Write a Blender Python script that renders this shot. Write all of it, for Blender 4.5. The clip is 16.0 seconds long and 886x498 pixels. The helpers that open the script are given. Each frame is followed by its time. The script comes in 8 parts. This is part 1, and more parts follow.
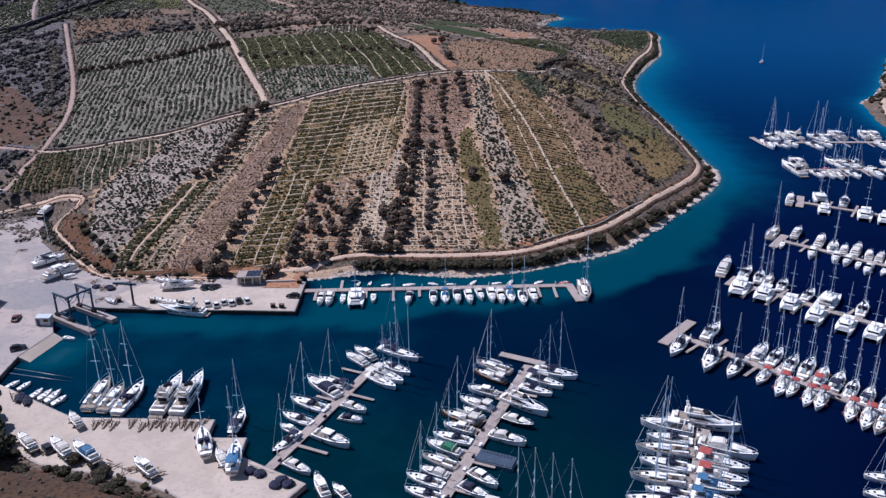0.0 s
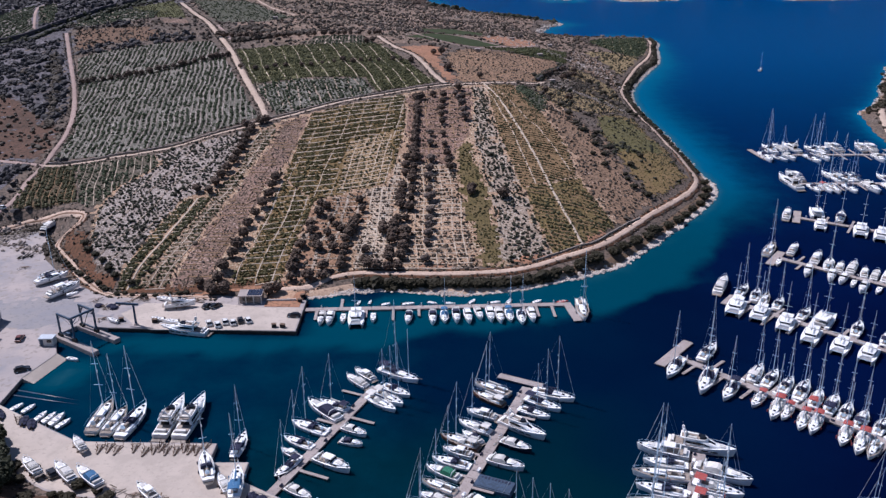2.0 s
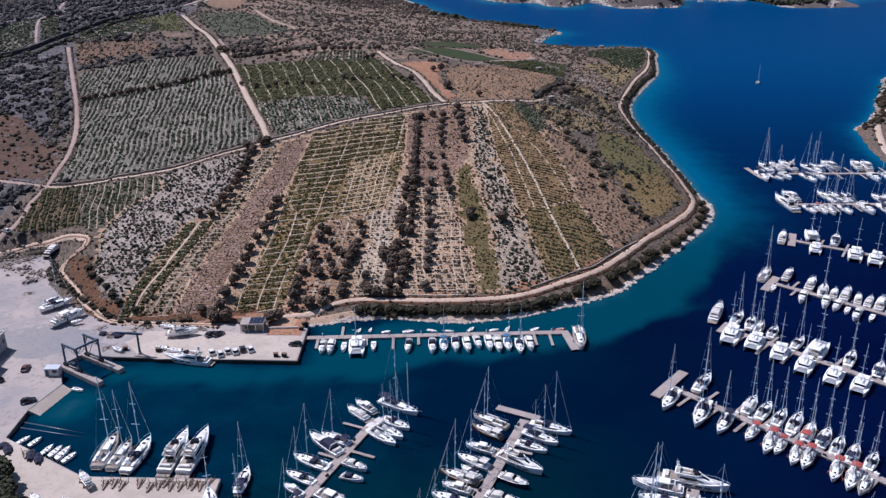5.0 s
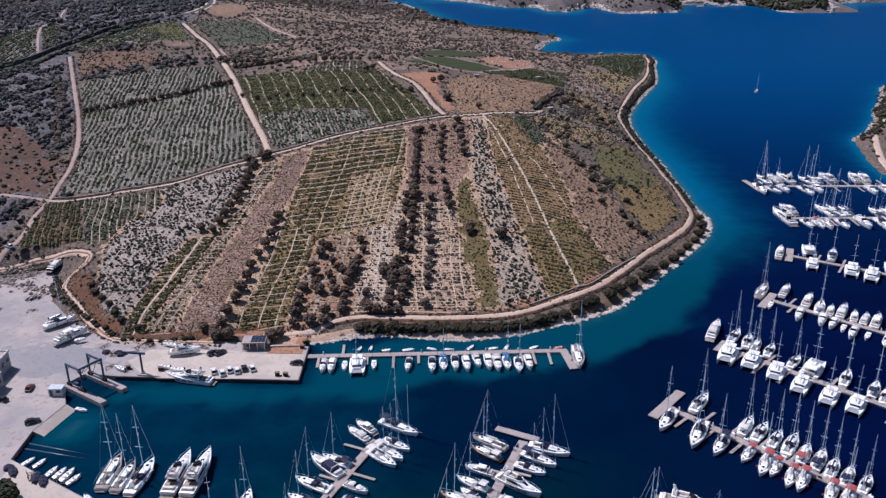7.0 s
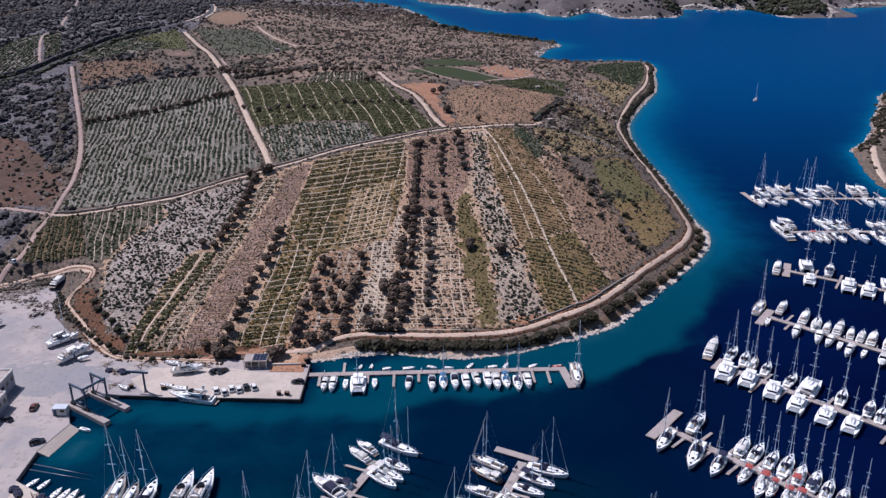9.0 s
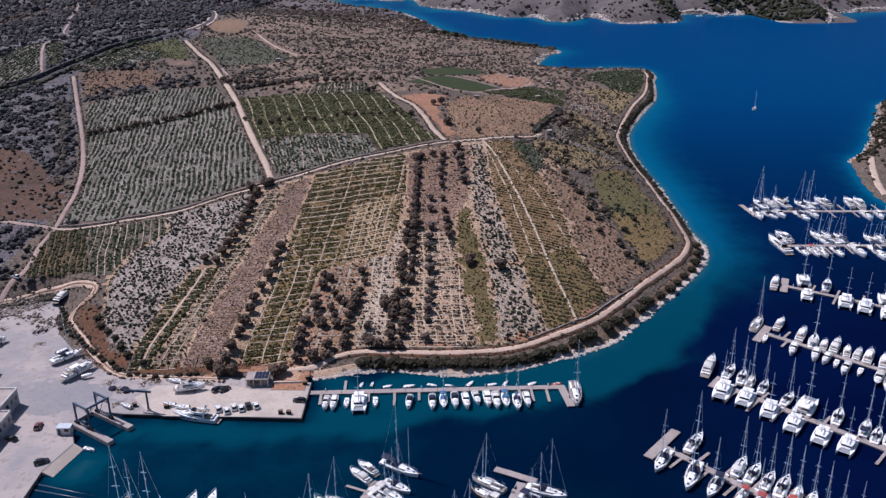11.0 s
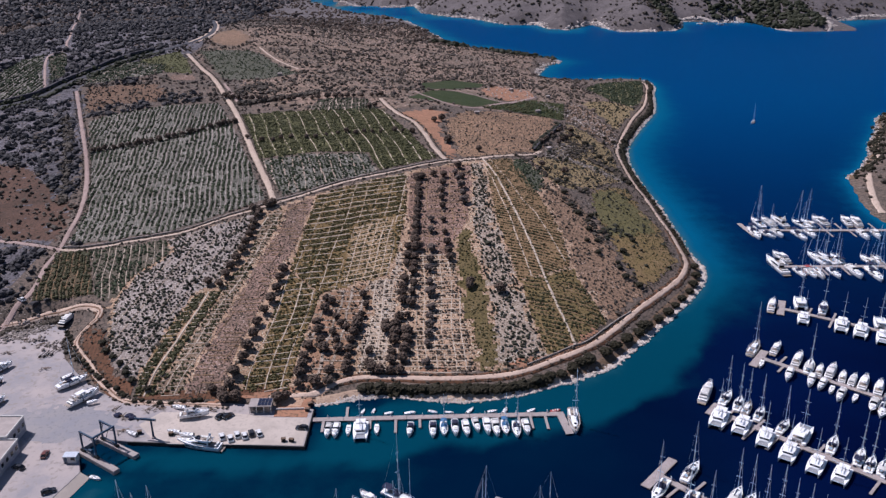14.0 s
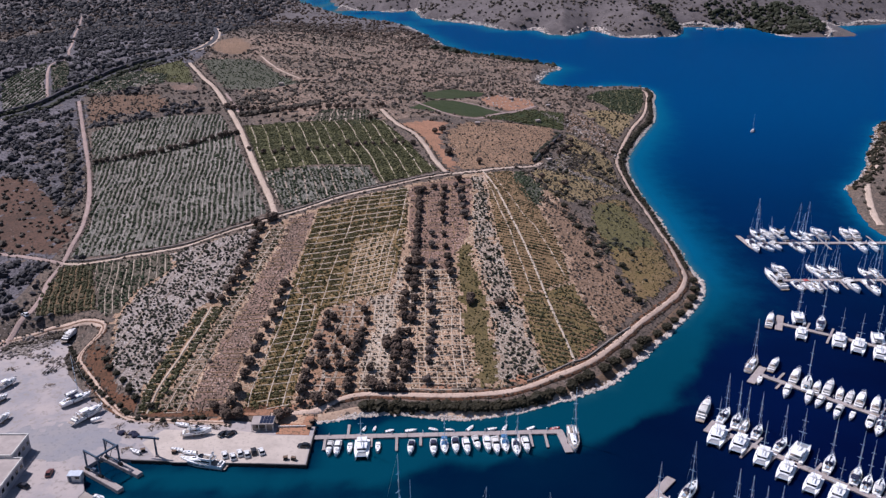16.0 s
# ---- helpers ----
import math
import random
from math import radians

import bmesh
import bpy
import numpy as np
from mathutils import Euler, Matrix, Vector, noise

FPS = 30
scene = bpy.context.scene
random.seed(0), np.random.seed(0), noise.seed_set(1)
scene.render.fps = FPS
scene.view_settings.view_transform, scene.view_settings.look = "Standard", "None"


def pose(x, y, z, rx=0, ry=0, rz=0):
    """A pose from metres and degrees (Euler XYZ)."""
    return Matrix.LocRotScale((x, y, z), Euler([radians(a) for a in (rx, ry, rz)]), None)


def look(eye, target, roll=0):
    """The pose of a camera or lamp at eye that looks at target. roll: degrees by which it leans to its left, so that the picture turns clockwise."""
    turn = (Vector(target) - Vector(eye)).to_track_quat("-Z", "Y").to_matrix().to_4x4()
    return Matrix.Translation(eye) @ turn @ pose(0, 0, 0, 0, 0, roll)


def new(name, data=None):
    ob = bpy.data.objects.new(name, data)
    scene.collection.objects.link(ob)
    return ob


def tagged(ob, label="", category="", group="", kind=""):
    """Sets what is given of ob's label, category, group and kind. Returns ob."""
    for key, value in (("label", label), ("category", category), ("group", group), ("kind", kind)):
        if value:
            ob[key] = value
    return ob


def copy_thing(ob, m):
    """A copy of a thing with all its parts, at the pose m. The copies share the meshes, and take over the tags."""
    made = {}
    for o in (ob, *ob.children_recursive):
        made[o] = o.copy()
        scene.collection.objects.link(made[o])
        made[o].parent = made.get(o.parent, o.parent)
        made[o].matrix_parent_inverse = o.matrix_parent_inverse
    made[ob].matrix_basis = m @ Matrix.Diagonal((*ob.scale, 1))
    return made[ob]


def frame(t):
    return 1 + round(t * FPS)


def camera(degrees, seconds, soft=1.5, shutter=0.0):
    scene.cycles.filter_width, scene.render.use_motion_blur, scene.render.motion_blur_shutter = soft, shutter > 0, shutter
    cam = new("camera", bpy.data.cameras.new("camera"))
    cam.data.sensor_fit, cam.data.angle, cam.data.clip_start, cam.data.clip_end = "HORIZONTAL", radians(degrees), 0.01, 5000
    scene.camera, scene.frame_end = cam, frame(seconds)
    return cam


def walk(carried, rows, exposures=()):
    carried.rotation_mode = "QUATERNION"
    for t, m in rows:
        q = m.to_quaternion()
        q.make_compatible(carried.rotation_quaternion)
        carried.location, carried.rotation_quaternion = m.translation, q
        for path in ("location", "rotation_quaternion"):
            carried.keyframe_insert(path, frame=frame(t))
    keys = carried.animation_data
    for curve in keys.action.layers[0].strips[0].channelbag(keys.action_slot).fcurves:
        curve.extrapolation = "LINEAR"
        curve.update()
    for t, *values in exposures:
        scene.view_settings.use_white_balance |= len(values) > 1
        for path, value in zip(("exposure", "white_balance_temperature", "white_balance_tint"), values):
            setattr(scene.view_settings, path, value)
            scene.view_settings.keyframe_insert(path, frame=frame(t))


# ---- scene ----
cam = camera(56.0, 16.0, 1.38)
PATH = [
    (0, (0.000, 0.000, 110.000), (-0.438, 92.662, 72.403), -0.398),
    (1, (0.073, 0.026, 113.409), (-0.341, 92.672, 75.771), -0.388),
    (2, (0.143, 0.050, 116.821), (-0.252, 92.680, 79.146), -0.379),
    (3, (0.208, 0.070, 120.234), (-0.171, 92.687, 82.527), -0.371),
    (4, (0.269, 0.086, 123.650), (-0.098, 92.693, 85.916), -0.363),
    (5, (0.326, 0.100, 127.069), (-0.033, 92.697, 89.312), -0.357),
    (6, (0.380, 0.110, 130.489), (0.024, 92.701, 92.715), -0.351),
    (7, (0.429, 0.118, 133.912), (0.073, 92.702, 96.124), -0.345),
    (8, (0.474, 0.121, 137.338), (0.114, 92.703, 99.541), -0.341),
    (9, (0.515, 0.122, 140.765), (0.148, 92.702, 102.965), -0.337),
    (10, (0.553, 0.120, 144.195), (0.173, 92.700, 106.396), -0.334),
    (11, (0.586, 0.114, 147.627), (0.191, 92.696, 109.834), -0.332),
    (12, (0.615, 0.105, 151.062), (0.201, 92.692, 113.278), -0.330),
    (13, (0.641, 0.093, 154.498), (0.203, 92.685, 116.730), -0.329),
    (14, (0.662, 0.078, 157.937), (0.197, 92.678, 120.189), -0.329),
    (15, (0.679, 0.059, 161.379), (0.183, 92.669, 123.655), -0.330),
    (16, (0.692, 0.037, 164.822), (0.161, 92.659, 127.128), -0.331),
]
walk(cam, [(t, look(eye, target, roll)) for t, eye, target, roll in PATH], exposures=[(0.0, -0.12, 5910, 20.5), (8.0, -0.09, 5990, 21), (13.0, -0.2, 6040, 22), (16.0, -0.1, 6070, 22)])

from mathutils import geometry

# ---- light ----
SUN_ELEVATION, SUN_AZIMUTH = 54.0, -62.0
world = bpy.data.worlds.new("sky")
scene.world = world
world.use_nodes = True
_sky = world.node_tree.nodes.new("ShaderNodeTexSky")
_sky.sky_type, _sky.sun_disc = "NISHITA", False
_sky.sun_elevation, _sky.sun_rotation = radians(SUN_ELEVATION), radians(SUN_AZIMUTH)
_sky.air_density, _sky.dust_density, _sky.ozone_density = 1.0, 0.0, 3.0
world.node_tree.links.new(_sky.outputs[0], world.node_tree.nodes["Background"].inputs[0])
world.node_tree.nodes["Background"].inputs[1].default_value = 0.068
sun = new("sun", bpy.data.lights.new("sun", "SUN"))
sun.data.energy, sun.data.angle, sun.data.color = 5.0, radians(0.5), (1.0, 0.962, 0.912)
_a, _e = radians(SUN_AZIMUTH), radians(SUN_ELEVATION)
sun.matrix_world = look((math.sin(_a) * math.cos(_e) * 300, math.cos(_a) * math.cos(_e) * 300, math.sin(_e) * 300), (0, 0, 0))

# ---- materials ----


def node_material(name, rough=0.8, metal=0.0, spec=0.5):
    m = bpy.data.materials.new(name)
    m.use_nodes = True
    p = m.node_tree.nodes["Principled BSDF"]
    p.inputs["Roughness"].default_value, p.inputs["Metallic"].default_value = rough, metal
    p.inputs["Specular IOR Level"].default_value = spec
    return m, m.node_tree.nodes, m.node_tree.links, p


def noise_node(n, l, scale, detail=4.0, rough=0.6, vector=None):
    t = n.new("ShaderNodeTexNoise")
    t.inputs["Scale"].default_value, t.inputs["Detail"].default_value, t.inputs["Roughness"].default_value = scale, detail, rough
    if vector is not None:
        l.new(vector, t.inputs["Vector"])
    return t.outputs["Fac"]


def ramp_node(n, l, fac, low, high):
    r = n.new("ShaderNodeMapRange")
    r.interpolation_type = "SMOOTHSTEP"
    r.inputs["From Min"].default_value, r.inputs["From Max"].default_value = low, high
    l.new(fac, r.inputs["Value"])
    return r.outputs["Result"]


def mix_node(n, l, fac, a, b):
    x = n.new("ShaderNodeMix")
    x.data_type = "RGBA"
    for socket, value in ((x.inputs[0], fac), (x.inputs[6], a), (x.inputs[7], b)):
        if isinstance(value, (tuple, list)):
            socket.default_value = (*value, 1)
        elif isinstance(value, (int, float)):
            socket.default_value = value
        else:
            l.new(value, socket)
    return x.outputs[2]


def bump_node(n, l, p, fac, strength, distance):
    b = n.new("ShaderNodeBump")
    b.inputs["Strength"].default_value, b.inputs["Distance"].default_value = strength, distance
    l.new(fac, b.inputs["Height"])
    l.new(b.outputs[0], p.inputs["Normal"])


def world_vector(n):
    return n.new("ShaderNodeNewGeometry").outputs["Position"]


def earth(name, main, second, speck, broad=0.03, mid=0.25, fine=1.2, amount=0.5, rough=0.95, stones=0.0, beyond=None, iron=1.0):
    """Soil, grass or rock: two colours in patches and a third in small specks."""
    # iron in the soil turns it redder
    main, second, speck = ((c[0] * (1 + 0.12 * iron), c[1], c[2] * (1 - 0.13 * iron)) for c in (main, second, speck))
    m, n, l, p = node_material(name, rough, spec=0.2)
    v = world_vector(n)
    a = ramp_node(n, l, noise_node(n, l, broad, 5, 0.6, v), 0.4, 0.62)
    b = ramp_node(n, l, noise_node(n, l, mid, 5, 0.65, v), 0.42, 0.6)
    c = ramp_node(n, l, noise_node(n, l, fine, 3, 0.6, v), 0.62 - 0.2 * amount, 0.74 - 0.2 * amount)
    both = n.new("ShaderNodeMath")
    both.operation = "MULTIPLY_ADD"
    l.new(a, both.inputs[0])
    both.inputs[1].default_value = 0.55
    half = n.new("ShaderNodeMath")
    half.operation = "MULTIPLY"
    l.new(b, half.inputs[0])
    half.inputs[1].default_value = 0.45
    l.new(half.outputs[0], both.inputs[2])
    col = mix_node(n, l, both.outputs[0], main, second)
    col = mix_node(n, l, c, col, speck)
    # beyond: far ground colour, blended in along y and greyed to stand for haze
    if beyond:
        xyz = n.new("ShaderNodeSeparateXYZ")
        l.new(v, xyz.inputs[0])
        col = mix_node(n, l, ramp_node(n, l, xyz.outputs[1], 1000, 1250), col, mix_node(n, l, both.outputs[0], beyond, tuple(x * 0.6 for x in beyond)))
    if stones:
        w = n.new("ShaderNodeTexVoronoi")
        w.inputs["Scale"].default_value = 1.1
        l.new(v, w.inputs["Vector"])
        near = ramp_node(n, l, w.outputs["Distance"], 0.34, 0.18)
        some = ramp_node(n, l, noise_node(n, l, 0.12, 4, 0.7, v), 0.62 - 0.25 * stones, 0.7 - 0.2 * stones)
        both = n.new("ShaderNodeMath")
        both.operation = "MULTIPLY"
        l.new(near, both.inputs[0])
        l.new(some, both.inputs[1])
        col = mix_node(n, l, both.outputs[0], col, tuple(min(0.62, x * 1.25 + 0.16) for x in main))
    l.new(col, p.inputs["Base Color"])
    bump_node(n, l, p, noise_node(n, l, fine * 1.5, 4, 0.6, v), 0.5, 0.25)
    return m


def plain(name, colour, rough=0.5, metal=0.0, vary=0.12, scale=1.5, spec=0.5, each=0.0):
    """A paint, cloth or metal with slight stains; each: how far single things differ."""
    m, n, l, p = node_material(name, rough, metal, spec)
    co = n.new("ShaderNodeTexCoord").outputs["Object"]
    f = noise_node(n, l, scale, 5, 0.65, co)
    dark = tuple(c * (1 - 2.2 * vary) for c in colour)
    col = mix_node(n, l, ramp_node(n, l, f, 0.35, 0.65), dark, colour)
    if each:
        info = n.new("ShaderNodeObjectInfo")
        hsv = n.new("ShaderNodeHueSaturation")
        r = n.new("ShaderNodeMapRange")
        r.inputs["To Min"].default_value, r.inputs["To Max"].default_value = 1 - each, 1 + each
        l.new(info.outputs["Random"], r.inputs["Value"])
        l.new(r.outputs[0], hsv.inputs["Value"])
        l.new(col, hsv.inputs["Color"])
        col = hsv.outputs[0]
    l.new(col, p.inputs["Base Color"])
    return m


def leafage(name, colour, second, shade=0.6):
    m, n, l, p = node_material(name, 0.7, spec=0.2)
    g = n.new("ShaderNodeNewGeometry")
    col = mix_node(n, l, g.outputs["Random Per Island"], colour, second)
    f = ramp_node(n, l, noise_node(n, l, 2.5, 4, 0.6, g.outputs["Position"]), 0.35, 0.7)
    col = mix_node(n, l, f, col, tuple(c * shade for c in colour))
    l.new(col, p.inputs["Base Color"])
    return m


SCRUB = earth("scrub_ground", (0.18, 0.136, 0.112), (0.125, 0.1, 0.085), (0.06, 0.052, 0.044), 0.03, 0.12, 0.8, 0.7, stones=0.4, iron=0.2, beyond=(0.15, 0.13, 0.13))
# grey scrub ground; its blue tinge is distance haze put into the colour
GREY_SCRUB = earth("hazy_limestone_scrub", (0.178, 0.161, 0.176), (0.08, 0.074, 0.082), (0.046, 0.043, 0.047), 0.03, 0.12, 0.6, 0.7, stones=0.5, iron=0.0)
PINK = earth("pink_soil", (0.3, 0.205, 0.172), (0.165, 0.118, 0.096), (0.08, 0.065, 0.05), 0.05, 0.3, 1.2, 0.75, stones=0.6, iron=0.5)
STONY = earth("stony_soil", (0.38, 0.325, 0.295), (0.235, 0.195, 0.172), (0.09, 0.076, 0.062), 0.05, 0.35, 1.5, 0.55, stones=1.0, iron=0.1)
PALE = earth("pale_stony_soil", (0.42, 0.34, 0.28), (0.27, 0.212, 0.168), (0.11, 0.088, 0.062), 0.05, 0.4, 1.6, 0.6, stones=0.9, iron=0.2)
GOLD = earth("green_gold_grass", (0.128, 0.104, 0.046), (0.158, 0.122, 0.064), (0.07, 0.06, 0.03), 0.06, 0.4, 1.4, 0.65, stones=0.15, iron=0.5)
GRASS = earth("green_grass", (0.1, 0.1, 0.045), (0.135, 0.124, 0.06), (0.058, 0.062, 0.028), 0.04, 0.3, 1.1, 0.6, stones=0.15, iron=0.0)
GREY_SOIL = earth("grey_stony_soil", (0.208, 0.196, 0.166), (0.09, 0.088, 0.07), (0.052, 0.051, 0.038), 0.028, 0.22, 1.4, 0.6, stones=0.9, iron=0.0)
CROP = earth("green_crop", (0.036, 0.052, 0.018), (0.05, 0.062, 0.025), (0.026, 0.036, 0.015), 0.03, 0.15, 0.9, 0.5, iron=0.0)
VINE_SOIL = earth("vineyard_soil", (0.14, 0.12, 0.096), (0.088, 0.078, 0.06), (0.05, 0.047, 0.033), 0.03, 0.25, 1.3, 0.65, stones=0.5, iron=0.3)
EASTGRASS = earth("olive_brown_grass", (0.285, 0.222, 0.128), (0.215, 0.175, 0.098), (0.095, 0.082, 0.05), 0.035, 0.2, 1.0, 0.55, stones=0.5, iron=0.7)
GRID_SOIL = earth("olive_vineyard_soil", (0.215, 0.158, 0.085), (0.155, 0.116, 0.06), (0.08, 0.066, 0.032), 0.05, 0.35, 1.5, 0.6, stones=0.3)
GRID_PALE = earth("pale_olive_vineyard_soil", (0.33, 0.25, 0.16), (0.225, 0.168, 0.1), (0.1, 0.08, 0.045), 0.05, 0.35, 1.5, 0.6, stones=0.6)
WHITE_SOIL = earth("bleached_stony_soil", (0.56, 0.445, 0.35), (0.38, 0.29, 0.22), (0.15, 0.118, 0.08), 0.05, 0.4, 1.6, 0.6, stones=0.9, iron=0.2)
GROVE_SOIL = earth("grove_soil", (0.34, 0.22, 0.165), (0.215, 0.145, 0.098), (0.095, 0.072, 0.048), 0.04, 0.3, 1.3, 0.6, stones=0.5)
PALE_SOIL = earth("brown_stony_soil", (0.44, 0.33, 0.26), (0.29, 0.212, 0.16), (0.12, 0.092, 0.062), 0.05, 0.4, 1.6, 0.6, stones=0.8)
MIXED_SOIL = earth("grey_brown_strip_soil", (0.26, 0.205, 0.168), (0.18, 0.142, 0.115), (0.09, 0.075, 0.056), 0.05, 0.4, 1.6, 0.6, stones=0.5)
PURPLE_SOIL = earth("mauve_dry_soil", (0.3, 0.205, 0.176), (0.19, 0.132, 0.114), (0.085, 0.066, 0.054), 0.05, 0.3, 1.2, 0.7, stones=0.6, iron=0.8)
ROWS_SOIL = earth("brown_terrace_soil", (0.25, 0.176, 0.1), (0.188, 0.135, 0.077), (0.1, 0.077, 0.042), 0.04, 0.3, 1.3, 0.55, stones=0.2, iron=0.7)
ROWS_GRASS = earth("olive_terrace_grass", (0.195, 0.15, 0.072), (0.158, 0.122, 0.06), (0.085, 0.07, 0.034), 0.04, 0.3, 1.3, 0.6, stones=0.2, iron=0.6)
MAUVE_SLOPE = earth("mauve_brown_slope", (0.27, 0.192, 0.146), (0.205, 0.15, 0.115), (0.095, 0.074, 0.057), 0.05, 0.25, 1.1, 0.65, stones=0.3)
SLOPE_GRASS = earth("olive_slope_grass", (0.195, 0.155, 0.075), (0.235, 0.172, 0.102), (0.09, 0.075, 0.042), 0.04, 0.25, 1.2, 0.55, stones=0.2)
BRIGHT_GRASS = earth("yellow_green_grass", (0.165, 0.144, 0.06), (0.13, 0.115, 0.054), (0.075, 0.068, 0.036), 0.04, 0.2, 1.0, 0.6, stones=0.3, iron=0.0)
DARK_PLOT = earth("dark_olive_soil", (0.13, 0.105, 0.075), (0.09, 0.078, 0.055), (0.05, 0.045, 0.032), 0.04, 0.3, 1.3, 0.6, stones=0.2)
EDGE = earth("terrace_edge_stone", (0.6, 0.5, 0.4), (0.47, 0.38, 0.3), (0.26, 0.205, 0.155), 0.1, 0.5, 1.6, 0.35, iron=0.0)
EDGE_BROWN = earth("terrace_edge_earth", (0.33, 0.24, 0.165), (0.25, 0.18, 0.12), (0.12, 0.09, 0.06), 0.1, 0.5, 1.6, 0.4)
REDBANK = earth("red_brown_bank", (0.15, 0.08, 0.054), (0.1, 0.058, 0.04), (0.05, 0.034, 0.024), 0.06, 0.25, 1.1, 0.6)
WESTBROWN = earth("dark_brown_slope", (0.115, 0.074, 0.062), (0.078, 0.055, 0.048), (0.05, 0.039, 0.034), 0.03, 0.15, 0.8, 0.6, stones=0.15)
GOLDBROWN = earth("golden_brown_grass", (0.33, 0.23, 0.168), (0.2, 0.143, 0.106), (0.095, 0.075, 0.056), 0.03, 0.16, 0.9, 0.7, stones=0.4, iron=1.1)
MAUVE = earth("mauve_scrub", (0.27, 0.185, 0.15), (0.2, 0.142, 0.115), (0.09, 0.07, 0.052), 0.04, 0.25, 1.1, 0.7, stones=0.25)
BROWN = earth("brown_grass", (0.18, 0.122, 0.095), (0.13, 0.094, 0.075), (0.075, 0.058, 0.044), 0.04, 0.2, 1.0, 0.55, stones=0.1)
DARK_SLOPE = earth("dark_red_brown_slope", (0.095, 0.06, 0.045), (0.06, 0.042, 0.034), (0.034, 0.027, 0.022), 0.06, 0.25, 1.1, 0.6)
RED_EARTH = earth("red_earth", (0.36, 0.205, 0.145), (0.27, 0.165, 0.12), (0.14, 0.1, 0.075), 0.06, 0.3, 1.2, 0.5)
GREY_GREEN = earth("grey_green_field", (0.088, 0.09, 0.062), (0.125, 0.12, 0.092), (0.05, 0.052, 0.038), 0.03, 0.15, 0.9, 0.6, stones=0.3, iron=0.0)
PINK_EARTH = earth("trodden_pink_earth", (0.47, 0.34, 0.265), (0.38, 0.265, 0.2), (0.27, 0.185, 0.14), 0.06, 0.3, 1.2, 0.4)
WASH = earth("blue_grey_stained_concrete", (0.262, 0.256, 0.278), (0.3, 0.28, 0.282), (0.23, 0.222, 0.235), 0.04, 0.16, 0.7, 0.4, 0.8, iron=0.0)
TRACK = earth("gravel_track", (0.55, 0.44, 0.36), (0.44, 0.345, 0.28), (0.28, 0.21, 0.165), 0.05, 0.3, 1.5, 0.35, iron=0.2)
TRACK_PINK = earth("pink_gravel_track", (0.6, 0.465, 0.38), (0.48, 0.36, 0.29), (0.3, 0.22, 0.175), 0.05, 0.3, 1.5, 0.35, iron=0.2)
TRACK_RED = earth("earth_track", (0.4, 0.3, 0.27), (0.31, 0.23, 0.205), (0.19, 0.145, 0.13), 0.05, 0.3, 1.5, 0.35, iron=0.1)
ASPHALT = earth("road_asphalt", (0.085, 0.083, 0.092), (0.062, 0.062, 0.07), (0.045, 0.045, 0.05), 0.05, 0.3, 1.5, 0.3, iron=0.0)
# rock darkened to carry the road cutting's shade; the enclosure wall shares it
CUTTING = earth("dark_rock_cutting", (0.06, 0.055, 0.066), (0.09, 0.082, 0.09), (0.035, 0.032, 0.036), 0.1, 0.5, 1.5, 0.5, iron=0.0)
CONCRETE = earth("yard_concrete", (0.43, 0.37, 0.35), (0.27, 0.262, 0.282), (0.3, 0.265, 0.248), 0.02, 0.09, 0.5, 0.4, 0.85, iron=0.0)
PAVING = earth("pale_quay_paving", (0.53, 0.455, 0.4), (0.43, 0.37, 0.325), (0.42, 0.36, 0.315), 0.04, 0.16, 0.9, 0.4, 0.85, iron=0.0)
DRYGRASS = earth("dry_grass", (0.275, 0.206, 0.17), (0.15, 0.121, 0.102), (0.078, 0.067, 0.056), 0.02, 0.08, 0.5, 0.7, stones=0.6, iron=0.7)
SAND = earth("pale_shore_gravel", (0.46, 0.37, 0.31), (0.36, 0.28, 0.23), (0.24, 0.18, 0.15), 0.1, 0.5, 1.6, 0.4, stones=0.5)
PONTOON_DECK = earth("pontoon_concrete", (0.4, 0.345, 0.33), (0.32, 0.275, 0.262), (0.25, 0.215, 0.205), 0.08, 0.5, 2.0, 0.35, 0.85, iron=0.0)
SHORE_EARTH = earth("shore_earth", (0.2, 0.145, 0.11), (0.14, 0.105, 0.08), (0.075, 0.06, 0.045), 0.1, 0.5, 1.6, 0.5, stones=0.3)
ROCK = earth("shore_rock", (0.62, 0.55, 0.5), (0.48, 0.41, 0.36), (0.25, 0.21, 0.18), 0.2, 0.7, 2.0, 0.35, iron=0.0)
DRYSTONE = earth("dry_stone", (0.36, 0.31, 0.275), (0.24, 0.205, 0.18), (0.11, 0.095, 0.08), 0.2, 0.8, 2.5, 0.45, iron=0.0)
VINE = leafage("vine_leaves", (0.088, 0.08, 0.03), (0.135, 0.112, 0.048))
SHRUB = leafage("dry_shrub_leaves", (0.078, 0.063, 0.048), (0.125, 0.1, 0.077))
OLIVE = leafage("olive_leaves", (0.1, 0.07, 0.053), (0.148, 0.104, 0.078), 0.72)
# dark leaves with some blue haze of the western slope mixed into the colour
MAQUIS = leafage("dark_maquis_leaves", (0.04, 0.037, 0.04), (0.078, 0.073, 0.077), 0.75)
PINE = leafage("pine_needles", (0.03, 0.035, 0.018), (0.055, 0.055, 0.03))
GREENVINE = leafage("green_vine_leaves", (0.082, 0.086, 0.034), (0.125, 0.118, 0.052))
DARKVINE = leafage("dark_green_vine_leaves", (0.06, 0.06, 0.025), (0.098, 0.092, 0.042))
HILLVINE = leafage("grey_green_vine_leaves", (0.044, 0.06, 0.03), (0.076, 0.092, 0.046))
BUSH = leafage("dark_green_bush_leaves", (0.036, 0.038, 0.024), (0.062, 0.06, 0.04))
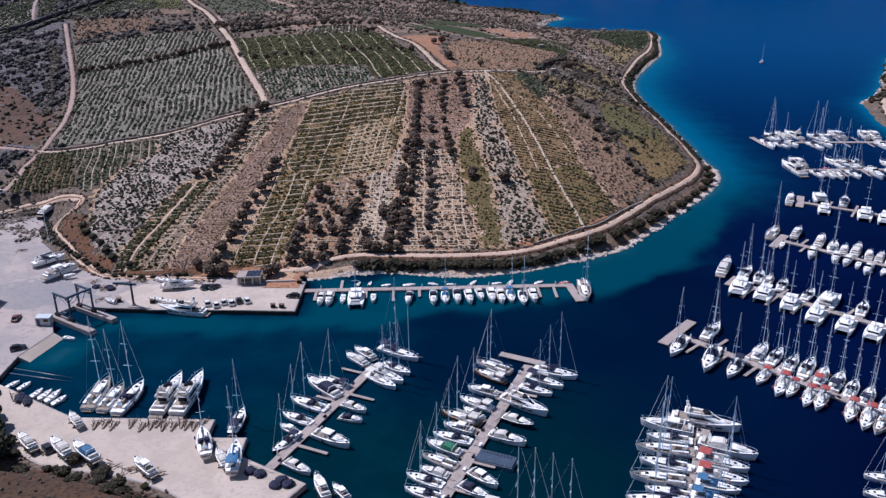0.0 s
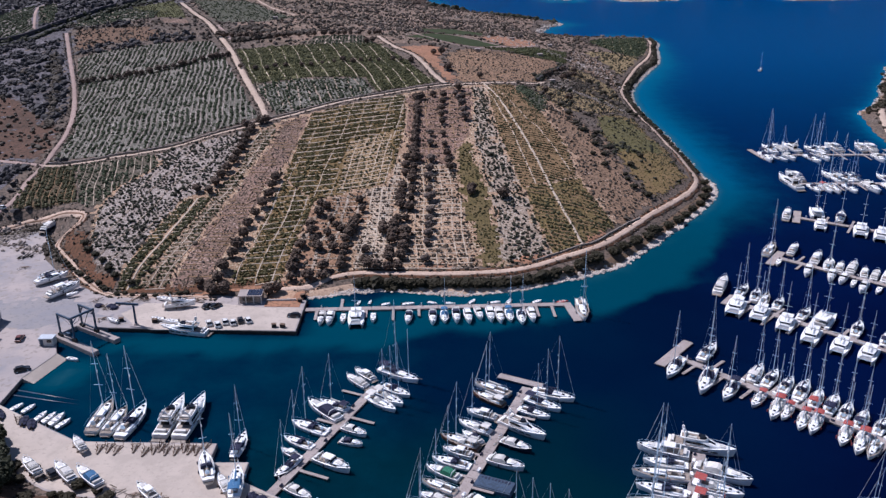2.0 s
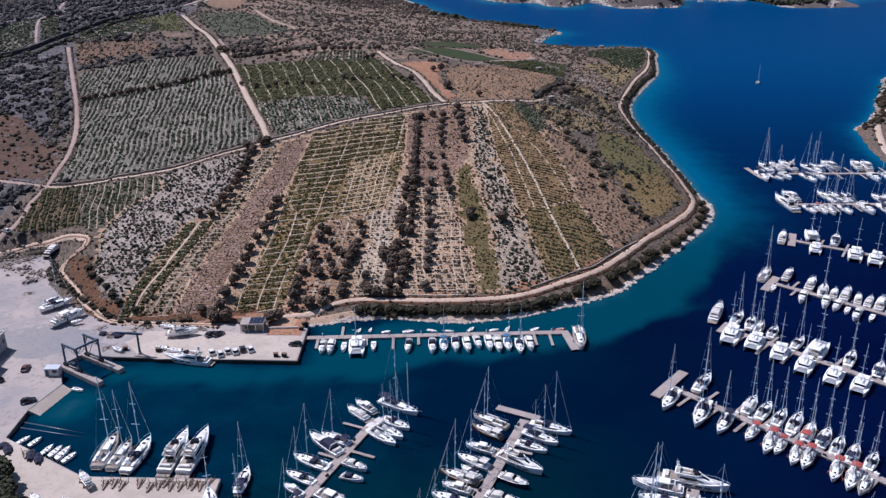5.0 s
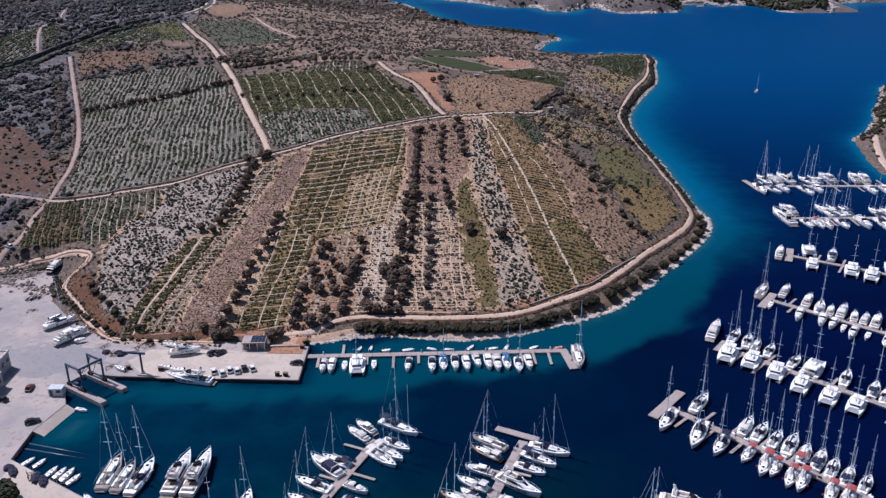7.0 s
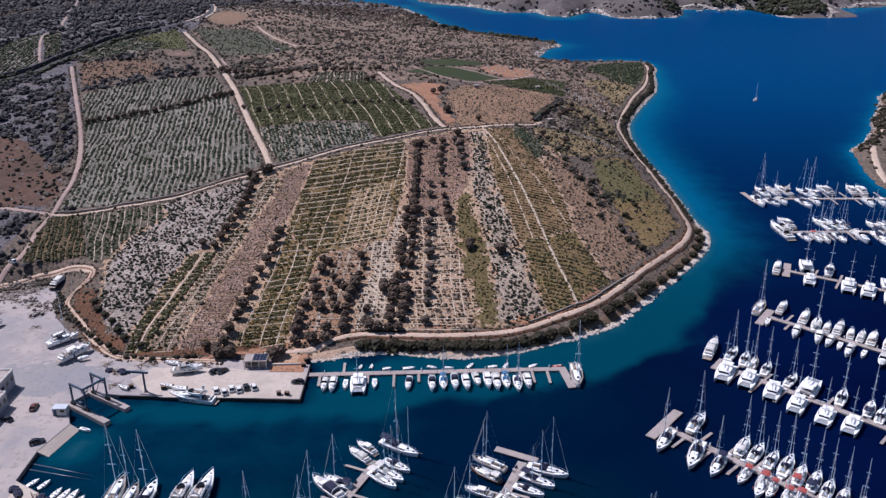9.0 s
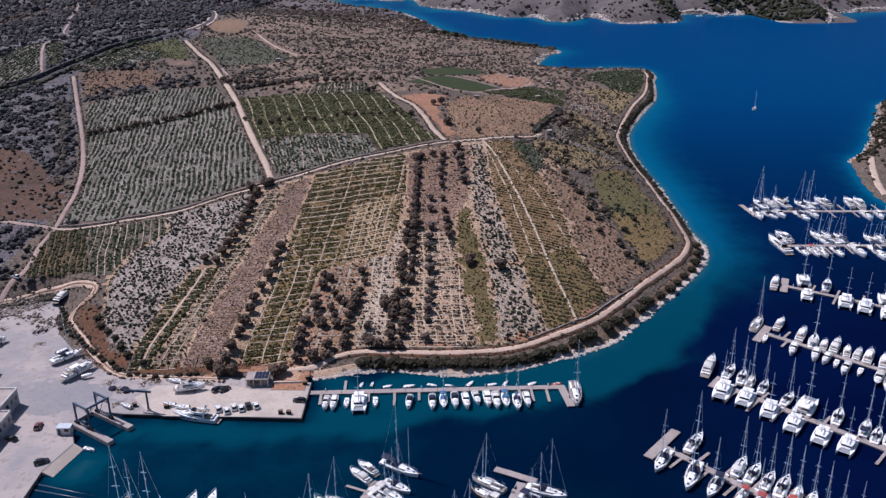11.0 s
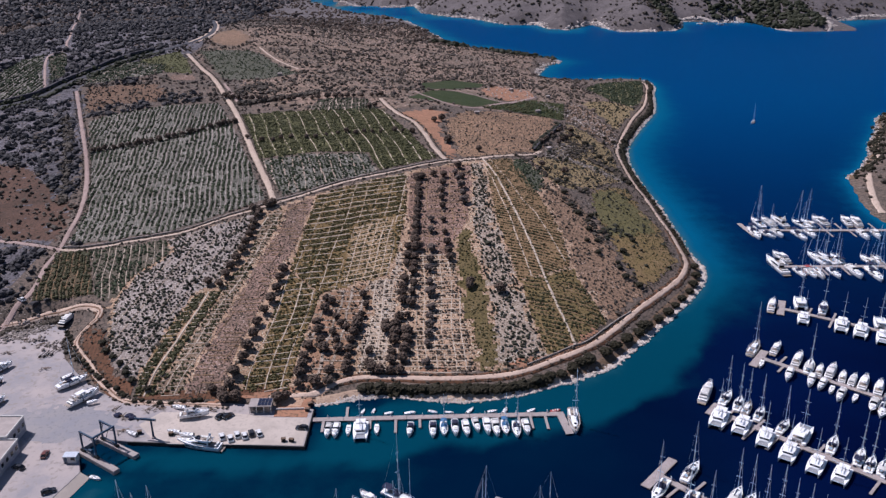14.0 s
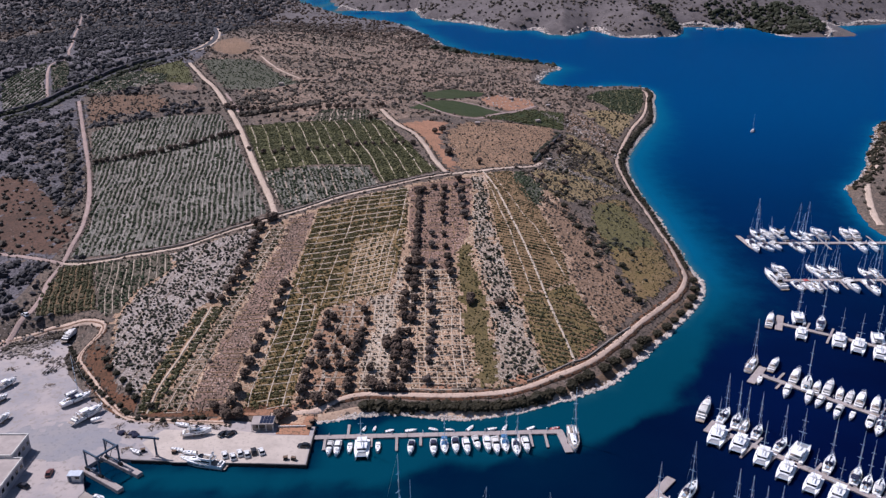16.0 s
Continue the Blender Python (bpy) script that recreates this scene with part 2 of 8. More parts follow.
GREYOLIVE = leafage("grey_dry_leaves", (0.17, 0.13, 0.11), (0.12, 0.094, 0.08))
HEDGE = leafage("tamarisk_leaves", (0.024, 0.021, 0.011), (0.045, 0.037, 0.02), 0.7)
BARK = plain("bark", (0.12, 0.09, 0.065), 0.9, vary=0.25, scale=4)
GELCOAT = plain("white_gelcoat", (0.94, 0.94, 0.94), 0.28, vary=0.03, scale=0.8, each=0.04)
DECKWHITE = plain("white_nonslip_deck", (0.96, 0.96, 0.96), 0.55, vary=0.03, scale=1.2, each=0.03)
TEAK = plain("weathered_teak", (0.36, 0.3, 0.255), 0.7, vary=0.18, scale=2.5, each=0.14)
WOODHULL = plain("varnished_wood", (0.2, 0.085, 0.045), 0.3, vary=0.15, scale=2)
NAVYHULL = plain("navy_gelcoat", (0.02, 0.025, 0.05), 0.2, vary=0.05)
TINTED = plain("tinted_glass", (0.012, 0.014, 0.018), 0.06, vary=0.02)
ALLOY = plain("anodised_alloy", (0.66, 0.84, 1.0), 0.38, 0.4, vary=0.03)
STEELWIRE = plain("steel_wire", (0.5, 0.58, 0.66), 0.4, 0.4, vary=0.04)
NAVY = plain("navy_canvas", (0.018, 0.022, 0.06), 0.85, vary=0.12)
BLUE = plain("blue_canvas", (0.05, 0.17, 0.34), 0.8, vary=0.1)
RED = plain("faded_red_canvas", (0.42, 0.085, 0.075), 0.8, vary=0.1)
GREEN = plain("green_canvas", (0.03, 0.2, 0.12), 0.8, vary=0.1)
SAILCLOTH = plain("white_sailcloth", (0.8, 0.83, 0.87), 0.75, vary=0.06)
CREAM = plain("cream_canvas", (0.7, 0.68, 0.65), 0.8, vary=0.08, each=0.12)
RUBBER = plain("black_rubber", (0.02, 0.02, 0.02), 0.8)
LIFTBLUE = plain("dark_blue_painted_steel", (0.035, 0.08, 0.14), 0.5, vary=0.14)
WET_WALL = earth("wet_quay_wall", (0.06, 0.055, 0.052), (0.04, 0.038, 0.036), (0.025, 0.025, 0.022), 0.3, 0.9, 2.5, 0.5, iron=0.0)
CARWHITE = plain("white_car_paint", (0.75, 0.75, 0.75), 0.25, vary=0.03)
CARDARK = plain("dark_car_paint", (0.03, 0.03, 0.035), 0.25, vary=0.03)
CARRED = plain("red_brown_car_paint", (0.16, 0.05, 0.04), 0.3, vary=0.05)
RENDER_WALL = plain("white_render_wall", (0.66, 0.64, 0.6), 0.85, vary=0.07, scale=0.4)
YARD_WALL = plain("grey_render_wall", (0.4, 0.385, 0.41), 0.85, vary=0.1, scale=0.4)
ROOFING = plain("pale_roof_membrane", (0.42, 0.36, 0.335), 0.9, vary=0.1, scale=0.3)
RUST = plain("rusty_steel", (0.2, 0.13, 0.09), 0.8, 0.2, vary=0.2, scale=2)
NETTING = plain("grey_trampoline_net", (0.3, 0.31, 0.33), 0.8, vary=0.06)
PANEL = plain("solar_panel_glass", (0.03, 0.035, 0.06), 0.12, vary=0.05)


def water_material():
    m, n, l, p = node_material("sea_water", 0.14, spec=0.3)
    p.inputs["IOR"].default_value = 1.012
    v = world_vector(n)
    at = n.new("ShaderNodeAttribute")
    at.attribute_name = "shoal"
    wob = noise_node(n, l, 0.09, 6, 0.65, v)
    add = n.new("ShaderNodeMath")
    add.operation = "MULTIPLY_ADD"
    l.new(wob, add.inputs[0])
    add.inputs[1].default_value = 0.35
    l.new(at.outputs["Fac"], add.inputs[2])
    shallow = ramp_node(n, l, add.outputs[0], 0.3, 0.92)
    bright = ramp_node(n, l, add.outputs[0], 0.95, 1.55)
    patch = ramp_node(n, l, noise_node(n, l, 0.012, 4, 0.5, v), 0.35, 0.7)
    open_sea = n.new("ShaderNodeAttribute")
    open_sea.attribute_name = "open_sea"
    xyz = n.new("ShaderNodeSeparateXYZ")
    l.new(v, xyz.inputs[0])
    west = mix_node(n, l, patch, (0.0002, 0.0068, 0.0275), (0.0004, 0.0125, 0.036))
    east = mix_node(n, l, patch, (0.0008, 0.0031, 0.0245), (0.0008, 0.0054, 0.037))
    deep = mix_node(n, l, ramp_node(n, l, xyz.outputs[0], 30, 120), west, east)
    murk = n.new("ShaderNodeAttribute")
    murk.attribute_name = "murk"
    deep = mix_node(n, l, murk.outputs["Fac"], deep, (0.0004, 0.0165, 0.026))
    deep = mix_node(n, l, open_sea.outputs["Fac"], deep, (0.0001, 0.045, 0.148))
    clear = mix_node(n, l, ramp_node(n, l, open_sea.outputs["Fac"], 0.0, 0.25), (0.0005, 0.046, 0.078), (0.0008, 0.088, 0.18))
    col = mix_node(n, l, shallow, deep, clear)
    col = mix_node(n, l, bright, col, (0.03, 0.11, 0.14))
    l.new(col, p.inputs["Base Color"])
    # light spreads below the surface
    p.subsurface_method = "BURLEY"
    p.inputs["Subsurface Weight"].default_value, p.inputs["Subsurface Scale"].default_value = 1.0, 1.2
    p.inputs["Subsurface Radius"].default_value = (1.0, 1.0, 1.0)
    # ripples at two sizes
    small = noise_node(n, l, 1.1, 4, 0.6, v)
    bump_node(n, l, p, small, 0.22, 0.25)
    return m


SEA = water_material()

# ---- lie of the land ----
QUAY_SHORE = [(-44.5, 219.7), (-44.5, 246), (-37, 248), (-30, 250), (-18, 251), (-6, 249), (6, 248), (18, 250), (30, 254), (42, 260), (52.4, 266.2), (58.8, 269.8), (66.2, 278.3), (76.6, 291.3), (87.7, 305.4), (100.4, 322.9), (110.2, 336.5), (117.9, 352.1), (120.5, 366.8)]
EAST_SHORE = [(119.4, 384), (120.4, 402), (120.3, 418), (121.3, 450), (120.2, 472), (120.2, 505), (121.2, 531), (125.6, 563), (130.4, 581.5), (141.5, 611), (157.5, 650.5), (171, 681), (179.8, 713), (189.5, 761), (197, 787), (199, 815), (194, 828), (172, 834), (150, 826), (124, 822), (100, 826), (94, 862), (108, 910), (126, 937), (116, 956), (92, 975)]
INLET_SHORE = [(61, 1004), (28, 1025), (4, 1079), (-23, 1181), (-60, 1303), (-99, 1374), (-159, 1422), (-212, 1542), (-330, 1800), (-900, 2300), (-5200, 2600), (-5200, -5200), (5200, -5200), (5200, 300), (700, 480), (480, 700)]
ISLET_SHORE = [(361, 676), (347.5, 662), (331, 628), (313, 597), (303, 581.5), (289.5, 552), (265.5, 516), (257, 509.5), (252.3, 500), (246.5, 480), (241, 459), (237, 439), (238, 380), (232, 320), (218, 270), (202, 215), (180, 150), (150, 108), (90, 110), (40, 116), (-5, 125)]
BASIN_SHORE = [(-28.8, 140.6), (-44.6, 150.1), (-44.6, 156.8), (-53.6, 156.8), (-53.6, 164), (-87.3, 165.2), (-113.4, 181), (-113.6, 193.6), (-110, 207), (-115, 218), (-111, 224.5), (-101.1, 223)]
COAST = QUAY_SHORE + EAST_SHORE + INLET_SHORE + ISLET_SHORE + BASIN_SHORE
FAR_COAST = [(-5200, 3200), (-900, 2800), (-250, 1800), (-195, 1569), (-149, 1521), (-88, 1501), (-54, 1517), (-42, 1417), (0, 1370), (53, 1319), (92, 1252), (134, 1257), (144, 1216), (170, 1199), (212, 1252), (229, 1209), (239, 1180), (281, 1177), (319, 1187), (337, 1217), (356, 1288), (420, 1272), (437, 1285), (446, 1235), (475, 1176), (497, 1169), (522, 1170), (535, 1190), (561, 1280), (604, 1292), (678, 1324), (1100, 1420), (5200, 1700), (5200, 5200), (-5200, 5200)]
YARD = [(-44.7, 220), (-44.7, 241), (-75, 245), (-112, 246), (-121, 252), (-133, 263), (-144, 276), (-151, 290), (-152, 299), (-161, 305), (-185, 296), (-230, 290), (-230, 190), (-150, 180), (-112, 168), (-101, 158.7), (-94, 151), (-87, 146.8), (-77.6, 144.5), (-70, 143), (-63, 140.5), (-56, 137), (-50, 133), (-40, 122), (-29, 140.3), (-44.8, 149.9), (-44.8, 156.6), (-53.8, 156.6), (-53.8, 163.8), (-87.3, 165), (-113.6, 181), (-113.8, 193.6), (-110.2, 207), (-115.2, 218), (-111.2, 224.4), (-101.3, 222.8)]
HILLS = [(-10, 430, 80, 4.6), (-80, 400, 70, 11.4), (-50, 540, 100, 20.9), (-160, 480, 90, -0.8), (60, 400, 60, 10.1), (40, 330, 60, 8.1), (-90, 310, 60, 3.1), (-20, 330, 50, -5.1), (-250, 600, 120, 11.1), (-330, 480, 130, 2.5), (-190, 360, 70, -0.9), (-150, 800, 170, 22.4), (60, 640, 110, 0.4), (40, 520, 80, 4.4), (-350, 900, 250, 35.0), (160, 760, 110, -0.4), (0, 920, 110, -7.4), (-80, 80, 70, 6.9), (60, 40, 120, 10.2), (320, 580, 70, 8.0), (-190, 80, 90, 8.0), (110, 480, 60, 0.9)]
TEAL_SHOAL = [(-101, 223), (-44, 222), (-44, 246), (0, 250), (40, 262), (72, 286), (112, 338), (124, 375), (128, 368), (113, 316), (100, 278), (88, 258), (66, 242), (46, 229), (29, 222), (11, 220), (0, 217.5), (-12, 212.5), (-24, 208), (-42, 210), (-62, 205), (-104, 208)]


def smooth(e0, e1, v):
    v = np.clip((v - e0) / (e1 - e0), 0, 1)
    return v * v * (3 - 2 * v)


def inside_distance(poly, X, Y):
    """Distance to an outline, positive inside it."""
    d, ins = np.full(X.shape, 1e12), np.zeros(X.shape, bool)
    for (ax, ay), (bx, by) in zip(poly, poly[1:] + poly[:1]):
        ex, ey = bx - ax, by - ay
        t = np.clip(((X - ax) * ex + (Y - ay) * ey) / (ex * ex + ey * ey + 1e-9), 0, 1)
        d = np.minimum(d, (X - ax - t * ex) ** 2 + (Y - ay - t * ey) ** 2)
        if ay != by:
            ins ^= ((ay > Y) != (by > Y)) & (X < (bx - ax) * (Y - ay) / (by - ay) + ax)
    d = np.sqrt(d)
    return np.where(ins, d, -d)


def waves2(X, Y, seed, size):
    """Soft random relief from a few crossed waves, about -1 to 1."""
    r = np.random.RandomState(seed)
    out = np.zeros(X.shape)
    for k in range(7):
        a, ph, s = r.uniform(0, 6.28), r.uniform(0, 6.28), size * r.uniform(0.5, 1.6)
        out += np.sin((X * np.cos(a) + Y * np.sin(a)) / s * 6.28 + ph + 1.3 * np.sin((X * np.sin(a) - Y * np.cos(a)) / s * 3.1))
    return out / 4.5


def height(X, Y):
    X, Y = np.asarray(X, float), np.asarray(Y, float)
    d, df = inside_distance(COAST, X, Y), inside_distance(FAR_COAST, X, Y)
    edge = 0.9 * waves2(X, Y, 5, 15) + 0.4 * waves2(X, Y, 6, 7)
    natural = smooth(-60, -30, inside_distance([(-300, 100), (-44, 100), (-44, 246), (-300, 330)], X, Y) * -1 - 62)
    dd = d + edge * natural
    h = sum(c[3] * np.exp(-((X - c[0]) ** 2 + (Y - c[1]) ** 2) / (2 * c[2] ** 2)) for c in HILLS)
    land = np.minimum(np.maximum(dd, 0) * 0.5, 1.0) + (1 - np.exp(-np.maximum(d, 0) / 30)) * h
    land = np.where(dd > 0, land + 0.25 * waves2(X, Y, 8, 14) * smooth(4, 30, d), np.maximum(dd * 0.25, -6))
    far = np.minimum(df * 0.5, 3) + (1 - np.exp(-np.maximum(df, 0) / 190)) * (95 + 26 * waves2(X, Y, 9, 420) + 9 * waves2(X, Y, 10, 120))
    z = np.where(df > 0, far, land)
    w = smooth(-14, 0, inside_distance(YARD, X, Y))
    under = np.where(d < 4, -1.0, 1.2)
    return np.where((d > -0.5) & (w > 0), z * (1 - w) + under * w, z)


def steps(spans):
    out = [np.arange(a, b, s) for a, b, s in spans]
    return np.concatenate(out)


GX = np.concatenate([-np.geomspace(5000, 440, 16), steps([(-420, -240, 7), (-240, 250, 2.2), (250, 430, 7)]), np.geomspace(440, 5000, 16)])
GY = np.concatenate([[-5000, -1500, -400, -100], steps([(-60, 100, 10), (100, 460, 2.2), (460, 880, 5), (880, 1500, 12)]), np.geomspace(1510, 5000, 30)])
_X, _Y = np.meshgrid(GX, GY)
GZ = height(_X, _Y)


def ground_z(x, y):
    """The ground's height at places, from the sheet itself."""
    x, y = np.asarray(x, float), np.asarray(y, float)
    i = np.clip(np.searchsorted(GX, x) - 1, 0, len(GX) - 2)
    j = np.clip(np.searchsorted(GY, y) - 1, 0, len(GY) - 2)
    u, v = (x - GX[i]) / (GX[i + 1] - GX[i]), (y - GY[j]) / (GY[j + 1] - GY[j])
    return (GZ[j, i] * (1 - u) + GZ[j, i + 1] * u) * (1 - v) + (GZ[j + 1, i] * (1 - u) + GZ[j + 1, i + 1] * u) * v


def sheet(name, verts, faces, mat, shade=True):
    me = bpy.data.meshes.new(name)
    me.from_pydata(verts if isinstance(verts, list) else verts.tolist(), [], faces if isinstance(faces, list) else faces.tolist())
    me.materials.append(mat)
    if shade:
        me.polygons.foreach_set("use_smooth", np.ones(len(me.polygons), bool))
    me.update()
    return new(name, me)


def grid_faces(nx, ny):
    i, j = np.meshgrid(np.arange(nx - 1), np.arange(ny - 1))
    a = (j * nx + i).ravel()
    return np.stack([a, a + 1, a + nx + 1, a + nx], -1)


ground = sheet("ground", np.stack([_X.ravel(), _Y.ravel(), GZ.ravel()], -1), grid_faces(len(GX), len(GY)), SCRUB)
tagged(ground, "dry scrub-covered coastal ground with brown grass", "ground", kind="structure")

WX = np.concatenate([-np.geomspace(5000, 320, 14), steps([(-300, 420, 4)]), np.geomspace(430, 5000, 14)])
WY = np.concatenate([[-60, 0, 60], steps([(100, 480, 4), (480, 1000, 9)]), np.geomspace(1010, 5000, 26)])
_WX, _WY = np.meshgrid(WX, WY)
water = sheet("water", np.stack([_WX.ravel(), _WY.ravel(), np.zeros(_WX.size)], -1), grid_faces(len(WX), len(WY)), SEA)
_dc = np.minimum(-inside_distance(COAST, _WX, _WY), -inside_distance(FAR_COAST, _WX, _WY))
_teal = smooth(-4, 8, inside_distance(TEAL_SHOAL, _WX, _WY) + 3.0 * waves2(_WX, _WY, 61, 32) + 1.5 * waves2(_WX, _WY, 62, 12))
_ramp_shoal = 0.95 * smooth(-6, 5, inside_distance([(-112, 190), (-101, 188), (-96, 203), (-108, 207)], _WX, _WY))
_basin = 0.34 * smooth(-25, 20, inside_distance([(-120, 150), (-10, 150), (0, 240), (-120, 240)], _WX, _WY))
_south = 0.24 * smooth(250, 150, _WY) * smooth(90, -30, _WX)
_wild = smooth(250, 330, _WY)
_shoal = np.maximum(np.maximum(np.maximum(np.maximum(0.74 * _teal, _basin), _ramp_shoal), _south), _wild * (0.95 - 0.55 * smooth(170, 225, _WX)) * np.exp(-np.maximum(_dc, 0) / 23)) + 0.5 * np.exp(-np.maximum(_dc, 0) / 3.5) * smooth(235, 260, _WY)
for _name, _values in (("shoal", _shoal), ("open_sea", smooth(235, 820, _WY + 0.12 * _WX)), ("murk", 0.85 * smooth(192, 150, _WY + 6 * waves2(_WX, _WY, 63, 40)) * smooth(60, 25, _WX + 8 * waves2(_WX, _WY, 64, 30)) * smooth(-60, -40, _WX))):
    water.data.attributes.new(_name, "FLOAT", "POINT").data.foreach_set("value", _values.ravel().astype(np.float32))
tagged(water, "deep blue sea with teal shallows near the shore", "water", kind="structure")


# ---- fields, roads ----
def field(name, poly, mat, label, step=1.3, lift=0.1, cut=(), ragged=1.0):
    xs, ys = [p[0] for p in poly], [p[1] for p in poly]
    gx, gy = np.arange(min(xs), max(xs) + step, step), np.arange(min(ys), max(ys) + step, step)
    X, Y = np.meshgrid(gx, gy)
    ok = inside_distance(poly, X, Y) + ragged * (waves2(X, Y, 31, 7) + (0.8 * waves2(X, Y, 33, 17) if ragged > 1 else 0)) > 0
    for other in cut:
        ok &= inside_distance(other, X, Y) < 1.5
    f = grid_faces(len(gx), len(gy))
    f = f[ok.ravel()[f].all(1)]
    used, inv = np.unique(f, return_inverse=True)
    x, y = X.ravel()[used], Y.ravel()[used]
    ob = sheet(name, np.stack([x, y, ground_z(x, y) + lift], -1), inv.reshape(-1, 4), mat)
    return tagged(ob, label, "field", kind="structure")


def curve_through(pts, step=2.0):
    """A smooth line through points, evenly sampled."""
    p = np.array([pts[0], *pts, pts[-1]], float)
    out = []
    for a, b, c, d in zip(p, p[1:], p[2:], p[3:]):
        k = max(2, int(np.hypot(*(c - b)) / step))
        for u in np.arange(k) / k:
            out.append(0.5 * (2 * b + (c - a) * u + (2 * a - 5 * b + 4 * c - d) * u * u + (3 * b - a - 3 * c + d) * u ** 3))
    return np.array(out + [p[-1]])


def ribbon(name, pts, width, mat, label, lift=0.22, kind="structure", category="road"):
    line = curve_through(pts)
    side = np.gradient(line, axis=0)
    side = np.stack([-side[:, 1], side[:, 0]], -1) / (np.hypot(*side.T)[:, None] + 1e-9)
    wob = 1 + 0.17 * waves2(line[:, 0], line[:, 1], 3, 11) + 0.1 * waves2(line[:, 0], line[:, 1], 4, 4)
    rows = []
    for k in (-0.56, -0.5, -0.2, 0.2, 0.5, 0.56):
        q = line + side * (k * width * wob)[:, None]
        rows.append(np.c_[q, ground_z(*q.T) + (lift if abs(k) < 0.53 else -0.4)])
    v = np.stack(rows, 1).reshape(-1, 3)
    return tagged(sheet(name, v, grid_faces(6, len(line)), mat), label, category, kind=kind)


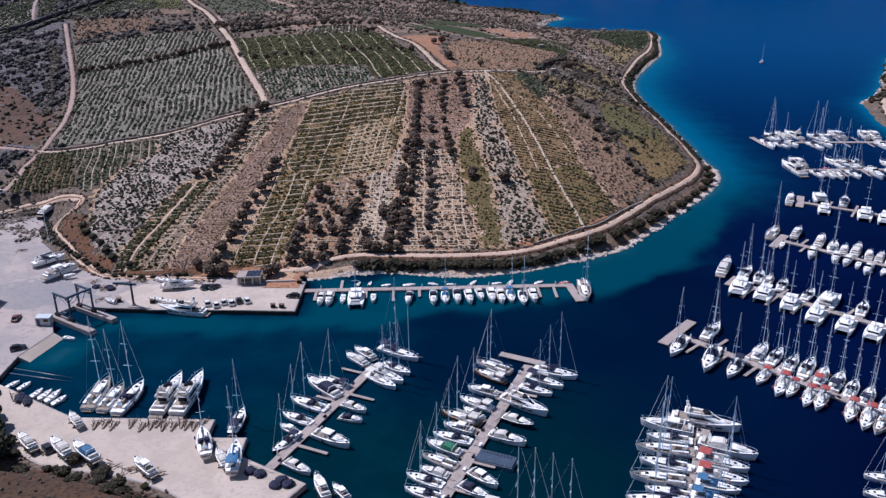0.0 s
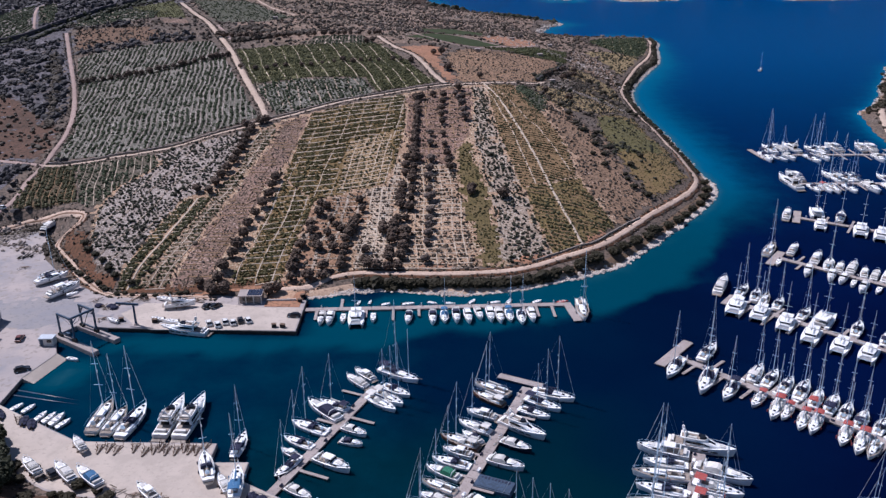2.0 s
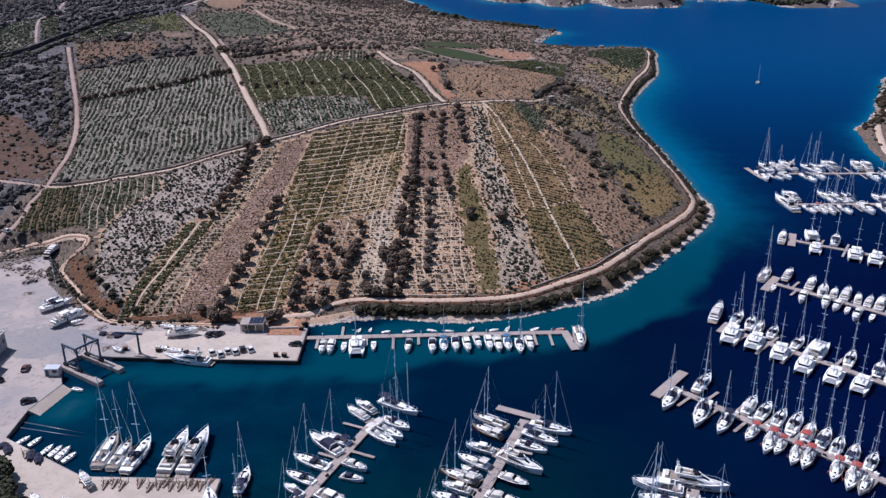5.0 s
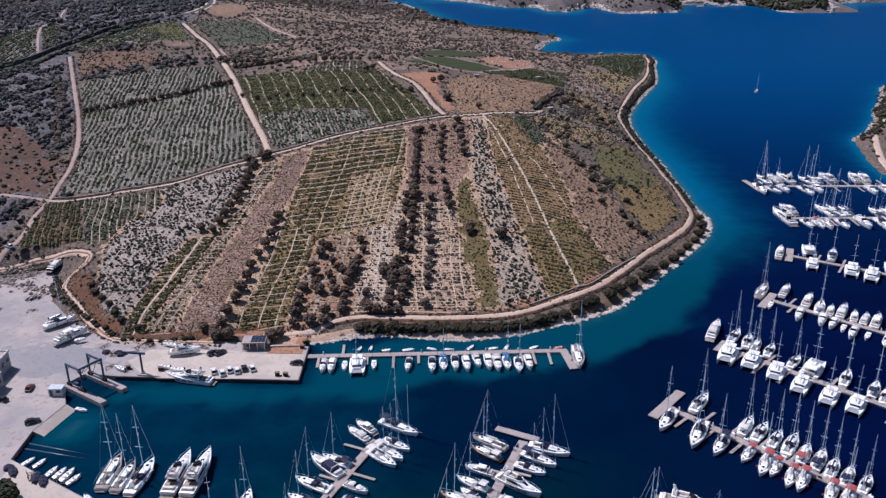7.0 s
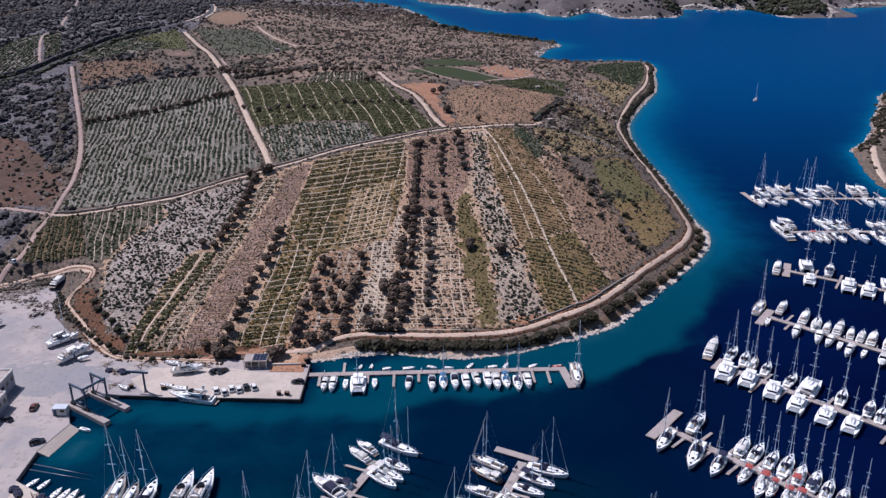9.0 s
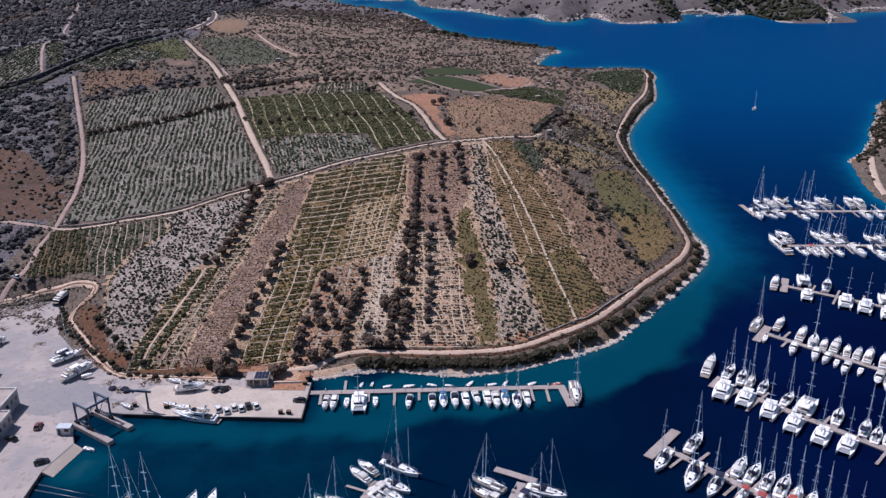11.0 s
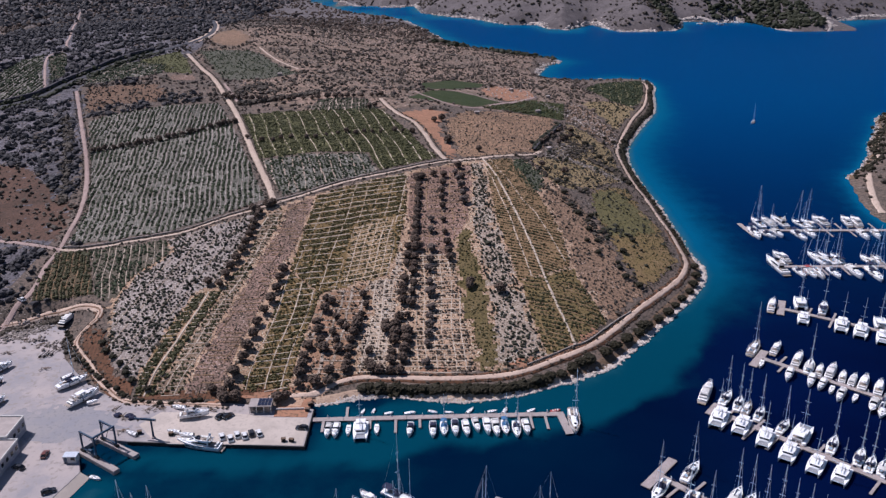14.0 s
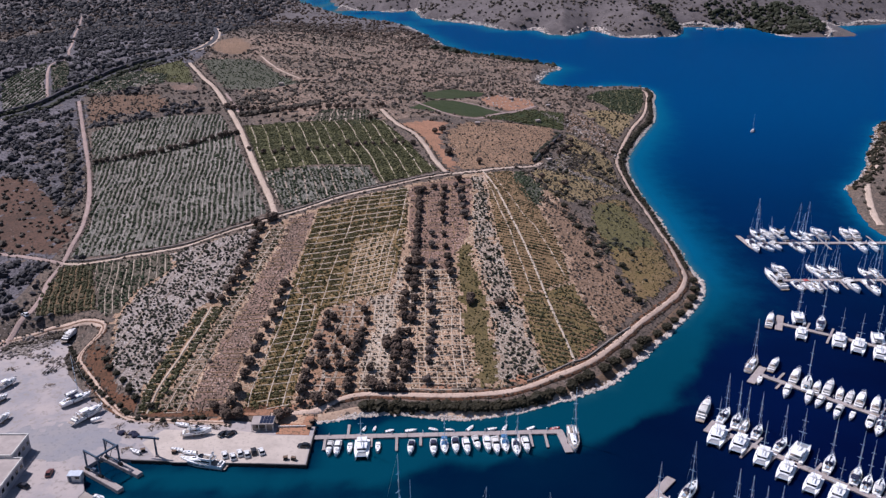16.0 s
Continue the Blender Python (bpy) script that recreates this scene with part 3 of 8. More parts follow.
FIELDS = {
    "f_wdark": [(-180.2, 356.6), (-164.3, 356.3), (-146.2, 313.4), (-159.6, 314.6), (-173.2, 312.9), (-177.6, 329.7)],
    "f_wgreen": [(-164.3, 356.3), (-145.6, 356.7), (-128.5, 357.7), (-122.6, 346.2), (-126.5, 337.7), (-133.4, 327.6), (-136, 310.1), (-141.1, 307.8), (-146.2, 313.4)],
    "f_stony_w": [(-128.7, 358.1), (-109.2, 365.7), (-94.8, 374.1), (-88.2, 375.6), (-91.2, 356.5), (-91.4, 338.7), (-93.5, 325.7), (-96.4, 317.4), (-102.9, 310.1), (-104.7, 299.5), (-107.2, 284.4), (-107.7, 268.4), (-109.2, 255.1), (-113.1, 257.1), (-120.7, 262.6), (-126.6, 274.6), (-131.7, 291.5), (-135.8, 306.1), (-133.4, 327.6), (-126.5, 337.7), (-122.6, 346.2)],
    "f_greenrows": [(-102.9, 310.1), (-98.4, 311.5), (-99.5, 298.8), (-101.8, 281), (-103.6, 264.5), (-105.6, 248.5), (-109, 248), (-109.2, 255.1), (-107.7, 268.4), (-107.2, 284.4)],
    "f_greenrows_east": [(-97.2, 312), (-91.9, 313.5), (-93, 303.1), (-96.8, 278.6), (-99.5, 258.4), (-102.5, 249), (-104.4, 248.5), (-102.4, 264.5), (-100.5, 281), (-98.3, 298.8)],
    "f_mixed": [(-91.9, 313.5), (-91.3, 323.5), (-88.2, 329.7), (-86.8, 345), (-86.9, 358.6), (-85, 372.9), (-78, 380.1), (-76.9, 365.3), (-80.3, 347.1), (-82.9, 333.9), (-84.8, 313.2), (-87.4, 293.9), (-89.5, 271.1), (-91.2, 253.4), (-91.9, 247), (-103.5, 249), (-99.5, 258.4), (-96.8, 278.6), (-93, 303.1)],
    "f_pink": [(-82.9, 333.9), (-80.3, 347.1), (-76.9, 365.3), (-76.8, 381), (-63.5, 388.9), (-64.9, 364.8), (-66.8, 342.6), (-71.1, 330.1), (-72.9, 317.8), (-74, 305.9), (-75.1, 290.4), (-76.4, 275.7), (-77, 261.4), (-78.1, 249), (-91.9, 247), (-91.2, 253.4), (-89.5, 271.1), (-87.4, 293.9), (-84.8, 313.2)],
    "f_grid": [(-63.5, 388.9), (-48.2, 398.7), (-28.8, 408.2), (-19.6, 412.4), (-18.2, 373.6), (-20.6, 344.8), (-24.1, 324.3), (-33.5, 320.7), (-44.8, 314.6), (-51.4, 310.6), (-67.1, 328.3), (-66.3, 342.6), (-64.9, 364.8)],
    "f_gridwhite": [(-42.6, 362.6), (-24, 371), (-21.9, 344.8), (-24.1, 324.3), (-33.5, 320.7), (-44.9, 315.3), (-44.5, 338.9)],
    "f_gridlow": [(-67.1, 328.3), (-51.4, 310.6), (-52.2, 299), (-53.5, 284), (-54.3, 265.4), (-54.6, 250), (-71.7, 249), (-71.1, 255.7), (-69.7, 276.2), (-68.7, 294.6), (-68.4, 313.8)],
    "f_grove": [(-51.4, 310.6), (-44.8, 314.6), (-33.4, 319.9), (-30.5, 312.8), (-29.2, 295.7), (-32.8, 284.8), (-33.2, 270.9), (-33.1, 260.1), (-38.5, 257.3), (-45.6, 252), (-54.6, 250), (-54.3, 265.4), (-53.5, 284), (-52.2, 299)],
    "f_white": [(-33.4, 319.9), (-24.1, 324.3), (-20.9, 340.4), (-17, 342.5), (-17.9, 322.4), (-19.2, 299.3), (-19.9, 277.7), (-20.3, 260.5), (-32.5, 260), (-33.2, 270.9), (-32.8, 284.8), (-29.2, 295.7), (-30.5, 312.8)],
    "f_purple": [(-19.1, 412.4), (-8.6, 417.6), (3.3, 425.6), (14.2, 427.7), (13.6, 388.1), (10.8, 362.7), (4.8, 349.5), (3.2, 336.9), (-4.8, 337.2), (-11.2, 342.3), (-16.2, 342.5), (-18.2, 373.6)],
    "f_pale": [(-16.2, 342.5), (-11.2, 342.3), (3.2, 336.9), (5.5, 320.7), (7.1, 305), (8.6, 290.4), (10.3, 273.4), (11.4, 260.5), (-19.9, 260.5), (-19.7, 277.7), (-19, 299.3), (-17.7, 322.4)],
    "f_gold": [(4.8, 349.5), (10.8, 362.7), (14.1, 336.2), (16.9, 319.9), (18.5, 301.4), (19.4, 283.6), (20.2, 271.9), (20.2, 261.5), (11.4, 260.5), (10.3, 273.4), (8.6, 290.4), (7.1, 305), (5.5, 320.7)],
    "f_stony_e": [(14.2, 427.7), (20.5, 433.5), (22, 388.9), (24, 362.7), (27.6, 336.3), (30.6, 316.4), (33.1, 298.2), (35.2, 284.9), (37.4, 271.7), (33.4, 267.5), (20.2, 261.5), (20.2, 271.9), (19.4, 283.6), (18.5, 301.4), (16.9, 319.9), (14.1, 336.2), (12.9, 362.8)],
    "f_rows_a": [(21.3, 437.2), (36.6, 448.1), (42, 419.6), (47, 394.6), (51.4, 371.1), (54.2, 350), (54.9, 331.5), (42.5, 323.4), (30.6, 317.3), (27.6, 336.3), (24, 362.7), (22, 388.9)],
    "f_rows_b": [(31.2, 318.5), (42.5, 323.4), (54.9, 331.5), (59.6, 315.3), (64.9, 297.1), (50, 280), (45, 276), (37.4, 271.7), (35.2, 284.9), (33.1, 298.2)],
    "f_eastgreen": [(34.5, 444), (44.8, 450.2), (53.2, 425.9), (49, 400), (43, 400), (39.3, 412)],
    "f_mauve": [(47.4, 393.3), (55.6, 412.5), (61.8, 409.8), (69.8, 384.5), (75.3, 359.5), (78.2, 338.7), (86.8, 324.1), (75.2, 308.9), (64.9, 297.1), (59.6, 315.3), (54.9, 331.5), (54.2, 350), (51.4, 371.1)],
    "f_grass": [(77.1, 421.2), (92.8, 447.1), (105, 454.9), (105.1, 413.9), (109.7, 398.8), (107.3, 362.2), (106.6, 351.9), (92.3, 332), (85.7, 324.8), (78.6, 340.8), (75.8, 362.3), (72.3, 382.8)],
    "f_bright": [(76, 416.8), (89.3, 439.6), (100, 436), (105, 408), (106, 389), (84, 364), (75.5, 369), (72.5, 391)],
    "f_eastgrass": [(85.9, 589.1), (102.6, 576.6), (113.3, 545.9), (112, 535), (108.7, 475.8), (93.4, 450.1), (77.4, 422.8), (62.3, 413.3), (56.1, 416.3), (52.2, 429.9), (46.7, 454.2), (57.1, 469.3), (78.7, 534.6)],
    "f_rubble_n": [(99, 673), (116, 648), (123, 609), (124, 591), (116.2, 552), (108.1, 573), (94.2, 589.4), (86.7, 594.6)],
    "f_brownhill": [(5, 434), (6, 452), (2, 470), (0, 490), (0, 514), (16.3, 551.8), (43.9, 574.5), (78.5, 596.2), (76.4, 562.2), (56, 478), (35.4, 454), (19, 442.2)],
    "f_v1": [(-25.9, 562.3), (-12, 604), (5, 622), (26, 618), (45, 615), (19.7, 564.3), (0.3, 564)],
    "f_v2": [(-19, 637), (5, 682), (34, 691), (28, 666), (5, 628), (-15, 607)],
    "f_v3": [(22.2, 567), (46, 611), (65, 647), (95, 658), (86.2, 595), (68.9, 588), (44.2, 579)],
    "f_red": [(27, 656), (43, 690), (71, 689), (73, 664), (47, 619), (31, 630)],
    "f_point": [(123, 738), (142, 773), (190, 812), (181, 757), (164, 700), (155, 688), (141, 697), (131, 720)],
    "f_north_e1": [(-129.3, 521.1), (-89.3, 519.9), (-39.3, 522.8), (-30.9, 500.9), (-21.4, 479.4), (-12.2, 451.7), (-4, 434.5), (-16.3, 425.3), (-34.3, 414), (-42.3, 439), (-52.3, 440), (-71.1, 440.9), (-101.3, 437.6), (-114.6, 478.5)],
    "f_north_e2": [(-100.3, 435.8), (-70.8, 439.3), (-42.2, 437.3), (-34.9, 414), (-54.2, 403.5), (-80.3, 389)],
    "f_redhub": [(-31.9, 518.6), (-10.7, 533.7), (4, 535.5), (-1, 516), (-2, 490), (1, 465), (7, 446), (3.5, 433), (-3, 447), (-9.5, 474), (-16, 496)],
    "f_farw": [(-308.1, 570), (-353, 659), (-356, 704), (-343, 724), (-310, 643), (-288.5, 600), (-298.8, 584.7)],
    "f_farwest": [(-331, 703), (-327, 726), (-316, 706), (-288, 636), (-293, 616)],
    "f_greyvines": [(-272, 633), (-253, 661), (-245, 667), (-216, 653), (-213, 628), (-245, 611), (-262, 606)],
    "f_green2": [(-245, 673), (-220, 702), (-205, 671), (-188, 625), (-209, 630), (-232, 650)],
    "f_palestrip": [(-207, 623), (-187, 622), (-180, 606), (-200, 609)],
    "f_brown": [(-260, 601), (-207, 601), (-192.6, 575.3), (-195.7, 559.4), (-226.5, 558.6), (-238.1, 542.9)],
    "f_green3": [(-207, 706), (-183, 711), (-157, 710), (-128, 655), (-110, 631), (-131, 606), (-160, 607), (-175, 634)],
    "f_north_w": [(-231, 530.1), (-220, 540.1), (-185.8, 552), (-150, 548.8), (-131, 503.8), (-115, 460.9), (-97, 410.9), (-87.2, 387), (-105.7, 377), (-127.3, 365.5), (-156, 362.5), (-178.5, 364), (-183.1, 399.4), (-196.8, 441.4)],
    "f_bank": [(-142.3, 288.4), (-140.3, 292.9), (-131.8, 286.7), (-126.3, 276.2), (-119.9, 262.4), (-108.8, 253.5), (-108.4, 247), (-112, 247.2), (-120.6, 255.9), (-128.8, 265.2), (-138.2, 277.6)],
    "f_base": [(-160, 352), (-124, 359), (-92, 376), (-82, 381), (-50, 399), (-14, 418), (1, 427), (24, 440), (52, 452), (56, 440), (64, 382), (67, 300), (52, 281), (36, 269), (21, 262), (-18, 260.5), (-34, 259), (-56, 251), (-80, 249.5), (-104, 248), (-110, 254), (-130, 281), (-142, 319)],
    "f_westbrown": [(-300, 474), (-258, 468), (-240, 464), (-223, 444), (-207, 424), (-191, 411), (-187, 384), (-186, 369), (-215, 374), (-300, 385)],
    "f_quaybank": [(-112, 246.6), (-75, 245.8), (-58, 249), (-57, 253), (-80, 251.5), (-104, 250.5)],
    "f_slope": [(-112, 166), (-101, 157), (-94, 149.5), (-87, 145.4), (-77, 143), (-70, 141.6), (-63, 139), (-56, 135.4), (-50, 131.6), (-40, 120), (-40, 90), (-130, 90), (-130, 166)],
    "f_northgrass": [(-205, 690), (-180, 640), (-150, 605), (-135, 560), (-112, 530), (-90, 519), (-40, 514), (-18, 538), (5, 556), (60, 572), (92, 600), (110, 640), (135, 700), (120, 740), (110, 810), (88, 835), (86, 865), (96, 915), (100, 950), (20, 1012), (-12, 1080), (-50, 1200), (-110, 1100), (-160, 960), (-200, 830)],
    "f_eastslope": [(130, 612), (150, 665), (172, 722), (180, 752), (166, 700), (155, 688), (141, 697), (126, 690), (108, 672), (118, 650), (125, 612)],
}
ROADS = {
    "wall_road": [(-180, 359), (-169, 357), (-156, 358), (-140, 360), (-124, 362), (-112, 368), (-103, 373), (-93, 378), (-83, 383), (-70, 390), (-51, 402), (-32, 411), (-15, 421), (1, 430)],
    "road_mid": [(-83, 383), (-89, 401), (-97, 422), (-108, 452), (-119, 484), (-134, 526), (-152, 570), (-171, 614), (-187, 643), (-211, 692)],
    "road_west": [(-180, 296), (-178, 309), (-176, 322), (-180, 345), (-180, 358), (-183, 378), (-187, 403), (-196, 434), (-211, 473), (-228, 512), (-245, 551), (-263, 592)],
    "branch": [(-181, 360), (-198, 368), (-218, 375)],
    "hub_n": [(1, 430), (-6, 450), (-12, 476), (-19, 498), (-32, 520), (-43, 551)],
    "hub_e": [(1, 430), (10, 434), (18.8, 438.7), (28.6, 446.9), (38.7, 455.1), (51, 467.5), (57, 480)],
    "coast_track": [(-61, 247), (-46, 250), (-38, 256), (-30, 259), (-18, 259), (-4, 258), (8, 258), (21, 260), (31, 264), (42, 271), (49, 275.4), (56.8, 281.6), (68, 294.6), (80.4, 310.6), (93.7, 326.8), (104.8, 341.4), (111.8, 356), (113.8, 368), (115, 387), (115.4, 402), (114.6, 426), (114.4, 446), (113.6, 482), (114.4, 504), (115.4, 530), (117, 551.6), (124.6, 580), (132.5, 605), (148, 650), (167, 697), (181.5, 749), (190, 788), (189.5, 806)],
    "path": [(20.4, 438.4), (24.8, 421.7), (28.8, 399.6), (31.8, 381.2), (34.8, 365.8), (39.2, 341.1), (43.7, 312.1), (47.2, 292.8), (49.3, 279)],
    "loop": [(-182.2, 300), (-170.6, 305.3), (-163.1, 309.5), (-155.7, 310), (-147.2, 307.7), (-141.2, 304), (-138.4, 299), (-139, 293.5), (-142.6, 289.9), (-143.9, 285.9), (-141.3, 280.5), (-134.6, 272.1), (-126.6, 262.1), (-118, 252.7), (-110.2, 246.3), (-98, 244.6), (-86, 244), (-74, 243)],
    "highway": [(-308, 566), (-296, 575), (-285, 586), (-280, 604), (-270, 632), (-257, 670), (-239, 700), (-225, 733), (-222, 748), (-217, 768), (-219, 806), (-233, 870), (-262, 960)],
    "npath": [(-286.4, 593.3), (-308, 643), (-329, 693), (-337, 722), (-329, 733), (-348, 780), (-381, 869), (-540, 1259), (-607, 1430)],
    "path_west": [(19.8, 433), (23.3, 415.8), (26.8, 389.2), (29.9, 371.7), (32.4, 351.6), (35.2, 332.5), (36.5, 322)],
    "path_east": [(25, 438), (28, 424.7), (33.5, 404.5), (37.8, 386.6), (42.9, 373.1), (48.1, 353.4), (52.3, 334.7)],
    "plot_path": [(-21.8, 590), (0.3, 562), (19.7, 562), (33, 588), (45, 613)],
    "hill_path": [(2, 625), (21, 620), (44, 613), (65, 651), (73, 669)],
    "rows_path": [(-97.8, 311.5), (-98.9, 298.8), (-101.1, 281), (-103, 264.5), (-105, 248.5)],
    "small": [(-160, 730), (-137, 682), (-113, 647)],
}
FIELDS["f_kiosk"] = [(-61, 248), (-53.7, 251.1), (-45.9, 252), (-37.2, 255.2), (-42.5, 249), (-44.5, 241.4), (-56, 241.8), (-58, 244)]
FIELDS["f_redband"] = [(-90, 248), (-79.5, 247), (-70.9, 248.6), (-63.3, 250.4), (-53.6, 252.6), (-42.2, 257), (-36, 258.6), (-38, 255), (-53, 249), (-63, 246.6), (-79, 244.6), (-90, 245)]
FIELDS["f_redpatch"] = [(-11, 264), (-3, 265.5), (3, 264), (4, 260), (-11, 260)]
FIELDS["f_redright"] = [(22, 266), (29, 271), (38, 273), (46, 279), (58, 292), (61, 290), (50, 278), (43.9, 273), (35, 266.5), (27, 263)]
FIELDS["f_orange"] = [(-214, 800), (-204, 828), (-180, 785), (-173, 735), (-189, 728), (-210, 752)]
FIELDS["f_northvines"] = [(-88, 525), (-81, 547), (-52, 549), (-42, 521), (-58, 511), (-68, 511)]
field("field_base", FIELDS["f_base"], PALE_SOIL, "pale stony soil of the terraced hillside", 1.6, 0.05)
field("field_west_scrub", [(-480, 395), (-480, 1150), (-250, 1150), (-205, 720), (-205, 640), (-262, 600), (-236, 545), (-214, 480), (-190, 400), (-186, 368), (-184, 300), (-300, 300)], GREY_SCRUB, "grey limestone scrubland of the western slope, tinged with painted blue haze", 4.0, 0.05, ragged=2.6)
field("field_northgrass", FIELDS["f_northgrass"], DRYGRASS, "dry mauve-brown grass on the northern slope", 3.0, 0.12, [FIELDS[k] for k in ("f_green2", "f_green3", "f_v1", "f_v2", "f_v3", "f_red", "f_point", "f_brown", "f_brownhill", "f_north_e1", "f_north_w", "f_redhub", "f_eastslope", "f_rubble_n") if k in FIELDS] + [FIELDS["f_northvines"]])
WILD_SLOPES = ("f_orange", "f_green3", "f_eastgreen", "f_greyvines", "f_white", "f_pale", "f_stony_e", "f_mauve", "f_grass", "f_bright", "f_eastgrass", "f_eastslope", "f_rubble_n", "f_brown", "f_brownhill", "f_gold", "f_westbrown", "f_redhub", "f_gridwhite")
STONY_LABEL = "stony pale field dotted with low dark bushes"
# outline, soil, label, and how high the soil lies
for _k, (_n, _mat, _label, _lift) in enumerate((
    ("f_wdark", DARK_PLOT, "dark olive plot with close vine rows", 0.1), ("f_wgreen", VINE_SOIL, "grey-green plot with thin vine rows", 0.1),
    ("f_stony_w", STONY, STONY_LABEL, 0.1), ("f_greenrows", GRID_SOIL, "two strips of dark green vines beside a pale path", 0.15),
    ("f_greenrows_east", GRID_SOIL, "strip of dark green vines between pale paths", 0.15), ("f_mixed", MIXED_SOIL, "mixed grassy strip with patchy vine rows", 0.1), ("f_pink", PINK, "bare pinkish soil strip with dry grass", 0.1),
    ("f_grid", GRID_SOIL, "olive vineyard plot divided by pale paths", 0.1), ("f_gridwhite", GRID_PALE, "bleached stony corner of the vineyard plot", 0.2),
    ("f_gridlow", GRID_SOIL, "olive vineyard plot sloping to the quay", 0.1), ("f_grove", GROVE_SOIL, "dry reddish ground under an olive grove", 0.1),
    ("f_white", WHITE_SOIL, "whitish stony strip with sparse plants", 0.1), ("f_purple", PURPLE_SOIL, "mauve dry grass strip between tree rows", 0.1),
    ("f_pale", PALE_SOIL, "pale brown stony plot with plants in a grid", 0.1), ("f_gold", GOLD, "green-gold grassy strip", 0.1),
    ("f_stony_e", PALE, STONY_LABEL, 0.1), ("f_rows_a", ROWS_SOIL, "brown terraced plot with fine cross rows", 0.1),
    ("f_rows_b", ROWS_GRASS, "olive-brown terraced plot with faint rows", 0.1), ("f_mauve", MAUVE_SLOPE, "mauve-brown scrubby slope", 0.16),
    ("f_eastgrass", EASTGRASS, "olive-brown grass slope above the shore track", 0.1), ("f_eastgreen", GREY_GREEN, "small green plot of low vines", 0.12),
    ("f_eastslope", EASTGRASS, "olive-brown grass above the eastern shore track", 0.1), ("f_rubble_n", MAUVE_SLOPE, "slope strewn with pale rubble from old terraces", 0.15),
    ("f_grass", SLOPE_GRASS, "olive grass slope above the shore track", 0.2), ("f_bright", BRIGHT_GRASS, "bright yellow-green patch of grass", 0.26),
    ("f_north_w", GREY_SOIL, "large grey-green vineyard on the hill", 0.1), ("f_north_e1", GRASS, "green vineyard plot crossed by pale paths", 0.1),
    ("f_north_e2", GREY_SOIL, "stony vineyard plot beside the lane", 0.1), ("f_brown", BROWN, "brown fallow strip", 0.1),
    ("f_green2", GRASS, "small green field below the road", 0.1), ("f_green3", GREY_GREEN, "grey-green field beside the lane", 0.1),
    ("f_brownhill", GOLDBROWN, "brown grassy hilltop", 0.14), ("f_v1", CROP, "flat dark green crop field", 0.16), ("f_v2", CROP, "green crop field above the inlet", 0.16),
    ("f_greyvines", GREY_SOIL, "grey-green vineyard below the hillside road", 0.1), ("f_palestrip", PINK, "pale bare strip beside the lane", 0.1),
    ("f_northvines", VINE_SOIL, "small vineyard plot below the tree line", 0.1), ("f_v3", CROP, "green vineyard plot with a pale edge", 0.16),
    ("f_red", RED_EARTH, "reddish cleared plot with rubble", 0.16), ("f_point", GRASS, "green vineyard on the point", 0.12),
    ("f_farw", GREY_SOIL, "grey-green vineyard behind the road", 0.1), ("f_farwest", VINE_SOIL, "small dark plot inside the bend of a track", 0.1),
    ("f_westbrown", WESTBROWN, "bare reddish-brown slope with scattered round bushes", 0.1), ("f_slope", DARK_SLOPE, "reddish-brown dry slope above the south quay", 0.1),
    ("f_quaybank", REDBANK, "reddish-brown bank above the north quay", 0.1), ("f_bank", REDBANK, "red-brown dry-grass bank above the boatyard", 0.12),
    ("f_redhub", RED_EARTH, "bare red earth beside the crossing", 0.16), ("f_kiosk", PINK_EARTH, "trodden pinkish earth beside the kiosk", 0.2),
    ("f_redband", RED_EARTH, "reddish earth bank at the foot of the plots", 0.17), ("f_redpatch", RED_EARTH, "patch of red earth above the shore track", 0.24),
    ("f_redright", RED_EARTH, "red earth bank above the shore track", 0.24), ("f_orange", MAUVE_SLOPE, "orange-brown bare slope beside the road bend", 0.2),
)):
    field("field_" + _n[2:], FIELDS[_n], _mat, _label, lift=_lift + 0.003 * (_k % 9), ragged=2.6 if _n in WILD_SLOPES else 1.0)


def slab(name, poly, low, high, mat, label, category, kind="structure", chamfer=0.12):
    """A solid slab on an outline, with a small chamfer along its top edge."""
    bm = bmesh.new()
    n = len(poly)
    if sum(a[0] * b[1] - b[0] * a[1] for a, b in zip(poly, poly[1:] + poly[:1])) < 0:
        poly = poly[::-1]
    inner = []
    for k in range(n):
        a, b, c = (Vector(poly[(k + o) % n]) for o in (-1, 0, 1))
        u, v = (b - a).normalized(), (c - b).normalized()
        w = Vector((-u.y - v.y, u.x + v.x))
        inner.append(b + w.normalized() * chamfer)
    rings = [[bm.verts.new((*p, z)) for p in pts] for pts, z in ((poly, low), (poly, high - chamfer), (inner, high))]
    for lo, hi in zip(rings, rings[1:]):
        for k in range(n):
            bm.faces.new((lo[k], lo[(k + 1) % n], hi[(k + 1) % n], hi[k]))
    for tri in geometry.tessellate_polygon([[Vector((*p, 0)) for p in inner]]):
        bm.faces.new([rings[-1][k] for k in tri])
    bmesh.ops.recalc_face_normals(bm, faces=bm.faces)
    me = bpy.data.meshes.new(name)
    bm.to_mesh(me)
    bm.free()
    me.materials.append(mat)
    return tagged(new(name, me), label, category, kind=kind)


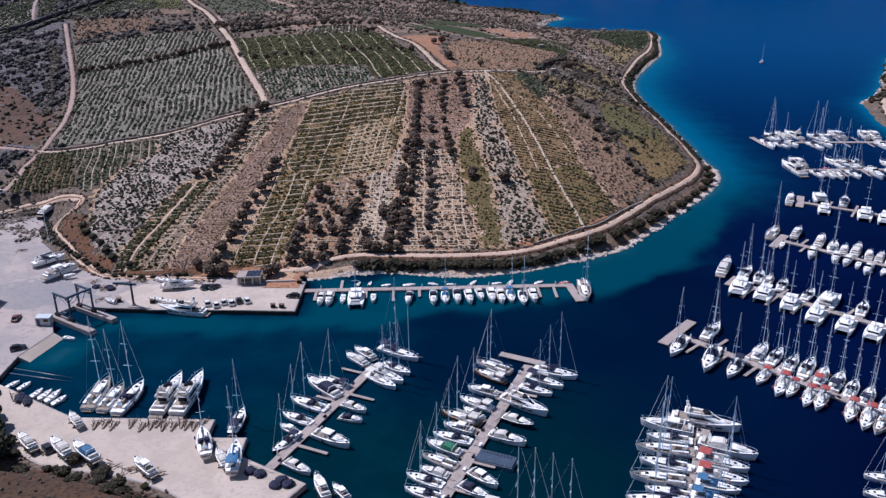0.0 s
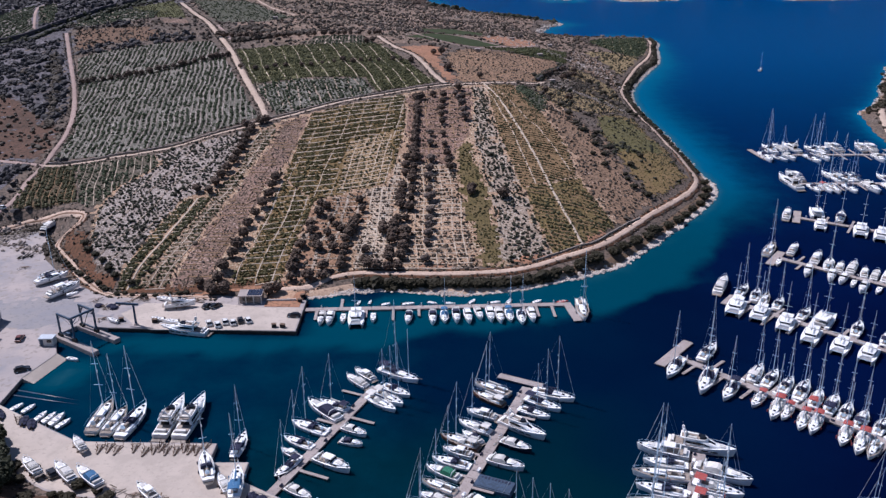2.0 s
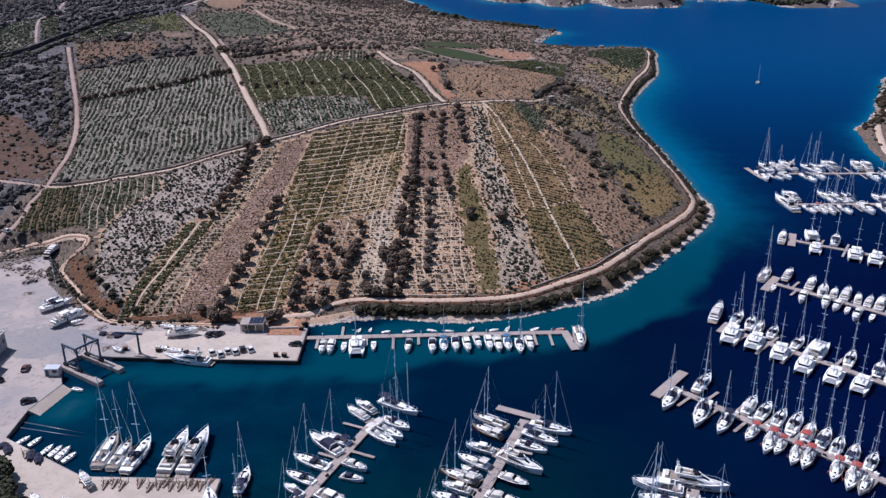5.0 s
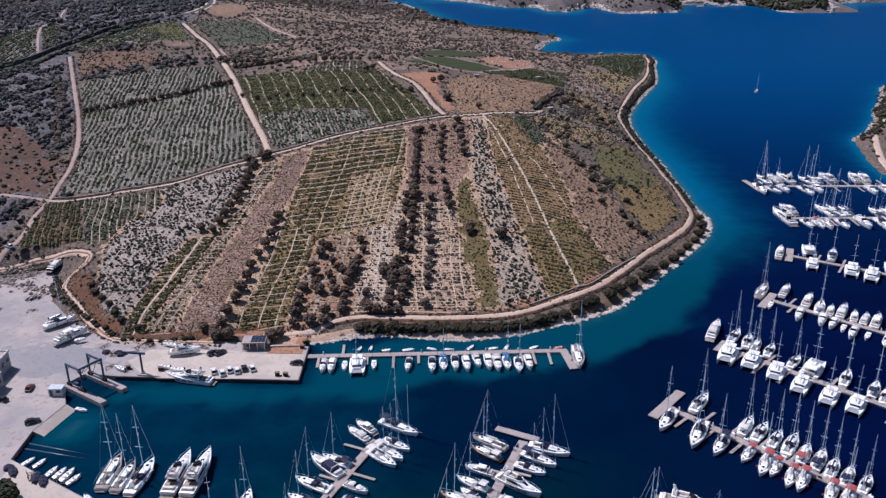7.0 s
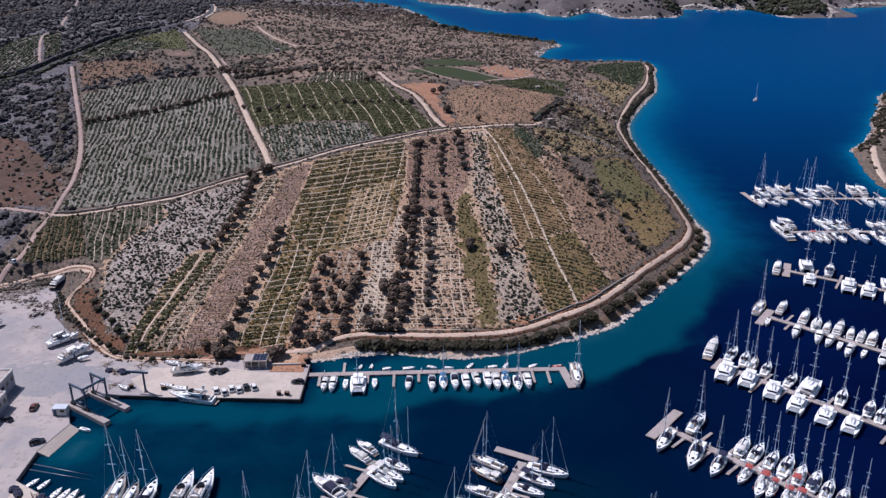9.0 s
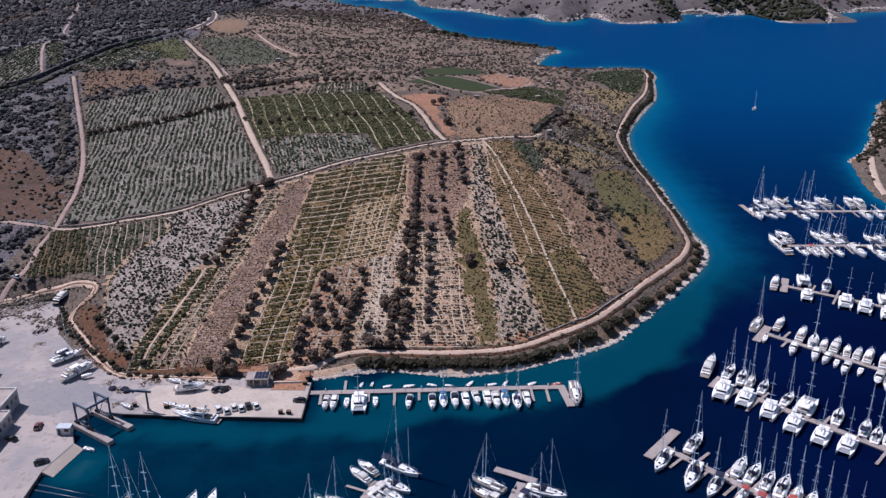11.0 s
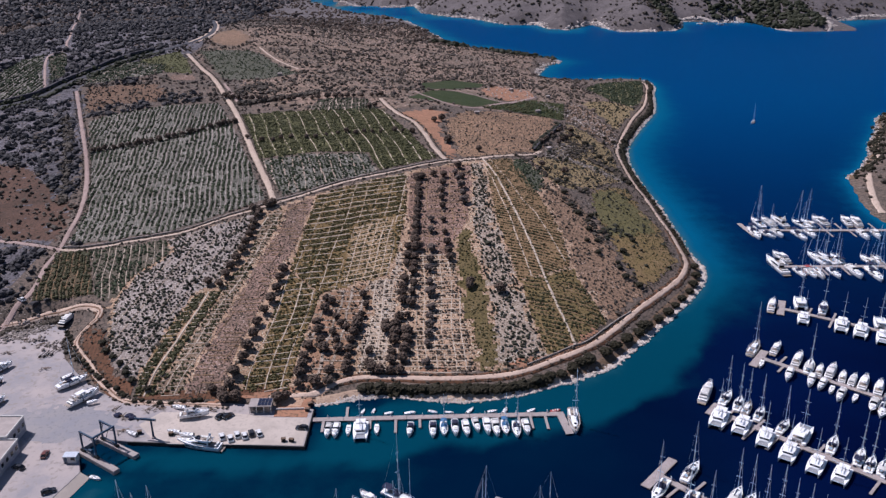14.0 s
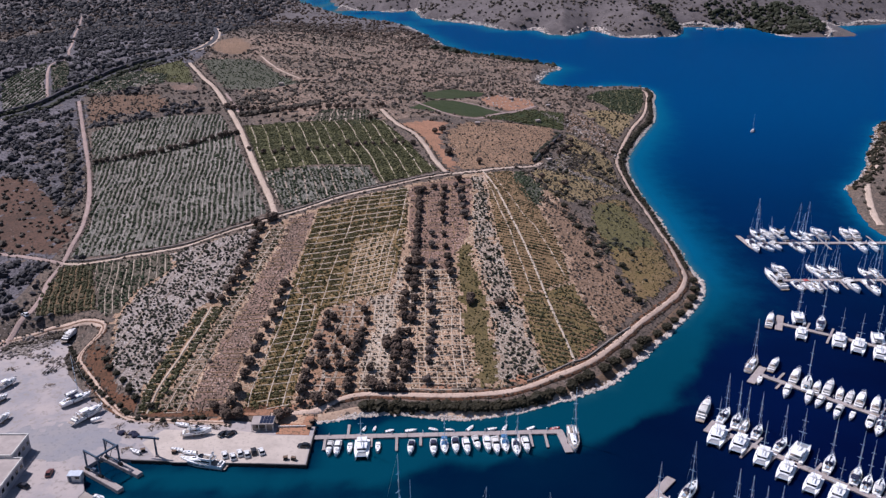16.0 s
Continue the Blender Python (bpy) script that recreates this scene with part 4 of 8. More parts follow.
slab("quay", YARD, -3.0, 1.3, CONCRETE, "pale concrete boatyard and quay", "quay")
slab("quay_paving", [(-111.6, 168.6), (-101, 159.2), (-94, 151.6), (-87, 147.4), (-77.6, 145), (-70, 143.6), (-63, 141), (-56, 137.6), (-50, 133.6), (-40, 123), (-29.6, 140.4), (-45.2, 149.7), (-45.2, 156.2), (-54.2, 156.2), (-54.2, 163.4), (-87.4, 164.6), (-113, 180.4)], 1.0, 1.31, PAVING, "pale worn paving of the south quay", "quay paving", chamfer=0.005)
slab("quay_paving", [(-94, 224), (-88, 221.4), (-45.2, 220.4), (-45.2, 235.6), (-58, 236), (-70, 238.6), (-96, 239.5), (-101, 232)], 1.0, 1.31, PAVING, "pale worn paving of the north quay", "quay paving", chamfer=0.005)
for _a, _b in (((-101.3, 222.8), (-44.7, 220.0)), ((-44.7, 220.0), (-44.7, 241.0)), ((-113.8, 193.6), (-113.6, 181.0))):
    _u = (Vector(_b) - Vector(_a)).normalized()
    _w = Vector((_u.y, -_u.x)) * 0.22
    slab("quay_wall", [tuple(Vector(_a) - _u * 0.2), tuple(Vector(_b) + _u * 0.2), tuple(Vector(_b) + _u * 0.2 + _w), tuple(Vector(_a) - _u * 0.2 + _w)], -3.0, 1.1, WET_WALL, "dark wet wall of the quay above the water", "quay wall", chamfer=0.04)
field("yard_stain", [(-152, 236), (-128, 246), (-112, 238), (-103, 229), (-108, 221), (-124, 222), (-142, 226)], WASH, "blue-grey washed and stained yard concrete", 0.4, 0.105, ragged=2.6)
for _n, _w, _mat, _label in (
    ("wall_road", 1.6, TRACK, "narrow pale lane along a stone wall"), ("road_mid", 2.8, TRACK, "wide pale gravel track up the hill"),
    ("road_west", 2.3, TRACK_RED, "earth track along the western fields"), ("branch", 2.4, TRACK_RED, "earth side track"),
    ("hub_n", 2.6, TRACK, "gravel track over the hill"), ("hub_e", 2.6, TRACK, "gravel track along the hilltop"),
    ("coast_track", 2.1, TRACK_PINK, "pale gravel track along the shore"), ("path", 0.95, EDGE, "straight white footpath down the field"), ("rows_path", 0.65, EDGE, "pale footpath between two vine strips"), ("path_west", 0.6, EDGE, "narrow trodden path between terraces"), ("path_east", 0.6, EDGE, "narrow trodden path between terraces"),
    ("loop", 2.4, TRACK_PINK, "pale track winding above the boatyard"), ("highway", 6.5, ASPHALT, "asphalt road on the hillside"),
    ("plot_path", 2.2, TRACK_RED, "earth path between the crop fields"), ("hill_path", 2.4, TRACK_RED, "earth path between the crop fields"), ("npath", 2.0, TRACK_RED, "earth track climbing the far slope"), ("small", 1.7, TRACK, "short pale track"),
):
    ribbon("road_" + _n, ROADS[_n], _w, _mat, _label, 0.3 if _n == "coast_track" else 0.4 if _n == "path" else 0.24)
ribbon("track_shoulder", ROADS["coast_track"][2:20], 4.4, REDBANK, "reddish earth shoulder of the shore track", 0.24, category="verge")
ribbon("track_shoulder", ROADS["loop"][5:-3], 3.6, REDBANK, "reddish earth shoulder of the winding track", 0.2, category="verge")
for _off in (-3.4, 3.2):
    ribbon("road_verge", [(-221 + _off * 0.9, 742), (-217.6 + _off, 760), (-217.3 + _off, 784), (-221 + _off, 815), (-233 + _off, 866), (-250 + _off * 1.2, 920)], 2.0, TRACK, "pale gravel verge of the road bend", 0.34, category="verge")
ribbon("road_verge", [(-306, 563), (-294, 571), (-284, 581), (-279, 592)], 1.8, TRACK, "pale gravel verge of the hillside road", 0.34, category="verge")
ribbon("road_lane", [(-158, 596), (-148, 573), (-138, 549)], 1.6, TRACK_RED, "short earth lane between the fields", 0.3)
ribbon("verge_loop", ROADS["loop"], 0.6, MAUVE, "dry grass between the wheel ruts", 0.28, category="grass verge")


def shore_bank(pts, mat, label, reach=4.5, lowest=0.0):
    """A rocky bank from below the waterline up to the land behind it; the land lies on the line's left."""
    line = curve_through(pts, 1.0)
    side = np.gradient(line, axis=0)
    side = np.stack([-side[:, 1], side[:, 0]], -1) / (np.hypot(*side.T)[:, None] + 1e-9)
    wob = 0.55 * waves2(line[:, 0], line[:, 1], 71, 9) + 0.3 * waves2(line[:, 0], line[:, 1], 72, 3.5)
    rows = []
    for k, z in ((-2.0, -1.2), (-0.9, -0.08), (-0.4, 0.2), (0.4, 0.5), (1.5, 0.8), (reach * 0.7, 1.1), (reach, None)):
        q = line + side * (k + wob * (k < 2))[:, None]
        g = ground_z(*q.T)
        rough = 0.12 * waves2(q[:, 0], q[:, 1], 73, 2.2)
        rows.append(np.c_[q, g - 0.5 if z is None else np.where(k > 1, np.maximum(g + 0.1, z + rough), z + rough)])
    v = np.stack(rows, 1).reshape(-1, 3)
    return tagged(sheet("shore_bank", v, grid_faces(7, len(line))[:, ::-1], mat), label, "shore", kind="structure")


shore_bank(QUAY_SHORE[1:10], SAND, "pale pinkish gravel beach along the waterline", 4.0)
shore_bank(QUAY_SHORE[9:] + EAST_SHORE[:5], SHORE_EARTH, "brown earth bank with pale rocks along the waterline", 4.5)
shore_bank(EAST_SHORE[4:16], SHORE_EARTH, "brown earth bank with pale rocks along the waterline", 2.6)
shore_bank(ISLET_SHORE[:9], SHORE_EARTH, "rocky bank of the opposite shore", 4.0)
ribbon("road_headland", [(327, 609), (308, 579.5), (292, 546.5), (284, 532)], 3.2, TRACK, "pale track along the opposite headland", 0.3)
ribbon("road_headland", [(267, 506), (255, 477), (245.5, 450.5), (241.5, 434)], 3.4, TRACK, "pale track along the opposite headland", 0.3)
ribbon("far_shore_gravel", [(x, y + 2) for x, y in FAR_COAST[3:31]], 2.4, ROCK, "pale rock strip along the far waterline", 0.3, category="shore")


# ---- plants ----
def _icosahedron():
    p = (1 + 5 ** 0.5) / 2
    v = np.array([(-1, p, 0), (1, p, 0), (-1, -p, 0), (1, -p, 0), (0, -1, p), (0, 1, p), (0, -1, -p), (0, 1, -p), (p, 0, -1), (p, 0, 1), (-p, 0, -1), (-p, 0, 1)], float)
    f = np.array([(0, 11, 5), (0, 5, 1), (0, 1, 7), (0, 7, 10), (0, 10, 11), (1, 5, 9), (5, 11, 4), (11, 10, 2), (10, 7, 6), (7, 1, 8), (3, 9, 4), (3, 4, 2), (3, 2, 6), (3, 6, 8), (3, 8, 9), (4, 9, 5), (2, 4, 11), (6, 2, 10), (8, 6, 7), (9, 8, 1)])
    return v / np.linalg.norm(v[0]), f


ICO_V, ICO_F = _icosahedron()


def clumps(places, sizes, seed, rough=0.35):
    """Many rough-edged leaf clumps in one set of vertices and faces; sizes are half-widths in x, y, z."""
    r = np.random.RandomState(seed)
    n = len(places)
    turn = r.uniform(0, 6.28, n)
    shape = ICO_V[None] * (1 + rough * r.uniform(-1, 1, (n, 12, 1)))
    shape = shape * sizes[:, None, :]
    c, s = np.cos(turn)[:, None], np.sin(turn)[:, None]
    shape = np.stack([shape[..., 0] * c - shape[..., 1] * s, shape[..., 0] * s + shape[..., 1] * c, shape[..., 2]], -1)
    v = (shape + places[:, None, :]).reshape(-1, 3)
    f = (ICO_F[None] + 12 * np.arange(n)[:, None, None]).reshape(-1, 3)
    return v, f


def spread(name, xy, low, high, mat, label, category, seed, squash=0.75, sink=0.3):
    """Low plants at places on the ground, as one piece of stuff."""
    r = np.random.RandomState(seed)
    n = len(xy)
    s = r.uniform(low, high, n) * np.exp(r.normal(0, 0.18, n))
    sizes = np.stack([s * r.uniform(0.8, 1.3, n), s * r.uniform(0.8, 1.3, n), s * squash * r.uniform(0.7, 1.3, n)], -1)
    z = ground_z(xy[:, 0], xy[:, 1]) + sizes[:, 2] * (1 - sink) + 0.1
    v, f = clumps(np.c_[xy, z], sizes, seed + 1)
    return tagged(sheet(name, v, f, mat, False), label, category, kind="stuff")


def jittered(poly, gap, seed, keep=1.0, along=None, loose=0.4, gap_along=None, skip_rows=0):
    """Places inside an outline: on a jittered grid whose rows run in the direction along (degrees from +x)."""
    r = np.random.RandomState(seed)
    a = radians(along or 0.0)
    ga = gap_along or gap
    p = np.array(poly)
    c = p.mean(0)
    half = np.hypot(*(p - c).T).max() + gap
    u, w = np.meshgrid(np.arange(-half, half, ga), np.arange(-half, half, gap))
    if skip_rows:
        ok = (np.arange(u.shape[1])[None, :] % skip_rows != 0) & np.ones(u.shape, bool)
        u, w = u[ok], w[ok]
    u = u.ravel() + r.uniform(-loose, loose, u.size) * ga
    w = w.ravel() + r.uniform(-loose, loose, w.size) * gap
    x, y = c[0] + u * np.cos(a) - w * np.sin(a), c[1] + u * np.sin(a) + w * np.cos(a)
    ok = (inside_distance(poly, x, y) > 0.3) & (r.uniform(size=x.size) < keep * (0.85 + 0.45 * waves2(x, y, seed, 24)))
    return np.stack([x, y], -1)[ok]


def vine_blocks(name, poly, cross, up, gap_w, gap_u, rows, step, low, high, mat, label, seed, keep=0.9, width_w=0.6, width_u=0.7, edge=EDGE, holes=(), cover=0.75, loose=0.13):
    """Vines in rows that run in the direction cross, in blocks between thin raised edges: one every gap_w across the rows, one every gap_u along them in the direction up."""
    r = np.random.RandomState(seed)
    ea, eb = (np.array([math.cos(radians(d)), math.sin(radians(d))]) for d in (cross, up))
    p = np.array(poly)
    c = p.mean(0)
    half = np.hypot(*(p - c).T).max() * 1.25

    def at(u, w):
        bend = 0.7 * np.sin(u / 13 + seed) + 0.4 * np.sin(u / 5.1 + w / 17) + 0.35 * np.sin(w / 7.3 + seed)
        x = c[0] + u * ea[0] + w * eb[0] + bend * eb[0] * 0.8 + 0.5 * np.sin(w / 9 + seed * 2) * ea[0]
        y = c[1] + u * ea[1] + w * eb[1] + bend * eb[1] * 0.8 + 0.5 * np.sin(w / 9 + seed * 2) * ea[1]
        inside = inside_distance(poly, x, y) > 0.4
        for h in holes:
            inside &= inside_distance(h, x, y) < 0
        return x, y, inside

    count = int(half / gap_w) + 1
    w0 = (np.arange(-count, count)[:, None] + np.array(rows)[None, :]).ravel() * gap_w
    thick = r.uniform(0.55, 1.1, len(w0))
    u, w = np.meshgrid(np.arange(-half, half, step), w0)
    thick = np.broadcast_to(thick[:, None], u.shape).ravel()
    u, w = u.ravel() + r.uniform(-0.35, 0.35, u.size) * step, w.ravel() + r.normal(0, loose, u.size)
    away = np.abs((u / gap_u + 0.5) % 1 - 0.5) * gap_u
    x, y, ok = at(u, w)
    ok &= (away > width_u * 0.7) & (r.uniform(size=u.size) < keep * thick * (0.95 + (0.5 + loose) * waves2(x, y, seed, 15)))
    xy = np.stack([x, y], -1)[ok]
    spread("plants_" + name, xy, low, high, mat, label, "crop plants", seed, 0.8, 0.35)
    v, f = [], []
    for wide, lines, along_u in ((width_w, np.arange(-count, count) * gap_w, True), (width_u, np.arange(-int(half / gap_u) - 1, int(half / gap_u) + 1) * gap_u, False)):
        if not wide:
            continue
        t = np.arange(-half, half, 1.3)
        for k in lines:
            k += r.uniform(-0.12, 0.12) * (gap_w if along_u else gap_u)
            x, y, ok = at(t, np.full(t.size, k)) if along_u else at(np.full(t.size, k), t)
            ok &= waves2(x, y, seed + 9 + along_u, 13) < -0.9 + 2.2 * cover
            side = eb if along_u else ea
            h = wide * (0.5 + 0.32 * (waves2(x, y, seed + 1, 6) + 1)) * r.uniform(0.6, 1.15)
            rows3 = [np.c_[x + side[0] * h * g, y + side[1] * h * g] for g in (-0.5, 0.0, 0.5)]
            z3 = [ground_z(q[:, 0], q[:, 1]) + e for q, e in zip(rows3, (0.2, 0.42, 0.2))]
            n = len(v)
            for i in range(t.size):
                v += [(q[i, 0], q[i, 1], z[i]) for q, z in zip(rows3, z3)]
            for i in np.nonzero(ok[:-1] & ok[1:])[0]:
                b = n + int(i) * 3
                f += [(b, b + 1, b + 4, b + 3), (b + 1, b + 2, b + 5, b + 4)]
    if f:
        tagged(sheet("terrace_edges", v, f, edge), "thin pale terrace edges and paths across the plot", "terrace edges", kind="stuff")


_seed = 300
for _n, _cross, _up, _gw, _gu, _rows, _step, _lo, _hi, _mat, _what, _keep, _ww, _wu, _edge, _cover in (
    ("grid", 17, 84, 4.5, 6.6, (0.24, 0.5, 0.76), 0.55, 0.3, 0.5, VINE, "rows of low vines on terraces", 1.05, 0.55, 0.5, EDGE, 0.75),
    ("gridwhite", 17, 84, 3.4, 3.6, (0.3, 0.7), 0.6, 0.28, 0.46, DARKVINE, "low vines on bleached stony terraces", 0.95, 0.5, 0.5, EDGE, 0.8),
    ("gridlow", 14, 87, 4.3, 6.4, (0.24, 0.52, 0.8), 0.58, 0.3, 0.52, VINE, "rows of low vines on terraces", 1.0, 0.45, 0.7, EDGE, 0.75),
    ("greenrows", 4, 83, 3.0, 40.0, (0.22, 0.5, 0.78), 0.6, 0.34, 0.56, DARKVINE, "dense dark green vines in a strip", 1.15, 0.4, 0.0, EDGE, 0.9),
    ("greenrows_east", 4, 83, 3.0, 40.0, (0.22, 0.5, 0.78), 0.6, 0.34, 0.56, DARKVINE, "dense dark green vines in a strip", 1.15, 0.4, 0.0, EDGE, 0.9),
    ("pink", 5, 82, 3.0, 4.6, (0.3, 0.75), 0.9, 0.14, 0.32, SHRUB, "thin dry tufts in old rows", 0.6, 0.3, 0.35, EDGE_BROWN, 0.5),
    ("mixed", 5, 81, 3.4, 4.7, (0.3, 0.7), 0.75, 0.3, 0.5, DARKVINE, "patchy vine rows", 0.95, 0.35, 0.7, EDGE, 0.8),
    ("wgreen", 105, 15, 3.5, 17.0, (0.3, 0.7), 1.0, 0.38, 0.62, HILLVINE, "thin vine rows up the slope", 0.95, 0.42, 0.0, EDGE, 0.8),
    ("wdark", 105, 15, 3.1, 9.0, (0.3, 0.7), 0.9, 0.42, 0.68, DARKVINE, "close dark vine rows", 1.0, 0.35, 0.25, EDGE_BROWN, 0.6),
    ("white", 0, 88, 3.3, 3.6, (0.3, 0.7), 0.85, 0.28, 0.5, SHRUB, "small dark plants in a grid", 0.9, 0.6, 0.55, EDGE, 0.8),
    ("pale", -3, 92, 3.2, 3.5, (0.3, 0.7), 0.85, 0.28, 0.5, SHRUB, "small dark plants in a grid", 0.95, 0.5, 0.45, EDGE, 0.75),
    ("purple", 0, 92, 4.6, 5.5, (0.5,), 1.4, 0.3, 0.6, SHRUB, "sparse dry bushes", 0.5, 0.3, 0.5, EDGE_BROWN, 0.55),
    ("rows_a", -14, 103, 2.4, 11.0, (0.5,), 0.7, 0.3, 0.46, DARKVINE, "fine terraced rows", 1.0, 0.55, 0.0, EDGE_BROWN, 0.8),
    ("rows_b", -12, 101, 2.7, 11.0, (0.35, 0.7), 0.8, 0.28, 0.5, DARKVINE, "low plants in faint terraced rows", 0.8, 0.35, 0.35, EDGE_BROWN, 0.55),
    ("north_w", 100, 12, 2.7, 21.0, (0.5,), 0.85, 0.4, 0.66, HILLVINE, "vines in long uphill rows", 0.98, 0.62, 0.0, STONY, 0.78),
    ("north_e1", 8, 107, 2.2, 7.4, (0.25, 0.75), 0.8, 0.34, 0.58, GREENVINE, "green vines in rows across the slope", 0.9, 0.0, 0.62, EDGE, 0.85),
    ("point", -20, 82, 4.4, 8.0, (0.2, 0.6), 1.2, 0.5, 0.85, HILLVINE, "green vine rows", 1.0, 0.0, 0.4, EDGE, 0.4),
    ("farw", 93, 10, 3.6, 30.0, (0.5,), 1.6, 0.6, 1.0, HILLVINE, "vine rows behind the road", 1.1, 0.7, 0.0, STONY, 0.7),
):
    _seed += 11
    vine_blocks(_n, FIELDS["f_" + _n], _cross, _up, _gw, _gu, _rows, _step, _lo, _hi, _mat, _what, _seed, _keep, _ww, _wu, _edge, [FIELDS["f_gridwhite"]] if _n == "grid" else [], _cover, 0.32 if _n in ("north_w", "wgreen", "mixed") else 0.13)

_seed = 100
for _n, _gap, _ga, _along, _loose, _keep, _lo, _hi, _mat, _what in (
    ("f_stony_w", 2.0, 2.0, 80, 0.36, 0.92, 0.44, 0.76, BUSH, "low round dark bushes"),
    ("f_pink", 3.4, 3.4, 83, 0.45, 0.5, 0.2, 0.45, SHRUB, "sparse dry tufts"),
    ("f_grove", 2.4, 2.4, 85, 0.4, 0.75, 0.3, 0.7, SHRUB, "dry bushes under the olives"),
    ("f_gold", 1.9, 1.6, 90, 0.45, 0.8, 0.3, 0.55, VINE, "tufts of green-gold grass"),
    ("f_stony_e", 1.95, 1.95, 92, 0.4, 0.9, 0.42, 0.76, BUSH, "low round dark bushes"),
    ("f_mauve", 2.4, 2.4, 100, 0.45, 0.85, 0.3, 0.7, SHRUB, "dry scrub bushes"),
    ("f_grass", 2.0, 1.8, 100, 0.45, 0.8, 0.2, 0.5, VINE, "grass tufts and low bushes"),
    ("f_north_e2", 2.3, 1.9, 105, 0.3, 0.95, 0.5, 0.8, HILLVINE, "low vines on stony soil"),
    ("f_westbrown", 4.6, 4.6, 20, 0.45, 0.6, 0.5, 1.7, SHRUB, "scattered round bushes"),
    ("f_brown", 2.8, 2.6, 20, 0.45, 0.6, 0.4, 0.9, SHRUB, "dry tufts"),
    ("f_brownhill", 2.4, 2.3, 20, 0.45, 0.32, 0.2, 0.7, SHRUB, "dry tufts"),
    ("f_brownhill", 2.0, 1.9, 70, 0.45, 0.4, 0.12, 0.4, GREYOLIVE, "pale dry tufts"),
    ("f_purple", 2.4, 2.2, 90, 0.45, 0.6, 0.2, 0.5, SHRUB, "dry tufts"),
    ("f_purple", 2.6, 2.3, 70, 0.45, 0.4, 0.15, 0.4, GREYOLIVE, "pale dry tufts"),
    ("f_pink", 2.2, 2.0, 83, 0.45, 0.5, 0.12, 0.36, GREYOLIVE, "pale dry tufts"),
    ("f_mauve", 2.6, 2.4, 60, 0.45, 0.5, 0.15, 0.4, GREYOLIVE, "pale dry tufts"),
    ("f_v3", 3.0, 1.8, 60, 0.2, 0.9, 0.5, 0.8, GREENVINE, "green vine rows"),
    ("f_farwest", 3.0, 2.2, 60, 0.3, 0.9, 0.6, 1.0, HILLVINE, "low vines"),
    ("f_green2", 3.0, 2.0, 20, 0.3, 0.8, 0.4, 0.7, GREENVINE, "low green crop rows"),
    ("f_green3", 3.2, 2.2, 20, 0.3, 0.6, 0.4, 0.8, HILLVINE, "low green crop rows"),
    ("f_eastgrass", 2.4, 2.1, 100, 0.45, 0.8, 0.25, 0.6, SHRUB, "grass tufts and low bushes"),
    ("f_eastgreen", 2.2, 1.5, 95, 0.35, 0.85, 0.4, 0.8, HILLVINE, "low green vine rows"),
    ("f_eastslope", 3.2, 3.0, 60, 0.45, 0.6, 0.4, 1.0, BUSH, "scattered low bushes"),
    ("f_rubble_n", 2.4, 2.2, 60, 0.45, 0.7, 0.3, 0.9, SHRUB, "bushes among rubble"),
    ("f_greyvines", 2.8, 1.8, 70, 0.2, 0.95, 0.55, 0.9, HILLVINE, "grey-green vine rows"),
    ("f_northvines", 2.8, 2.0, 95, 0.25, 0.9, 0.45, 0.75, HILLVINE, "low vines in rows"),
    ("f_grass", 4.6, 4.2, 100, 0.45, 0.5, 0.5, 1.1, BUSH, "dark low bushes in the grass"),
    ("f_eastgrass", 4.6, 4.2, 100, 0.45, 0.35, 0.5, 1.2, BUSH, "dark low bushes in the grass"),
    ("f_bank", 2.2, 2.0, 40, 0.45, 0.3, 0.25, 0.6, SHRUB, "dry brown tufts"),
    ("f_rubble_n", 3.4, 2.2, 120, 0.3, 0.6, 0.3, 0.75, ROCK, "rubble heaps"),
    ("f_red", 4.5, 3.5, 20, 0.45, 0.4, 0.4, 0.9, ROCK, "rubble heaps"),
):
    _seed += 7
    _xy = jittered(FIELDS[_n], _gap * 0.76, _seed, _keep, _along, _loose, _ga * 0.78)
    if _mat is ROCK:
        spread("rubble", _xy, _lo * 0.86, _hi * 0.86, _mat, _what, "rubble", _seed)
    else:
        spread("plants_" + _n[2:], _xy, _lo * 0.86, _hi * 0.86, _mat, _what, "crop plants", _seed)


def strips(name, poly, gap, along, width, mat, label, seed):
    """Narrow pale terrace edges or paths across a plot, as one piece of stuff."""
    r = np.random.RandomState(seed)
    a = radians(along)
    u, w = np.array([math.cos(a), math.sin(a)]), np.array([-math.sin(a), math.cos(a)])
    p = np.array(poly)
    c = p.mean(0)
    half = np.hypot(*(p - c).T).max()
    v, f = [], []
    for off in np.arange(-half, half, gap):
        off += r.uniform(-0.2, 0.2) * gap
        t = np.arange(-half, half, 1.6)
        line = c + t[:, None] * u + w * (off + 0.5 * np.sin(t / 9 + off) + 0.25 * np.sin(t / 3.1 + off * 2))[:, None]
        ok = (inside_distance(poly, line[:, 0], line[:, 1]) > 0.2) & (waves2(line[:, 0], line[:, 1], seed, 16) > -0.9)
        wide = width * (0.6 + 0.5 * (waves2(line[:, 0], line[:, 1], seed + 1, 9) + 1))
        for i in range(len(t) - 1):
            if ok[i] and ok[i + 1]:
                k = len(v)
                for q, h in ((line[i], wide[i]), (line[i + 1], wide[i + 1])):
                    for side in (-0.5, 0.5):
                        e = q + w * side * h
                        v.append((e[0], e[1], float(ground_z(e[0], e[1])) + 0.28))
                f.append((k, k + 1, k + 3, k + 2))
    return tagged(sheet(name, v, f, mat), label, "terrace edges", kind="stuff")


